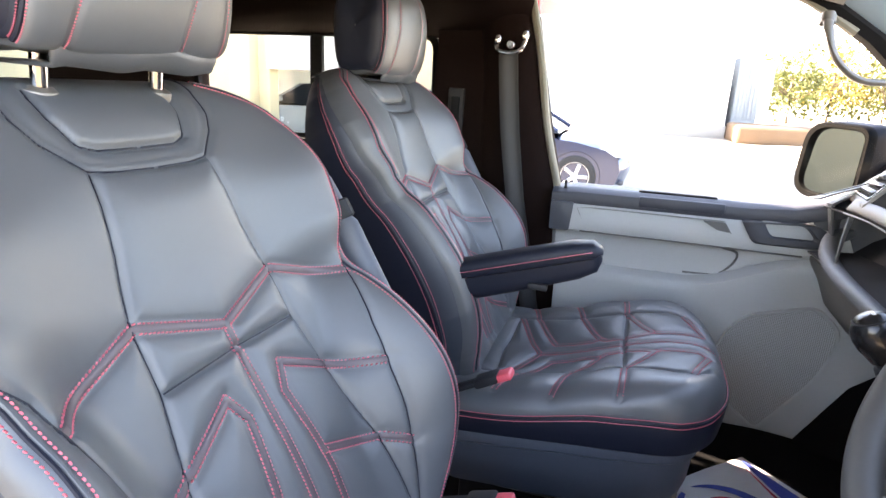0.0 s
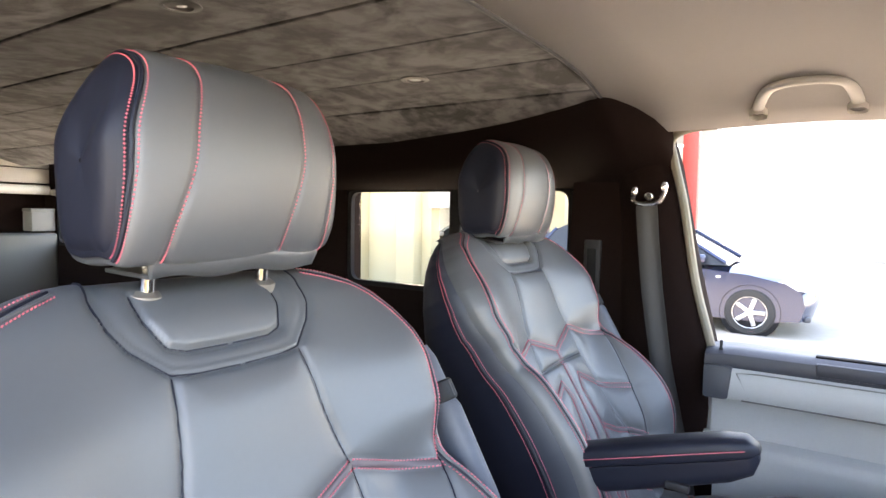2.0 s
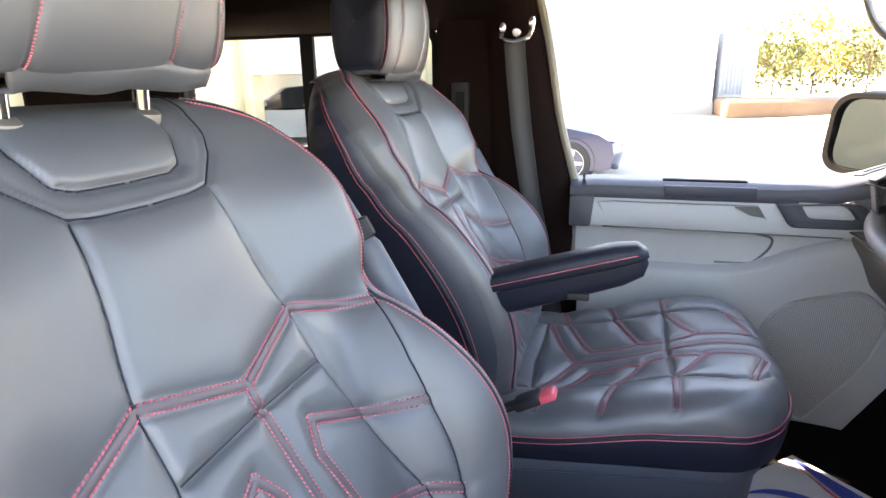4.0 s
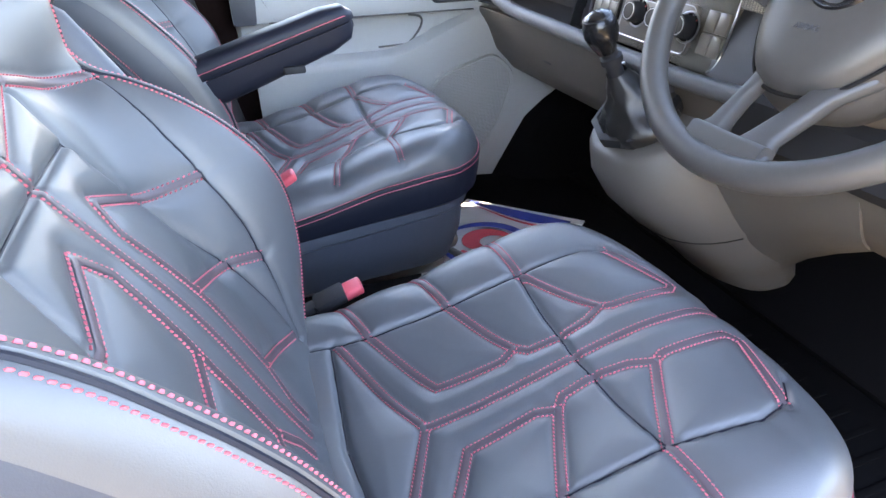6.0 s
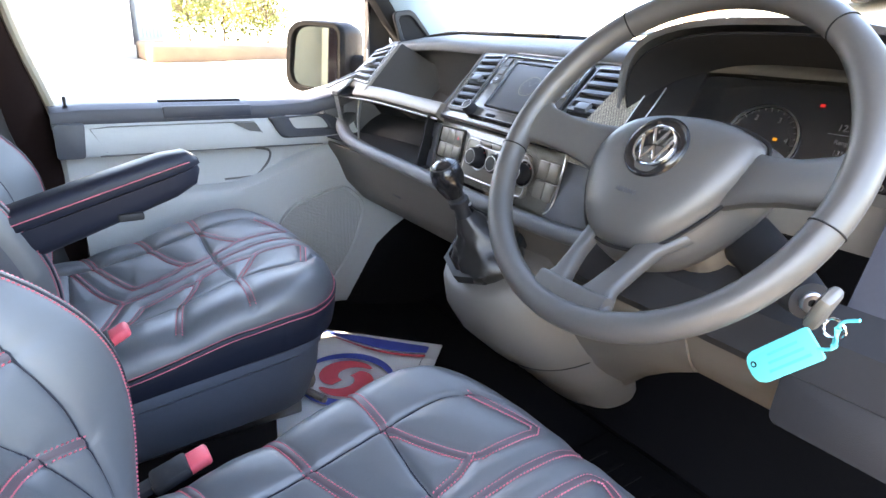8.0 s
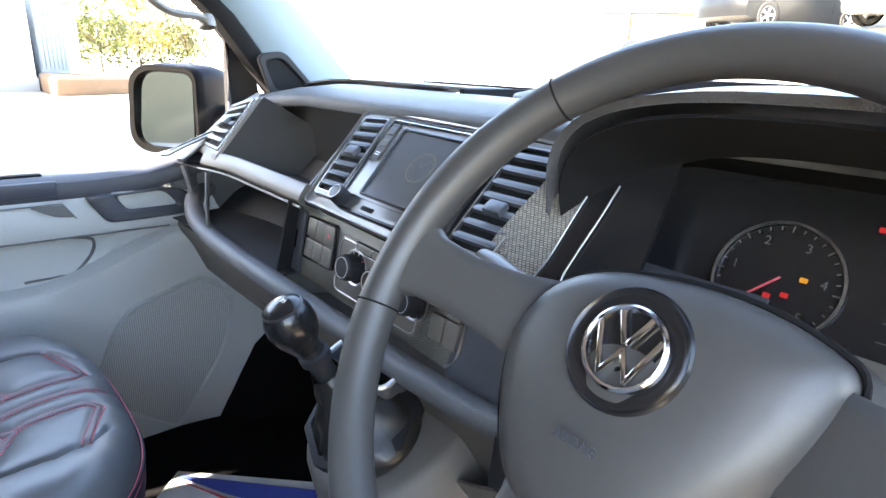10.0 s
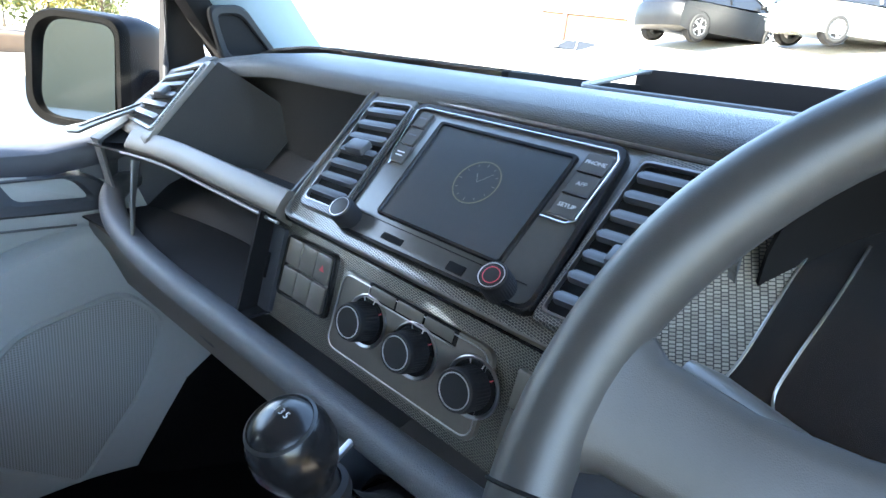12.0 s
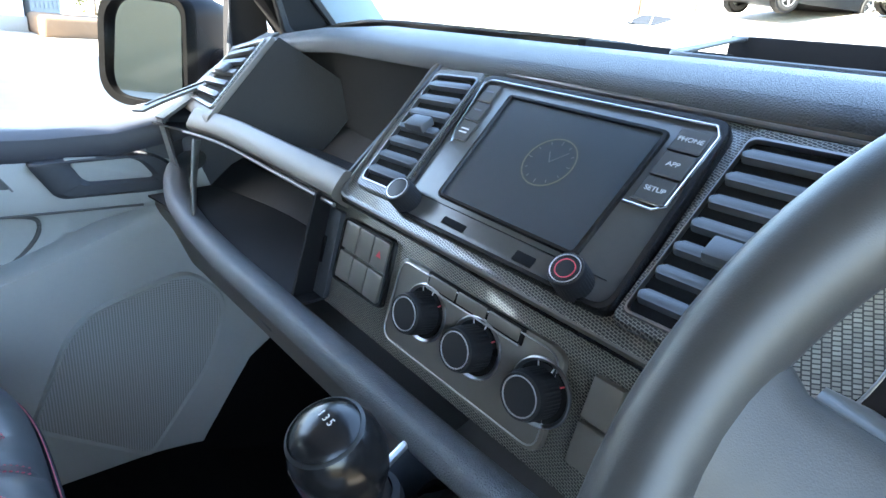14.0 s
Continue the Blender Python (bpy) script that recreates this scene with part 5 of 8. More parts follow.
def build_seat_base(seat):
    """Plastic shell, pedestal and rails."""
    rows = []
    out = rounded([(0.62, -0.262), (1.120, -0.246), (1.120, 0.246), (0.62, 0.262)], [0.03, 0.10, 0.10, 0.03], 6)
    c = Vector((0.86, 0.0))
    for z, sc in ((0.190, 0.90), (0.214, 0.97), (0.222, 0.99), (0.220, 1.012), (0.210, 1.018), (0.198, 1.012), (0.192, 0.988), (0.14, 0.968), (0.10, 0.93), (0.078, 0.90), (0.072, 0.86)):
        rows.append([Vector((c.x + (x - c.x) * sc, CUSH_MID + y * sc, z + (0.09 * (x - 0.9) if z > 0.18 else 0.03 * (x - 0.9)))) for x, y in out])
    part("base_shell", loft(rows, close_u=True, cap=True), base_plastic, seat, "dark plastic shell of the seat base")
    part("pedestal", box((0.36, 0.36, 0.20), (0.84, CUSH_MID, 0.03), 0.01), plastic_matt, seat, "black steel pedestal")
    for sg in (-1, 1):
        part("rail", box((0.50, 0.035, 0.03), (0.82, CUSH_MID + sg * 0.17, 0.052), 0.004), satin, seat, "bare steel slide rail")


def build_knob(seat, sg):
    y = CUSH_MID + sg * 0.185
    part("adjuster", lathe([(0, 0.03), (0.016, 0.03), (0.022, 0.024), (0.024, 0.0), (0.018, -0.01)], basis((1.065, y, 0.115), (0, 1, 0), (0, 0, 1)), 20), plastic_black, seat, "black plastic adjuster")
    part("handle_bar", tube([(1.02, y, 0.10), (1.08, y, 0.085), (1.10, y + 0.05 * sg, 0.085)], 0.008, 8), plastic_black, seat)


def raised_armrest(seat, sg):
    """An armrest folded up beside the backrest."""
    o = BACK_O + np.array([0, sg * 0.308, 0]) + BACK_U * 0.068 + BACK_N * 0.048

    def at(v, n):
        return Vector(o + BACK_U * v - BACK_N * n)
    rows = []
    for v, h, n in ((0.08, 0.016, 0.05), (0.12, 0.028, 0.05), (0.25, 0.030, 0.052), (0.375, 0.027, 0.055), (0.385, 0.022, 0.055)):
        rows.append([at(v, n + h * math.cos(a) * 1.2) + Vector((0, 0.021 * math.sin(a), 0)) for a in np.linspace(0, 2 * math.pi, 21)[:-1]])
    arm = part("folded_armrest", loft(rows, close_u=True, cap=True), base_plastic, seat, "grey armrest folded upright")
    ring = []
    for v, h in ((0.385, 0.026), (0.388, 0.029), (0.412, 0.028), (0.415, 0.024)):
        ring.append([at(v, 0.055 + h * math.cos(a) * 1.1 * (1 + 0.03 * (k % 2))) + Vector((0, 0.021 * math.sin(a), 0)) for k, a in enumerate(np.linspace(0, 2 * math.pi, 41)[:-1])])
    part("ribbed_wheel", loft(ring, close_u=True, cap=True), knee_trim, arm, "black ribbed height wheel")
    rows = [[at(v, 0.055 + h * math.cos(a)) + Vector((0, 0.018 * math.sin(a), 0)) for a in np.linspace(0, 2 * math.pi, 21)[:-1]] for v, h in ((0.415, 0.024), (0.45, 0.020), (0.47, 0.010))]
    part("armrest_end", loft(rows, close_u=True, cap=True), base_plastic, arm)


def lowered_armrest(seat):
    """The armrest on the seat's inner side, swung down level."""
    y = SEAT_Y - 0.238
    path = [(0.60, 0.505), (0.68, 0.53), (0.80, 0.567), (0.88, 0.588), (0.905, 0.592)]

    def sect(x, z, w, up, dn):
        n = 20
        out = []
        for k in range(n):
            a = 2 * math.pi * k / n
            ca, sa = math.cos(a), math.sin(a)
            px = w * math.copysign(abs(ca) ** 0.55, ca)
            pz = (up if sa > 0 else dn) * math.copysign(abs(sa) ** 0.6, sa)
            out.append(Vector((x - 0.28 * pz, y + px, z + 0.96 * pz)))
        return out
    low = [sect(x, z, w, 0.0, d) for (x, z), w, d in zip([(0.515, 0.478), (0.56, 0.478), (0.62, 0.494), (0.74, 0.530), (0.86, 0.566), (0.892, 0.576), (0.903, 0.580)], (0.020, 0.026, 0.028, 0.028, 0.027, 0.024, 0.012), (0.055, 0.06, 0.048, 0.043, 0.036, 0.028, 0.012))]
    arm = part("armrest", loft(low, close_u=True, cap=True), leather_dark, seat, "dark leather armrest swung down", 70)
    pad = [sect(x, z + 0.003, w, u, 0.002) for (x, z), w, u in zip([(0.604, 0.489), (0.612, 0.492), (0.66, 0.506), (0.76, 0.536), (0.86, 0.566), (0.893, 0.576), (0.906, 0.580)], (0.024, 0.029, 0.031, 0.031, 0.030, 0.026, 0.014), (0.012, 0.026, 0.030, 0.031, 0.030, 0.024, 0.010))]
    part("pad", loft(pad, close_u=True, cap=True), leather_dark, arm, "padded leather top with red stitching", 75)
    for sg in (-1, 1):
        ln = [Vector((x, y + sg * 0.0305, z + 0.014)) for x, z in ((0.612, 0.492), (0.66, 0.506), (0.76, 0.536), (0.86, 0.566), (0.888, 0.574))]
        part("stitching", tube(smooth_line(ln, 5), 0.0007, 6), thread, arm, "fine red stitching")
    part("release_catch", box((0.035, 0.012, 0.012), (0.80, y - 0.026, 0.512), 0.003, m=None), knee_trim, arm, "black release catch")
    part("hinge_cover", lathe([(0, 0.02), (0.045, 0.02), (0.055, 0.012), (0.055, -0.02)], basis((0.545, y + 0.004, 0.455), (1, 0, 0), (0, 0, 1)), 28), leather_dark, arm)


def build_seat(armed):
    lab = "dark grey leather single seat with red stitching and armrest down" if armed else "dark grey leather driving seat with red stitching"
    seat = thing("driver_seat", (0.85, SEAT_Y, 0.0), lab, "car seat", "front seats")
    build_cushion(seat)
    build_backrest(seat)
    build_headrest(seat)
    build_seat_base(seat)
    raised_armrest(seat, 1)
    return seat


driver_seat = build_seat(False)
PASS_SHIFT = Vector((-0.044, 0.79, 0.035))
passenger_seat = copy_thing(driver_seat, Matrix.Translation(Vector((0.85, SEAT_Y, 0.0)) + PASS_SHIFT))
passenger_seat.name = "passenger_seat"
tagged(passenger_seat, "dark grey leather passenger seat with armrest swung down", "car seat", "front seats")
for ob in passenger_seat.children:
    if ob.name.split(".")[0] in ("headrest", "under_cover") or (ob.name.startswith("side_panel") and "headrest" in ob.get("label", "")):
        ob.matrix_basis = Matrix.Translation((0.004, 0, -0.030)) @ ob.matrix_basis
tmp_seat = thing("armrest_holder", (0.85, SEAT_Y, 0.0), "", "")
lowered_armrest(tmp_seat)
build_knob(tmp_seat, -1)
for ob in list(tmp_seat.children):
    ob.parent = passenger_seat
    ob.matrix_parent_inverse = Matrix.Translation((-0.85, -SEAT_Y, 0.0))
bpy.data.objects.remove(tmp_seat)


def seat_buckle(at, m, label):
    b = thing("belt_buckle", at, label, "seat belt buckle", "belt buckles")
    mm = Matrix.Translation(at) @ m
    part("stalk", box((0.012, 0.024, 0.14), (0, 0, -0.095), 0.004, m=mm), knee_trim, b)
    part("housing", box((0.018, 0.040, 0.050), (0, 0, -0.006), 0.006, m=mm), knee_trim, b, "black plastic housing")
    part("button", box((0.015, 0.034, 0.034), (0.002, 0, 0.028), 0.005, 3, m=mm), red_plastic, b, "bright red release button")
    return b


seat_buckle((0.688, 0.035, 0.363), pose(0, 0, 0, 0, 62, 0), "black belt buckle with red button beside the passenger seat")
seat_buckle((0.740, -0.188, 0.271), pose(0, 0, 0, 0, 72, 0), "black belt buckle with red button beside the driving seat")

# ---- dashboard ----
dash = thing("dashboard", (1.55, -0.05, 0.30), "dark grey moulded dashboard with carbon-look centre fascia", "dashboard")
WIDE = Matrix.Translation((0.0086, 0, 0)) @ Matrix.Diagonal((1.045, 1, 1, 1))
TURN = Matrix.Translation((-0.19, 0, 0)) @ pose(0, 0, 0, 0, 0, -1.8) @ Matrix.Translation((0.19, 0, 0))
FM = basis((1.42, -0.003, 0.695), (0, -1, 0), (0.70, 0, 0.714)) @ TURN @ WIDE
CM = basis((1.392, 0.006, 0.603), (0, -1, 0), (0.20, 0, 0.98)) @ TURN @ WIDE


def fp(y, s, n=0.0):
    """A place on the centre fascia: y across the van, s up along it, n out of it."""
    return FM @ Vector((-y, s, n))


def flat(pts):
    return [(-y, s) for y, s in pts]


# top pad: ridge, crown and the sunken tray under the windscreen
TRAY = (1.640, 1.985, -0.66, 0.10)
ys = [-0.82, -0.74, -0.66, -0.55, -0.45, -0.35, -0.25, -0.15, -0.05, 0.03, 0.10, 0.18, 0.26, 0.34, 0.42, 0.50, 0.56, 0.60]


def top_edge(y):
    """Where the top pad's near edge runs."""
    k = max(0.0, (y - 0.42) / 0.28)
    return 1.512 - 0.16 * k ** 1.8, 0.800 - 0.075 * k ** 1.9


def top_rows():
    rows = []
    for y in ys:
        ex, ez = top_edge(y)
        if -0.70 < y < -0.30:
            ex = 1.60
        row = [Vector((ex + 0.004, y, ez - 0.016)), Vector((ex, y, ez - 0.004)), Vector((ex + 0.008, y, ez + 0.006)), Vector((ex + 0.05, y, ez + 0.020)), Vector((1.60 + 0.3 * (ex - 1.512), y, ez + 0.024)), Vector((1.640, y, 0.824 + 0.4 * (ez - 0.80)))]
        rows.append(row)
    return rows


part("top_pad", loft(top_rows(), thick=0.004), plastic_soft, dash, "grained soft grey dashboard top", 60)
bms = []
for y0, y1 in ((-0.82, TRAY[2]), (TRAY[3], 0.70)):
    bms.append(loft([[Vector((x, y, 0.8335 - 0.02 * ((x - 1.64) / 0.36) ** 2 - 0.03 * max(0, (y - 0.45) / 0.25) ** 2)) for x in np.linspace(1.638, 2.03, 8)] for y in np.linspace(y0, y1, 8)], thick=0.004))
for bm in bms:
    part("top_deck", bm, plastic_soft, dash, "grained dashboard deck under the windscreen", 60)
part("tray_floor", box((0.36, 0.78, 0.01), (1.815, -0.28, 0.775), 0), plastic_matt, dash, "sunken black tray")
part("tray_wall", box((0.012, 0.78, 0.085), (1.990, -0.28, 0.815), 0.003), plastic_matt, dash)
part("tray_wall", box((0.012, 0.78, 0.045), (1.642, -0.28, 0.800), 0.003), plastic_matt, dash)
part("tray_wall", box((0.37, 0.012, 0.055), (1.815, 0.104, 0.804), 0.003), plastic_matt, dash)
part("tray_rim", tube([Vector((x, y, 0.824 + 0.03 * (x - 1.64) / 0.35)) for x, y in rounded([(TRAY[0], TRAY[2]), (TRAY[1], TRAY[2]), (TRAY[1] + 0.01, TRAY[3]), (TRAY[0], TRAY[3] - 0.09)], 0.04, 6)], 0.004, 8, closed=True), plastic_soft, dash)
part("demist_slot", box((0.03, 1.3, 0.006), (2.005, 0.0, 0.822), 0.002), plastic_matt, dash, "black demister slot")
# trim strips under the ridge
for s, n, r, mat in ((0.146, -0.004, 0.004, satin_trim), (0.139, 0.0, 0.0022, satin)):
    part("ridge_strip", tube([fp(y, s, n) for y in np.linspace(0.20, -0.205, 12)], r, 8), mat, dash)

# centre fascia: a plate with the vents and the radio let in
outer = flat([(0.212, 0.138), (-0.215, 0.138), (-0.200, -0.046), (0.190, -0.046)])
cf = part("centre_fascia", prism(rounded(outer, [0.016, 0.02, 0.02, 0.012], 6), 0.014, FM, 0.004, 2, z0=-0.016), carbon, dash, "carbon-look centre fascia")
planar_uv(cf.data, FM)
o8 = rounded(flat([(0.214, 0.140), (-0.217, 0.140), (-0.202, -0.048), (0.192, -0.048)]), [0.016, 0.02, 0.02, 0.012], 6)
i8 = rounded(flat([(0.211, 0.137), (-0.214, 0.137), (-0.199, -0.045), (0.189, -0.045)]), [0.016, 0.02, 0.02, 0.012], 6)
part("fascia_edge", ring_prism(o8, i8, 0.013, FM, -0.012, 0.002), satin_trim, cf, "satin edge strip")


def air_vent(name, pts, slats, tab, M, label, edged=True):
    """A framed vent with slats and a thumb tab; pts in the plane of M: top right, top left, bottom left, bottom right."""
    v = thing(name, M @ Vector((*pts[0], 0)), label, "air vent", "dashboard air vents")
    P = [Vector(p) for p in pts]
    c = sum(P, Vector((0, 0))) / 4
    grow = lambda f: [tuple(c + (p - c) * f) for p in P]
    sur = part("surround", ring_prism(rounded(grow(1.14), 0.008, 4), rounded(pts, 0.006, 4), 0.006, M, -0.001, 0.002), carbon, v, "carbon-look surround")
    planar_uv(sur.data, M)
    if edged:
        part("bright_edge", ring_prism(rounded(grow(1.03), 0.006, 4), rounded(grow(0.99), 0.006, 4), 0.007, M, -0.001, 0.001), satin, v, "thin bright edge")
    part("duct", prism(rounded(pts, 0.006, 4), 0.003, M, z0=-0.0015), plastic_matt, v, "dark air duct")
    top_r, top_l, bot_l, bot_r = P
    for k in range(slats):
        t = (k + 0.7) / (slats + 0.4)
        a, b = top_l.lerp(bot_l, t), top_r.lerp(bot_r, t)
        d = (b - a)
        mid = (a + b) / 2
        mm = M @ Matrix.Translation((mid.x, mid.y, 0.004)) @ basis((0, 0, 0), (d.x, d.y, 0), (-d.y, d.x, 0)) @ pose(0, 0, 0, -14, 0, 0)
        sl = rounded([(-d.length * 0.48, -0.0046), (d.length * 0.48, -0.0046), (d.length * 0.48, 0.0046), (-d.length * 0.48, 0.0046)], 0.004, 4)
        part("slat", prism(sl, 0.006, mm, 0.002, 2, z0=-0.003), slat_plastic, v)
        if k == tab:
            part("tab", box((0.026, 0.018, 0.009), (0, 0.002, 0.006), 0.002, m=mm), slat_plastic, v, "grey thumb tab")
    return v


air_vent("air_vent", flat([(0.132, 0.122), (0.190, 0.116), (0.172, -0.022), (0.116, -0.020)]), 7, 3, FM, "black slatted air vent beside the radio")
air_vent("air_vent", flat([(-0.204, 0.124), (-0.128, 0.122), (-0.125, -0.024), (-0.190, -0.022)]), 7, 4, FM, "black slatted air vent between radio and wheel")

# radio
radio = thing("car_radio", fp(0, 0.04), "black touchscreen car radio, screen dark with a clock", "car radio")
part("face", prism(rounded(flat([(0.119, 0.124), (-0.110, 0.126), (-0.115, -0.030), (0.102, -0.034)]), 0.012, 6), 0.008, FM, 0.002, 2, z0=-0.002), radio_black, radio, "matt black face")
o = rounded(flat([(0.124, 0.129), (-0.115, 0.131), (-0.120, -0.034), (0.106, -0.038)]), 0.014, 6)
i = rounded(flat([(0.118, 0.123), (-0.109, 0.125), (-0.114, -0.029), (0.101, -0.033)]), 0.012, 6)
part("outer_frame", ring_prism(o, i, 0.010, FM, -0.002, 0.003), gloss_black, radio, "gloss black frame")
part("chrome_line", tube([FM @ Vector((x, y, 0.0075)) for x, y in [(-0.100, 0.046), (-0.106, 0.060), (-0.117, 0.118), (-0.110, 0.122), (0.105, 0.1235), (0.111, 0.115), (0.109, 0.052), (0.102, 0.046), (0.080, 0.046)]], 0.0013, 8), chrome, radio, "thin chrome line")
SCR = flat([(0.0735, 0.107), (-0.0745, 0.107), (-0.0725, -0.004), (0.066, -0.004)])
so = [(x * 1.06 + 0.0, 0.0515 + (y - 0.0515) * 1.07) for x, y in SCR]
part("screen_bezel", ring_prism(rounded(so, 0.005, 3), rounded(SCR, 0.003, 3), 0.0055, FM, 0.004, 0.002), gloss_black, radio, "gloss black screen bezel")
scr = part("screen", prism(rounded(SCR, 0.003, 3), 0.003, FM, z0=0.004), screen_glass, radio, "dark glass screen")
# clock shown on the screen
cc = FM @ Matrix.Translation((0.006, 0.057, 0.0073)) @ Matrix.Diagonal((0.76, 0.80, 1, 1))
part("clock_ring", ring_prism([(0.030 * math.cos(a), 0.030 * math.sin(a)) for a in np.linspace(0, 6.283, 49)[:-1]], [(0.0285 * math.cos(a), 0.0285 * math.sin(a)) for a in np.linspace(0, 6.283, 49)[:-1]], 0.0002, cc), clock_light, scr, "faint yellow clock circle")
ticks = []
for k in range(12):
    ticks.append(box((0.003 if k % 3 else 0.0045, 0.0009, 0.0002), (0.0245, 0, 0.0001), 0, m=cc @ pose(0, 0, 0, 0, 0, 30 * k)))
part("clock_ticks", join(*ticks), dial_light, scr)
for ang, ln in ((122, 0.014), (48, 0.021)):
    part("clock_hand", box((ln, 0.0009, 0.0002), (ln / 2, 0, 0.0001), 0, m=cc @ pose(0, 0, 0, 0, 0, ang)), dial_light, scr)
# side keys
for k, (word, s0, s1) in enumerate((("PHONE", 0.097, 0.117), ("APP", 0.074, 0.095), ("SETUP", 0.051, 0.072))):
    yy0, yy1 = -0.0835, -0.1065
    key = part("key", prism(rounded(flat([(yy0, s0), (yy1, s0), (yy1, s1), (yy0, s1)]), 0.002, 3), 0.003, FM, 0.0008, 1, z0=0.005), radio_black, radio, "black key with a printed word")
    lettering("word", word, 0.0056, FM @ Matrix.Translation((-(yy0 + yy1) / 2, (s0 + s1) / 2, 0.0081)), white_ink, key, 0.0001, "white printed word")
    part("key_line", box((0.023, 0.0008, 0.0012), (-(yy0 + yy1) / 2, s0 - 0.001, 0.0075), 0, m=FM), chrome, radio)
    yy0, yy1 = 0.086 + 0.004 * (2 - k), 0.110 - 0.002 * k
    key = part("key", prism(rounded(flat([(yy1, s0), (yy0, s0), (yy0, s1), (yy1, s1)]), 0.002, 3), 0.003, FM, 0.0008, 1, z0=0.005), radio_black, radio, "black key with worn print")
    part("print_bar", box((0.010, 0.0016, 0.0002), (-(yy0 + yy1) / 2, (s0 + s1) / 2 + 0.0015, 0.0082), 0, m=FM), plastic_dark if k < 2 else white_ink, key)
    if k == 2:
        part("print_bar", box((0.010, 0.0016, 0.0002), (-(yy0 + yy1) / 2, (s0 + s1) / 2 - 0.0025, 0.0082), 0, m=FM), white_ink, key)
    part("key_line", box((0.023, 0.0008, 0.0012), (-(yy0 + yy1) / 2, s0 - 0.001, 0.0075), 0, m=FM), chrome, radio)


def ribbed_knob(name, M, r, h, parent, cap_mat, ring_mat=None, ribs=36):
    seg = ribs * 2
    rings = []
    for z, rr, amp in ((0.0, r * 1.0, 1), (h * 0.7, r * 0.98, 1), (h * 0.86, r * 0.95, 0.6), (h * 0.95, r * 0.90, 0)):
        rings.append([M @ Vector(((rr - amp * 0.03 * r * (k % 2)) * math.cos(2 * math.pi * k / seg), (rr - amp * 0.03 * r * (k % 2)) * math.sin(2 * math.pi * k / seg), z)) for k in range(seg)])
    k0 = part(name, loft(rings, close_u=True), knee_trim, parent, "black ribbed turning knob")
    part("knob_rim", lathe([(r * 0.91, h * 0.94), (r * 0.89, h * 0.985), (r * 0.78, h * 0.99)], M, 36), cap_black, k0)
    part("knob_ring", lathe([(r * 0.79, h * 0.98), (r * 0.785, h * 1.008), (r * 0.74, h * 1.012), (r * 0.73, h * 0.985)], M, 36), ring_mat or chrome, k0, "bright ring")
    part("knob_cap", lathe([(0, h * 0.992), (r * 0.6, h * 0.99), (r * 0.745, h * 0.98)], M, 36), cap_mat, k0)
    return k0


for yy in (0.0945, -0.0875):
    kn = ribbed_knob("knob", FM @ Matrix.Translation((-yy, -0.0235, 0.004)), 0.0135, 0.022, radio, cap_black, bright_ring)
    if yy < 0:
        part("red_mark", ring_prism([(0.0072 * math.cos(a), 0.0072 * math.sin(a)) for a in np.linspace(0, 6.283, 33)[:-1]], [(0.0064 * math.cos(a), 0.0064 * math.sin(a)) for a in np.linspace(0, 6.283, 33)[:-1]], 0.0003, FM @ Matrix.Translation((-yy, -0.0235, 0.0258))), red_plastic, kn, "thin red circle")
part("socket", box((0.018, 0.009, 0.002), (0.043, -0.0245, 0.0065), 0.001, m=FM), plastic_matt, radio, "small black socket")
part("socket", box((0.026, 0.007, 0.002), (-0.033, -0.0245, 0.0065), 0.001, m=FM), plastic_matt, radio, "card slot")
part("face_line", box((0.20, 0.0007, 0.0006), (0.005, -0.0125, 0.0063), 0, m=FM), plastic_matt, radio)

# lower centre panel with switches and heater controls
cp = part("control_panel", prism(rounded([(-0.228, 0.050), (0.17, 0.055), (0.17, -0.066), (-0.228, -0.066)], 0.008, 4), 0.012, CM, 0.002, 2, z0=-0.014), carbon, dash, "dark carbon-look control panel")
planar_uv(cp.data, CM)
shelf = part("fascia_shelf", loft([[fp(y, -0.046, -0.004), fp(y, -0.050, -0.010), CM @ Vector((-y, 0.054, -0.004)), CM @ Vector((-y, 0.050, -0.004))] for y in (0.192, 0.1, 0.0, -0.1, -0.19)]), gloss_black, dash)
part("end_trim", prism(rounded([(-0.226, 0.034), (-0.191, 0.036), (-0.188, -0.062), (-0.224, -0.062)], 0.004, 4), 0.006, CM, 0.002, 2, z0=-0.002), plastic_dark, dash, "narrow dark end trim with a slot")
part("slot", box((0.005, 0.030, 0.003), (-0.208, -0.012, 0.004), 0.001, m=CM), plastic_matt, dash)
sw = thing("switch_block", CM @ Vector((-0.142, 0, 0)), "black block of six push switches, one with red mark", "switch block")
part("frame", ring_prism(rounded([(-0.184, 0.034), (-0.101, 0.038), (-0.098, -0.032), (-0.184, -0.035)], 0.008, 5), rounded([(-0.180, 0.031), (-0.105, 0.034), (-0.102, -0.028), (-0.180, -0.031)], 0.006, 5), 0.006, CM, -0.002, 0.002), gloss_black, sw)
for r in range(2):
    for c in range(3):
        x0 = -0.179 + c * 0.0247
        b = part("switch", box((0.0237, 0.029, 0.007), (x0 + 0.0125, 0.0175 - r * 0.0325, 0.001), 0.0015, m=CM), plastic_black, sw, "flat black push switch")
        if (r, c) == (0, 2):
            tri = prism([(-0.004, -0.003), (0.004, -0.003), (0, 0.004)], 0.0002, CM @ Matrix.Translation((x0 + 0.0125, 0.0175, 0.0046)))
            part("warning_mark", tri, red_plastic, b, "red warning triangle")
heater = thing("heater_panel", CM @ Vector((0, 0, 0)), "black heater control panel with three knobs", "heater controls")
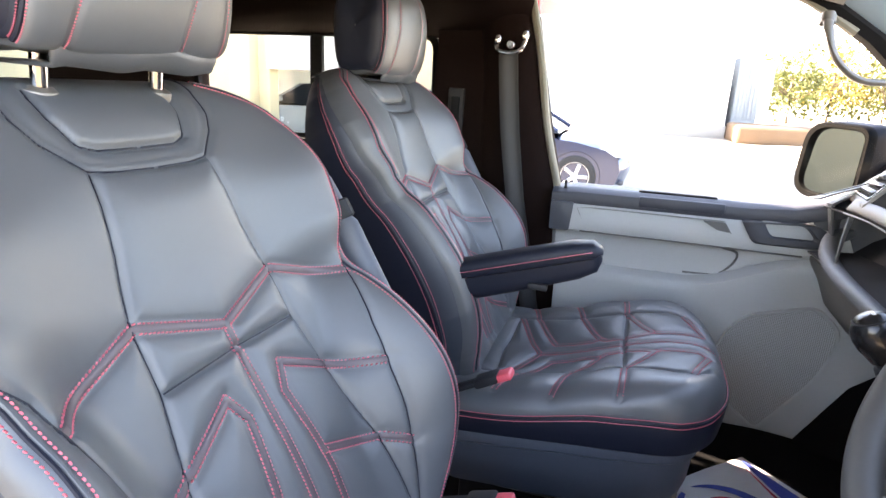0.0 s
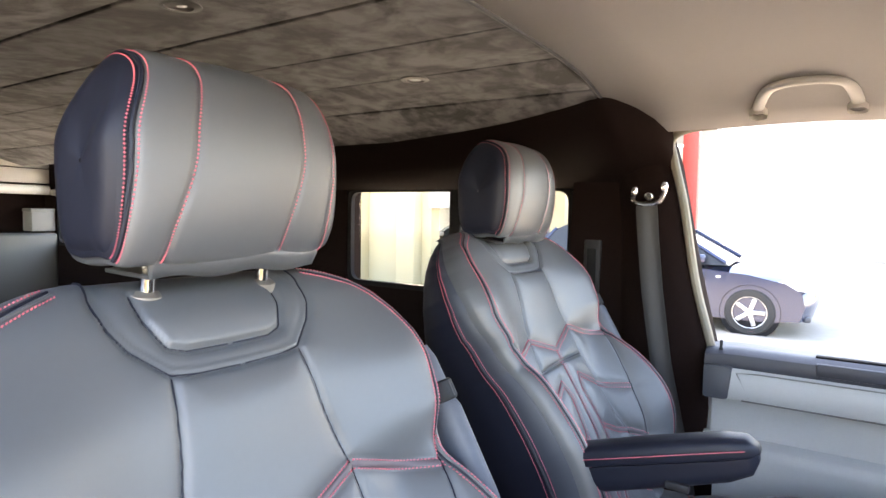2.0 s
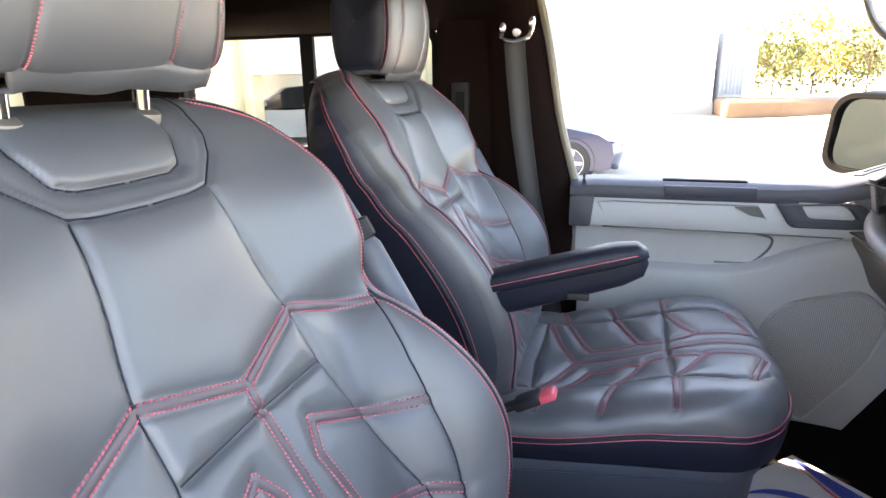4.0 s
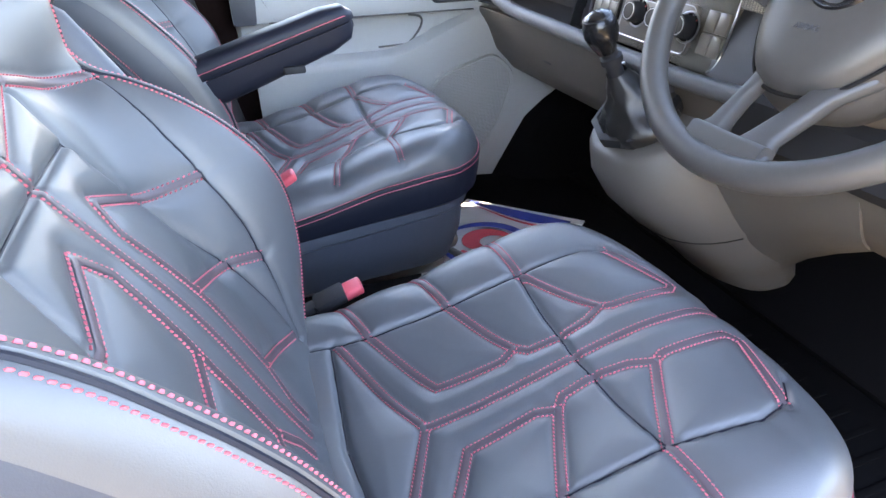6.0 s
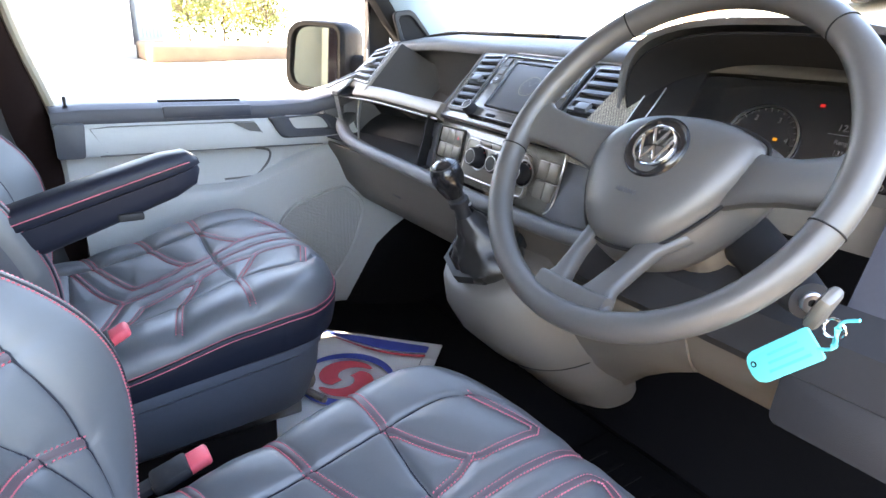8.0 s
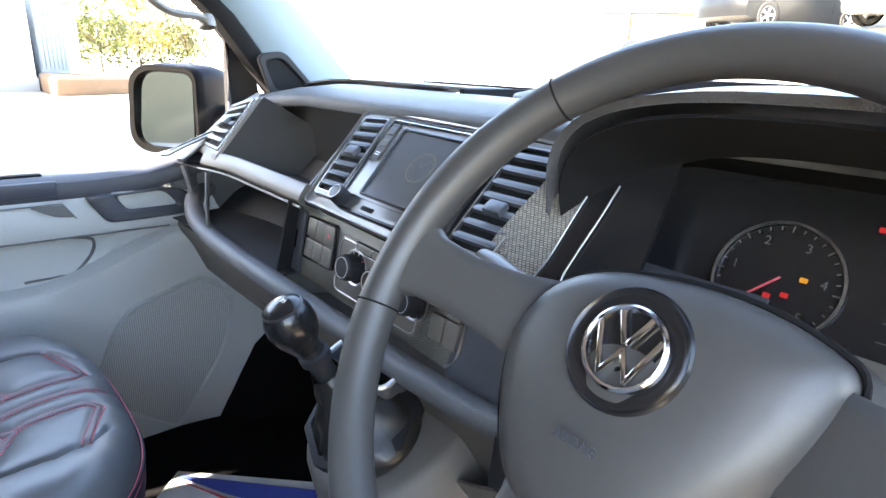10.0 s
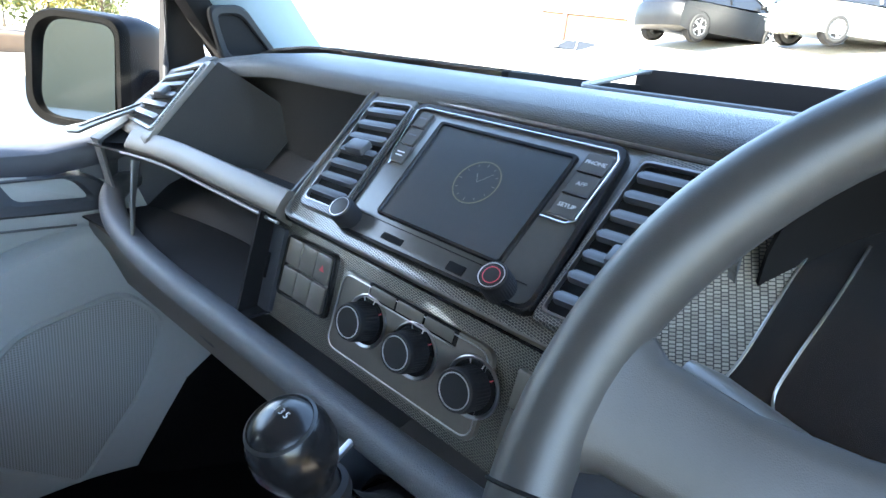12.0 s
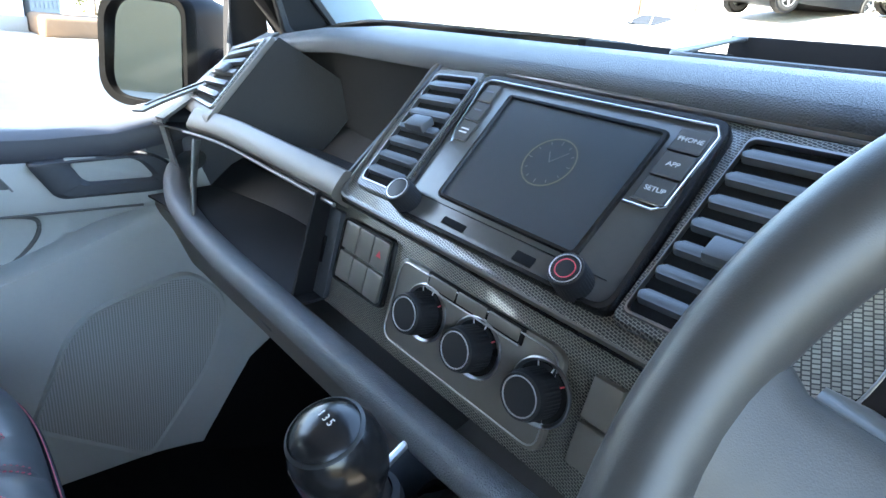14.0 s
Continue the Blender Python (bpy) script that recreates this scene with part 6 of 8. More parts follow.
HP = rounded([(-0.086, 0.030), (0.100, 0.030), (0.103, -0.052), (-0.088, -0.054)], [0.012, 0.014, 0.014, 0.016], 6)
part("plate", prism(HP, 0.006, CM, 0.0015, 2, z0=-0.002), plastic_black, heater, "matt black plate")
HPi = [(x * 0.965, -0.012 + (y + 0.012) * 0.92) for x, y in HP]
part("plate_line", tube([CM @ Vector((x, y, 0.0045)) for x, y in HPi], 0.0008, 6, closed=True), satin, heater)
for yy in (0.040, -0.023, -0.089):
    ctr = CM @ Matrix.Translation((-yy, -0.006, 0.0))
    part("dial", lathe([(0.0225, 0.0042), (0.0215, 0.0052), (0.018, 0.0052)], ctr, 40), plastic_matt, heater)
    # raised satin ring, added for the reflected crescent on the well's chamfer
    part("well_glint", lathe([(0.0262, 0.0040), (0.0258, 0.0056), (0.0248, 0.0060), (0.0226, 0.0044)], ctr, 44), satin, heater, "bright rim of the knob well")
    kn = ribbed_knob("knob", ctr @ Matrix.Translation((0, 0, 0.004)), 0.0188, 0.024, heater, cap_black, bright_ring, 40)
    for a0, mat in ((40, red_plastic), (75, white_ink), (110, white_ink)):
        part("dial_mark", box((0.004, 0.0012, 0.0002), (0.0212, 0, 0.0062), 0, m=ctr @ pose(0, 0, 0, 0, 0, a0)), mat, heater)
for k in range(3):
    part("button", box((0.033, 0.011, 0.006), (-0.027 + k * 0.035, 0.0235, 0.003), 0.0015, m=CM), plastic_black, heater, "flat black push button")
part("button_gap", box((0.110, 0.014, 0.004), (0.008, 0.0235, 0.003), 0.001, m=CM), plastic_matt, heater, "dark gap round the buttons")
part("button_line", tube([CM @ Vector(p) for p in ((-0.045, 0.027, 0.006), (-0.044, 0.0165, 0.006), (0.061, 0.0165, 0.006))], 0.0007, 6), satin, heater)
for yy in (0.028, -0.044):
    part("lamp_dot", lathe([(0, 0.006), (0.003, 0.0055), (0.0042, 0.004)], CM @ Matrix.Translation((-yy, 0.001, 0.0)), 14), gloss_black, heater, "small black sensor dome")
for r in range(2):
    for c in range(2):
        b = thing("push_switch", CM @ Vector((0.13 + c * 0.024, 0, 0)), "flat black push switch on the dashboard", "switch", "dashboard switches")
        part("key", box((0.0225, 0.032, 0.008), (0.134 + c * 0.0245, 0.012 - r * 0.035, 0.001), 0.0015, m=CM), plastic_black, b)

# trays on the passenger side: rails, cavity and partition
def rail_curve(s, n0, y_end, bulge=0.0):
    """A rail at height s of the fascia plane that sweeps back at its far end."""
    pts = []
    for y in np.linspace(0.195, y_end, 16):
        k = max(0.0, (y - 0.42) / 0.24)
        p = fp(y, s, n0)
        pts.append(p + Vector((-0.020 * math.sin(max(0, y - 0.2) * 4) * 0.5 - 0.055 * k ** 2, 0, -0.010 * k ** 2)))
    return pts


def strip(pts, w, h, mat, name, tilt=0.0, r=0.4, label="", parent=None):
    """A soft-edged bar of width w and height h along pts."""
    rows = []
    for i, p in enumerate(pts):
        a, b = pts[max(0, i - 1)], pts[min(len(pts) - 1, i + 1)]
        t = (b - a).normalized()
        up = Vector((math.sin(tilt), 0, math.cos(tilt)))
        sd = t.cross(up).normalized()
        up = sd.cross(t).normalized()
        row = []
        for k in range(16):
            an = 2 * math.pi * k / 16
            ca, sa = math.cos(an), math.sin(an)
            row.append(p + sd * (w / 2 * math.copysign(abs(ca) ** r, ca)) + up * (h / 2 * math.copysign(abs(sa) ** r, sa)))
        rows.append(row)
    return part(name, loft(rows, close_u=True, cap=True), mat, parent or dash, label)


strip(rail_curve(-0.036, -0.012, 0.555), 0.040, 0.034, satin_trim, "middle_rail", 0.6, 0.38, "grained rail between the two dashboard trays")
part("rail_line", tube([p + Vector((-0.012, 0, -0.014)) for p in rail_curve(-0.040, -0.006, 0.565)], 0.0022, 6), plastic_black, dash, "thin dark line under the rail")
# padded lower roll, from the door to under the wheel
roll = [Vector(p) for p in ((1.420, 0.690, 0.590), (1.375, 0.655, 0.575), (1.350, 0.58, 0.556), (1.338, 0.48, 0.545), (1.333, 0.36, 0.540), (1.334, 0.22, 0.536), (1.338, 0.10, 0.530), (1.342, -0.05, 0.524), (1.345, -0.17, 0.522), (1.348, -0.26, 0.524), (1.352, -0.36, 0.534), (1.362, -0.45, 0.532))]
strip(smooth_line(roll, 6), 0.036, 0.029, plastic_soft, "lower_roll", 0.2, 0.7, "padded grained roll along the dashboard's lower edge")
# upper cavity
cav = []
for y in np.linspace(0.205, 0.53, 8):
    bk = 0.11 - 0.05 * max(0, (y - 0.4) / 0.13)
    cav.append([fp(y, 0.136, -0.006), fp(y, 0.120, -bk * 0.5), fp(y, 0.07, -bk), fp(y, 0.0, -bk), fp(y, -0.028, -bk * 0.6), fp(y, -0.030, -0.006)])
part("upper_tray", loft(cav, thick=0.003), tray_plastic, dash, "deep open upper tray")
part("tray_end", prism([(-0.0, 0.0), (0.11, 0.03), (0.11, 0.10), (0.0, 0.166)], 0.004, basis(fp(0.205, -0.030, 0.0), -Vector((FM.col[2][:3])), Vector(FM.col[1][:3]))), plastic_dark, dash)
# lower cavity
cav = []
for y in np.linspace(0.20, 0.655, 10):
    k = max(0.0, (y - 0.42) / 0.24)
    dx = -0.045 * k ** 2
    cav.append([Vector((1.385 + dx, y, 0.655)), Vector((1.50 + dx, y, 0.650)), Vector((1.53 + dx, y, 0.60)), Vector((1.47 + dx, y, 0.545)), Vector((1.345 + dx * 0.4, y, 0.538))])
part("lower_tray", loft(cav, thick=0.003), knee_trim, dash, "dark ribbed lower tray")
part("tray_end", loft([[Vector((1.378, 0.222, 0.655)), Vector((1.53, 0.222, 0.65))], [Vector((1.350, 0.222, 0.535)), Vector((1.50, 0.222, 0.535))]], thick=0.004), plastic_matt, dash)
strip([Vector((1.357, 0.510, 0.655)), Vector((1.347, 0.500, 0.60)), Vector((1.338, 0.480, 0.548))], 0.005, 0.022, plastic_black, "tray_post", 0.0, 0.6, "slim post across the lower tray")
# end cheek towards the door
ck = []
for x, z, y in ((1.350, 0.665, 0.655), (1.385, 0.695, 0.640), (1.42, 0.735, 0.622), (1.46, 0.775, 0.60), (1.50, 0.80, 0.585)):
    ck.append([Vector((x, y - 0.03, z)), Vector((x - 0.004, y, z - 0.002)), Vector((x + 0.010, y + 0.035, z - 0.012)), Vector((x + 0.05, y + 0.075, z - 0.03))])
part("end_cheek", loft(ck, thick=0.004), plastic_soft, dash, "grained end of the dashboard by the door")
ck = [[Vector((1.350 + dx, 0.655 + dy, 0.665 - dz)) for dx, dy in ((0.0, -0.02), (-0.002, 0.0), (0.02, 0.03), (0.10, 0.06))] for dz, dx0, dy0 in ((0.0, 0, 0), (0.05, 0, 0), (0.10, 0, 0))]
part("end_cheek", loft([[p + Vector((0.012 * j, 0.004 * j, 0)) for p in r] for j, r in enumerate(ck)], thick=0.004), plastic_soft, dash)
# left-hand vent, on the sloping end
LV = basis((1.418, 0.545, 0.728), (-0.05, -0.99, -0.06), (0.62, -0.30, 0.73))
air_vent("air_vent", [(0.008, 0.074), (-0.056, 0.046), (-0.070, -0.042), (0.018, -0.040)], 5, 2, LV, "slatted air vent at the dashboard's outer end", False)
part("vent_frame", ring_prism(rounded([(0.022, 0.092), (-0.070, 0.052), (-0.086, -0.066), (0.032, -0.066)], 0.008, 5), rounded([(0.012, 0.079), (-0.060, 0.048), (-0.075, -0.045), (0.022, -0.043)], 0.007, 5), 0.012, LV, -0.010, 0.003), satin_trim, dash, "satin vent frame with a broad foot")

# flat end wall of the upper tray, from the vent frame into the depth
q00, q01 = LV @ Vector((0.026, 0.092, -0.004)), LV @ Vector((0.035, -0.066, -0.004))
q10, q11 = fp(0.415, 0.118, -0.085), fp(0.435, -0.026, -0.105)
part("tray_end", loft([[q00.lerp(q10, f).lerp(q01.lerp(q11, f), g) for g in np.linspace(0, 1, 9)] for f in np.linspace(0, 1, 9)], thick=0.003), tray_plastic, dash, "smooth end wall of the tray", 40)
# lower dashboard, pale, folding under to the toe board
low = []
for y in np.linspace(0.70, -0.80, 24):
    low.append([Vector((1.352, y, 0.522)), Vector((1.358, y, 0.500)), Vector((1.375, y, 0.470)), Vector((1.40, y, 0.41)), Vector((1.45, y, 0.355)), Vector((1.54, y, 0.325)), Vector((1.70, y, 0.32))])
part("lower_panel", loft(low[:15], thick=0.006), console_grey, dash, "grey-brown lower dashboard panel")
part("driver_lower_panel", loft(low[14:], thick=0.006), console_grey, dash, "grey-brown lower dashboard on the driving side")
part("glovebox_catch", box((0.012, 0.045, 0.028), (1.388, 0.36, 0.445), 0.004), plastic_dark, dash, "small dark glovebox catch")
back_w = part("bulkhead", box((0.04, 1.66, 0.55), (1.99, 0, 0.52), 0.0), plastic_matt)
tagged(back_w, "dark bulkhead behind the dashboard", "bulkhead", kind="structure")

# gear console and lever
console = thing("gear_console", (1.40, -0.06, 0.0), "grey moulded gear lever console under the dashboard", "gear console")
rows = []
for z, cx, cy, a, b in ((0.100, 1.60, -0.135, 0.055, 0.085), (0.104, 1.595, -0.133, 0.080, 0.108), (0.122, 1.58, -0.130, 0.098, 0.120), (0.17, 1.55, -0.125, 0.118, 0.126), (0.178, 1.547, -0.124, 0.128, 0.134), (0.22, 1.52, -0.120, 0.144, 0.137), (0.258, 1.50, -0.116, 0.157, 0.139), (0.264, 1.497, -0.116, 0.160, 0.141), (0.33, 1.455, -0.108, 0.165, 0.137), (0.40, 1.42, -0.100, 0.160, 0.127), (0.450, 1.40, -0.094, 0.148, 0.115), (0.464, 1.395, -0.092, 0.138, 0.106)):
    row = []
    for k in range(32):
        an = 2 * math.pi * k / 32
        ca, sa = math.cos(an), math.sin(an)
        row.append(Vector((cx + a * math.copysign(abs(ca) ** 0.75, ca), cy + b * math.copysign(abs(sa) ** 0.75, sa), z + 0.075 * ca * min(1.0, max(0.0, (z - 0.20) / 0.22)))))
    rows.append(row)
part("body", loft(rows, close_u=True, cap=True), console_grey, console, "grey moulded console body", 50)
flank = []
for lo, up in (((1.575, -0.205, 0.106), (1.36, -0.185, 0.40)), ((1.582, -0.250, 0.160), (1.355, -0.235, 0.42)), ((1.570, -0.30, 0.214), (1.358, -0.285, 0.44)), ((1.530, -0.37, 0.272), (1.366, -0.355, 0.455)), ((1.462, -0.46, 0.342), (1.378, -0.46, 0.462))):
    a, b = Vector(lo), Vector(up)
    flank.append([a + Vector((0.03, 0.02, 0.0))] + [a.lerp(b, f) + Vector((-0.05, -0.03, -0.02)) * math.sin(math.pi * f) * (0.5 + 0.1 * math.cos(math.pi * f)) for f in np.linspace(0, 1, 9)])
part("flank", loft(flank, thick=0.004), console_grey, console, "grey flank running under the wheel", 60)
part("body_seam", tube(rows[6][9:24], 0.0016, 6), plastic_matt, console, "thin dark joint round the console")
GM = Matrix.Translation((1.312, -0.090, 0.449)) @ pose(0, 0, 0, 0, -34, 0)
part("gaiter_rim", lathe([(0.076, -0.012), (0.078, 0.008), (0.066, 0.013), (0.061, 0.002)], GM @ Matrix.Diagonal((1.0, 1.06, 1, 1)), 8), knee_trim, console, "eight-sided dark rim")
rows = []
for k, (r, z) in enumerate(((0.064, -0.002), (0.067, 0.008), (0.065, 0.018), (0.058, 0.026), (0.054, 0.036), (0.043, 0.044), (0.040, 0.056), (0.030, 0.066), (0.028, 0.078), (0.021, 0.090), (0.0175, 0.100))):
    fold = 0.15 * min(1.0, k / 3) * (1 - k / 12)
    rows.append([GM @ Vector((r * (1 + fold * math.sin(a * 5 + k * 1.1) + 0.6 * fold * math.sin(a * 9 - k * 0.7)) * math.cos(a) + 0.006 * (z / 0.105), 1.06 * r * (1 + fold * math.cos(a * 4 + k * 0.9)) * math.sin(a) + 0.022 * (z / 0.105), z)) for a in np.linspace(0, 2 * math.pi, 49)[:-1]])
lever = thing("gear_lever", (1.30, -0.07, 0.45), "black gear lever with glossy ball knob and leather gaiter", "gear lever")
part("gaiter", loft(rows, close_u=True), gaiter_leather, lever, "creased black leather gaiter", 180)
part("shaft", tube([(1.282, -0.072, 0.492), (1.268, -0.068, 0.520), (1.252, -0.063, 0.555), (1.236, -0.060, 0.590)], [0.015, 0.0145, 0.0135, 0.015], 16), knee_trim, lever)
part("collar", lathe([(0.014, -0.008), (0.0185, -0.006), (0.0185, 0.004), (0.0145, 0.007)], Matrix.Translation((1.252, -0.063, 0.556)) @ pose(0, 0, 0, 0, -25, 0), 24), knee_trim, lever, "dark collar")
KM = Matrix.Translation((1.224, -0.064, 0.604)) @ pose(0, 0, 0, 0, -25, 0)
part("knob", lathe([(0, 0.030), (0.012, 0.029), (0.022, 0.023), (0.0275, 0.010), (0.0285, -0.004), (0.025, -0.018), (0.019, -0.030), (0.015, -0.040)], KM, 32), gloss_black, lever, "glossy black gear knob", 180)
part("knob_ring", lathe([(0.0215, 0.0238), (0.0225, 0.0232), (0.0235, 0.0222)], KM, 32), cap_black, lever)
lettering("numbers", "1 3 5", 0.0065, KM @ Matrix.Translation((0, 0.0, 0.0298)) @ pose(0, 0, 0, 0, 0, -90) @ Matrix.Translation((0, 0.004, 0)), bright_ring, lever, 0.0002, "grey gear numbers")
# glossy console top, shaped as a tray; the bright rim stands for sky sheen
top_plate = thing("console_top", (1.36, -0.06, 0.50), "dished console top ahead of the gear lever, rim silvered as sky sheen", "tray")
CT = basis((1.326, -0.078, 0.508), (0.20, -0.98, 0), (0.94, 0.19, 0.28))
co = rounded([(-0.056, -0.030), (0.056, -0.030), (0.056, 0.028), (-0.056, 0.028)], 0.018, 6)
plate_rows = [[CT @ Vector((x * f, y * f, n)) for x, y in co] for f, n in ((0.94, -0.045), (0.99, -0.01), (1.0, 0.006), (0.97, 0.010), (0.92, 0.009), (0.88, 0.002), (0.80, -0.030), (0.72, -0.036), (0.02, -0.036))]
part("tray", loft(plate_rows, close_u=True), plastic_dark, top_plate, "dark moulded console top", 60)
part("rim", tube([CT @ Vector((x * 0.97, y * 0.97, 0.0105)) for x, y in co], 0.0036, 8, closed=True), bright_ring, top_plate, "bright rim standing in for sky sheen")

lever.matrix_basis = Matrix.Translation((0.004, -0.014, -0.009)) @ lever.matrix_basis

# instrument binnacle
bin_ = thing("instrument_cluster", (1.50, -0.47, 0.70), "black instrument cluster with unlit dials and red warning lights", "instrument cluster")
BM = basis((1.490, -0.485, 0.700), (0, -1, 0), (0.42, 0, 0.907))
part("face", prism(rounded([(-0.165, -0.075), (0.165, -0.075), (0.175, 0.09), (-0.175, 0.09)], 0.05, 6), 0.004, BM, z0=-0.004), gloss_black, bin_, "glossy black dial face")


def dial(cx, cy, r, numbers, parent):
    m = BM @ Matrix.Translation((cx, cy, 0.002))
    part("dial_ring", ring_prism([(r * math.cos(a), r * math.sin(a)) for a in np.linspace(0, 6.283, 65)[:-1]], [((r - 0.0022) * math.cos(a), (r - 0.0022) * math.sin(a)) for a in np.linspace(0, 6.283, 65)[:-1]], 0.003, m), satin, parent, "thin grey dial ring")
    tick = [box((0.0055 if k % 4 == 0 else 0.003, 0.0012, 0.0003), (r - 0.006, 0, 0.0008), 0, m=m @ pose(0, 0, 0, 0, 0, 225 - 270 * k / 24)) for k in range(25)]
    part("ticks", join(*tick), dial_light, parent, "white dial ticks")
    for k, nmb in enumerate(numbers):
        a = radians(225 - 270 * k / (len(numbers) - 1))
        lettering("number", nmb, 0.011, m @ Matrix.Translation(((r - 0.016) * math.cos(a), (r - 0.016) * math.sin(a), 0.0008)), dial_light, parent, 0.0001)
    part("needle", box((r * 0.8, 0.002, 0.0012), (r * 0.3, 0, 0.003), 0.0005, m=m @ pose(0, 0, 0, 0, 0, 225)), red_plastic, parent, "red needle")


dial(-0.030, 0.002, 0.052, ["0", "1", "2", "3", "4", "5"], bin_)
dial(0.170, -0.030, 0.055, ["0", "20", "40", "60", "80", "100", "120"], bin_)
for word, dy, sz in (("12:49", 0.036, 0.012), ("Range", 0.017, 0.0085), ("135", 0.003, 0.0095), ("18.0", -0.015, 0.0085)):
    lettering("readout", word, sz, BM @ Matrix.Translation((0.072, dy, 0.001)), dial_light, bin_, 0.0001, "faint grey readout")
for dy in (0.027, -0.008, -0.023):
    part("readout_line", box((0.045, 0.0008, 0.0003), (0.072, dy, 0.001), 0, m=BM), dial_light, bin_)
for dx, dy, mat in ((-0.020, -0.008, red_lamp), (-0.033, -0.012, red_lamp), (-0.010, 0.008, amber_lamp), (0.030, 0.062, red_lamp)):
    part("warning_light", prism(rounded([(-0.0032, -0.0022), (0.0032, -0.0022), (0.0032, 0.0022), (-0.0032, 0.0022)], 0.001, 3), 0.0003, BM @ Matrix.Translation((dx, dy, 0.0012)), 0), mat, bin_, "small lit warning light")
hood = []
for a in np.linspace(-0.15, math.pi + 0.15, 33):
    ca, sa = math.cos(a), math.sin(a)
    y = -0.485 + 0.235 * math.copysign(abs(ca) ** 0.75, ca)
    h = 0.150 * (max(0, sa) ** 0.6)
    hood.append([Vector((1.395 + 0.10 * (1 - h / 0.15) * 0.5, y, 0.700 + h)), Vector((1.390 + 0.10 * (1 - h / 0.15) * 0.5, y * 1.0, 0.708 + h)), Vector((1.46, -0.485 + (y + 0.485) * 1.03, 0.712 + h)), Vector((1.62, -0.485 + (y + 0.485) * 1.04, 0.69 + h * 0.95))])
part("hood", loft(hood, thick=0.006), plastic_soft, bin_, "grained curved hood over the dials")
inn = []
for a in np.linspace(-0.15, math.pi + 0.15, 33):
    ca, sa = math.cos(a), math.sin(a)
    y = 0.225 * math.copysign(abs(ca) ** 0.75, ca)
    h = 0.142 * (max(0, sa) ** 0.6)
    inn.append([Vector((1.400 + 0.05 * (1 - h / 0.142), -0.485 + y, 0.700 + h)), Vector((1.50, -0.485 + y * 0.8, 0.700 + h * 0.75))])
part("inner_cowl", loft(inn, thick=0.003), plastic_matt, bin_)
# carbon panel between vent and dials
CP = basis((1.438, -0.262, 0.715), (0.18, -0.98, 0), (0.52, 0.06, 0.85))
cpn = part("carbon_panel", prism(rounded([(-0.066, -0.095), (0.060, -0.108), (0.060, -0.095), (0.0, -0.088), (-0.014, -0.070), (0.003, -0.042), (0.018, 0.026), (0.033, 0.072), (0.012, 0.088), (-0.018, 0.068), (-0.048, 0.008), (-0.066, -0.03)], 0.005, 4), 0.004, CP, 0.001, 1), carbon_ribs, bin_, "ribbed carbon panel beside the dials")
planar_uv(cpn.data, CP)
part("hood_side", prism(rounded([(-0.012, -0.070), (0.0, -0.085), (0.090, -0.092), (0.100, 0.085), (0.026, 0.075), (0.014, 0.026), (-0.002, -0.042)], 0.004, 4), 0.010, CP, 0.001, 1, z0=-0.008), gloss_black, bin_, "gloss black hood beside the dials")
part("panel_line", tube(smooth_line([CP @ Vector((x, y, 0.005)) for x, y in ((0.032, 0.070), (0.018, 0.022), (0.004, -0.038), (-0.008, -0.070), (-0.002, -0.084), (0.050, -0.094))], 5), 0.0010, 8), satin, bin_, "thin bright line")
part("panel_line", tube(smooth_line([CP @ Vector((x, y, 0.006)) for x, y in ((0.051, 0.050), (0.042, 0.012), (0.030, -0.032), (0.026, -0.055), (0.034, -0.066), (0.07, -0.072))], 5), 0.0010, 8), satin, bin_, "thin bright line")
part("cluster_surround", loft([[Vector((1.44, y, 0.60)), Vector((1.45, y, 0.655)), Vector((1.47, y, 0.665))] for y in (-0.22, -0.45, -0.72)], thick=0.004), plastic_black, bin_)

# dashboard right of the wheel and below it
part("driver_panel", loft([[Vector((1.470, y, 0.690)), Vector((1.428, y, 0.655)), Vector((1.402, y, 0.60)), Vector((1.378, y, 0.540)), Vector((1.372, y, 0.515))] for y in (-0.172, -0.26, -0.36, -0.46)], thick=0.004), plastic_dark, dash, "dark panel beside the steering column")
part("panel_trim", tube(smooth_line([(1.404, -0.180, 0.650), (1.392, -0.184, 0.60), (1.378, -0.182, 0.548), (1.372, -0.170, 0.534)], 6), 0.0018, 8), satin, dash, "thin bright trim line")
part("right_panel", loft([[Vector((1.50, y, 0.80)), Vector((1.42, y, 0.70)), Vector((1.385, y, 0.62)), Vector((1.36, y, 0.56)), Vector((1.355, y, 0.52))] for y in (-0.66, -0.72, -0.82)], thick=0.006), sill_plastic, dash, "dark dashboard end by the open door")
part("knee_panel", loft([[Vector((1.36, y, 0.56)), Vector((1.33, y, 0.53)), Vector((1.325, y, 0.485)), Vector((1.34, y, 0.47))] for y in (-0.30, -0.45, -0.62, -0.82)], thick=0.008), knee_trim, dash, "dark knee panel under the wheel")
part("fuse_cover", prism(rounded([(0.63, -0.06), (0.82, -0.06), (0.82, 0.005), (0.63, 0.005)], 0.008, 4), 0.012, basis((1.33, 0, 0.475), (0, -1, 0), (0.1, 0, 0.99)), 0.003, 2), knee_trim, dash, "dark grey fuse cover")

# ---- steering wheel ----
WHEEL_RAKE = radians(34.4)
WM = basis((1.2455, -0.4592, 0.7055), (0, -1, 0), (math.sin(WHEEL_RAKE), 0, math.cos(WHEEL_RAKE))) @ Matrix.Scale(1.05, 4)
wheel = thing("steering_wheel", WM.translation, "dark grey plastic three-spoke steering wheel with round badge", "steering wheel")
R0 = 0.2045


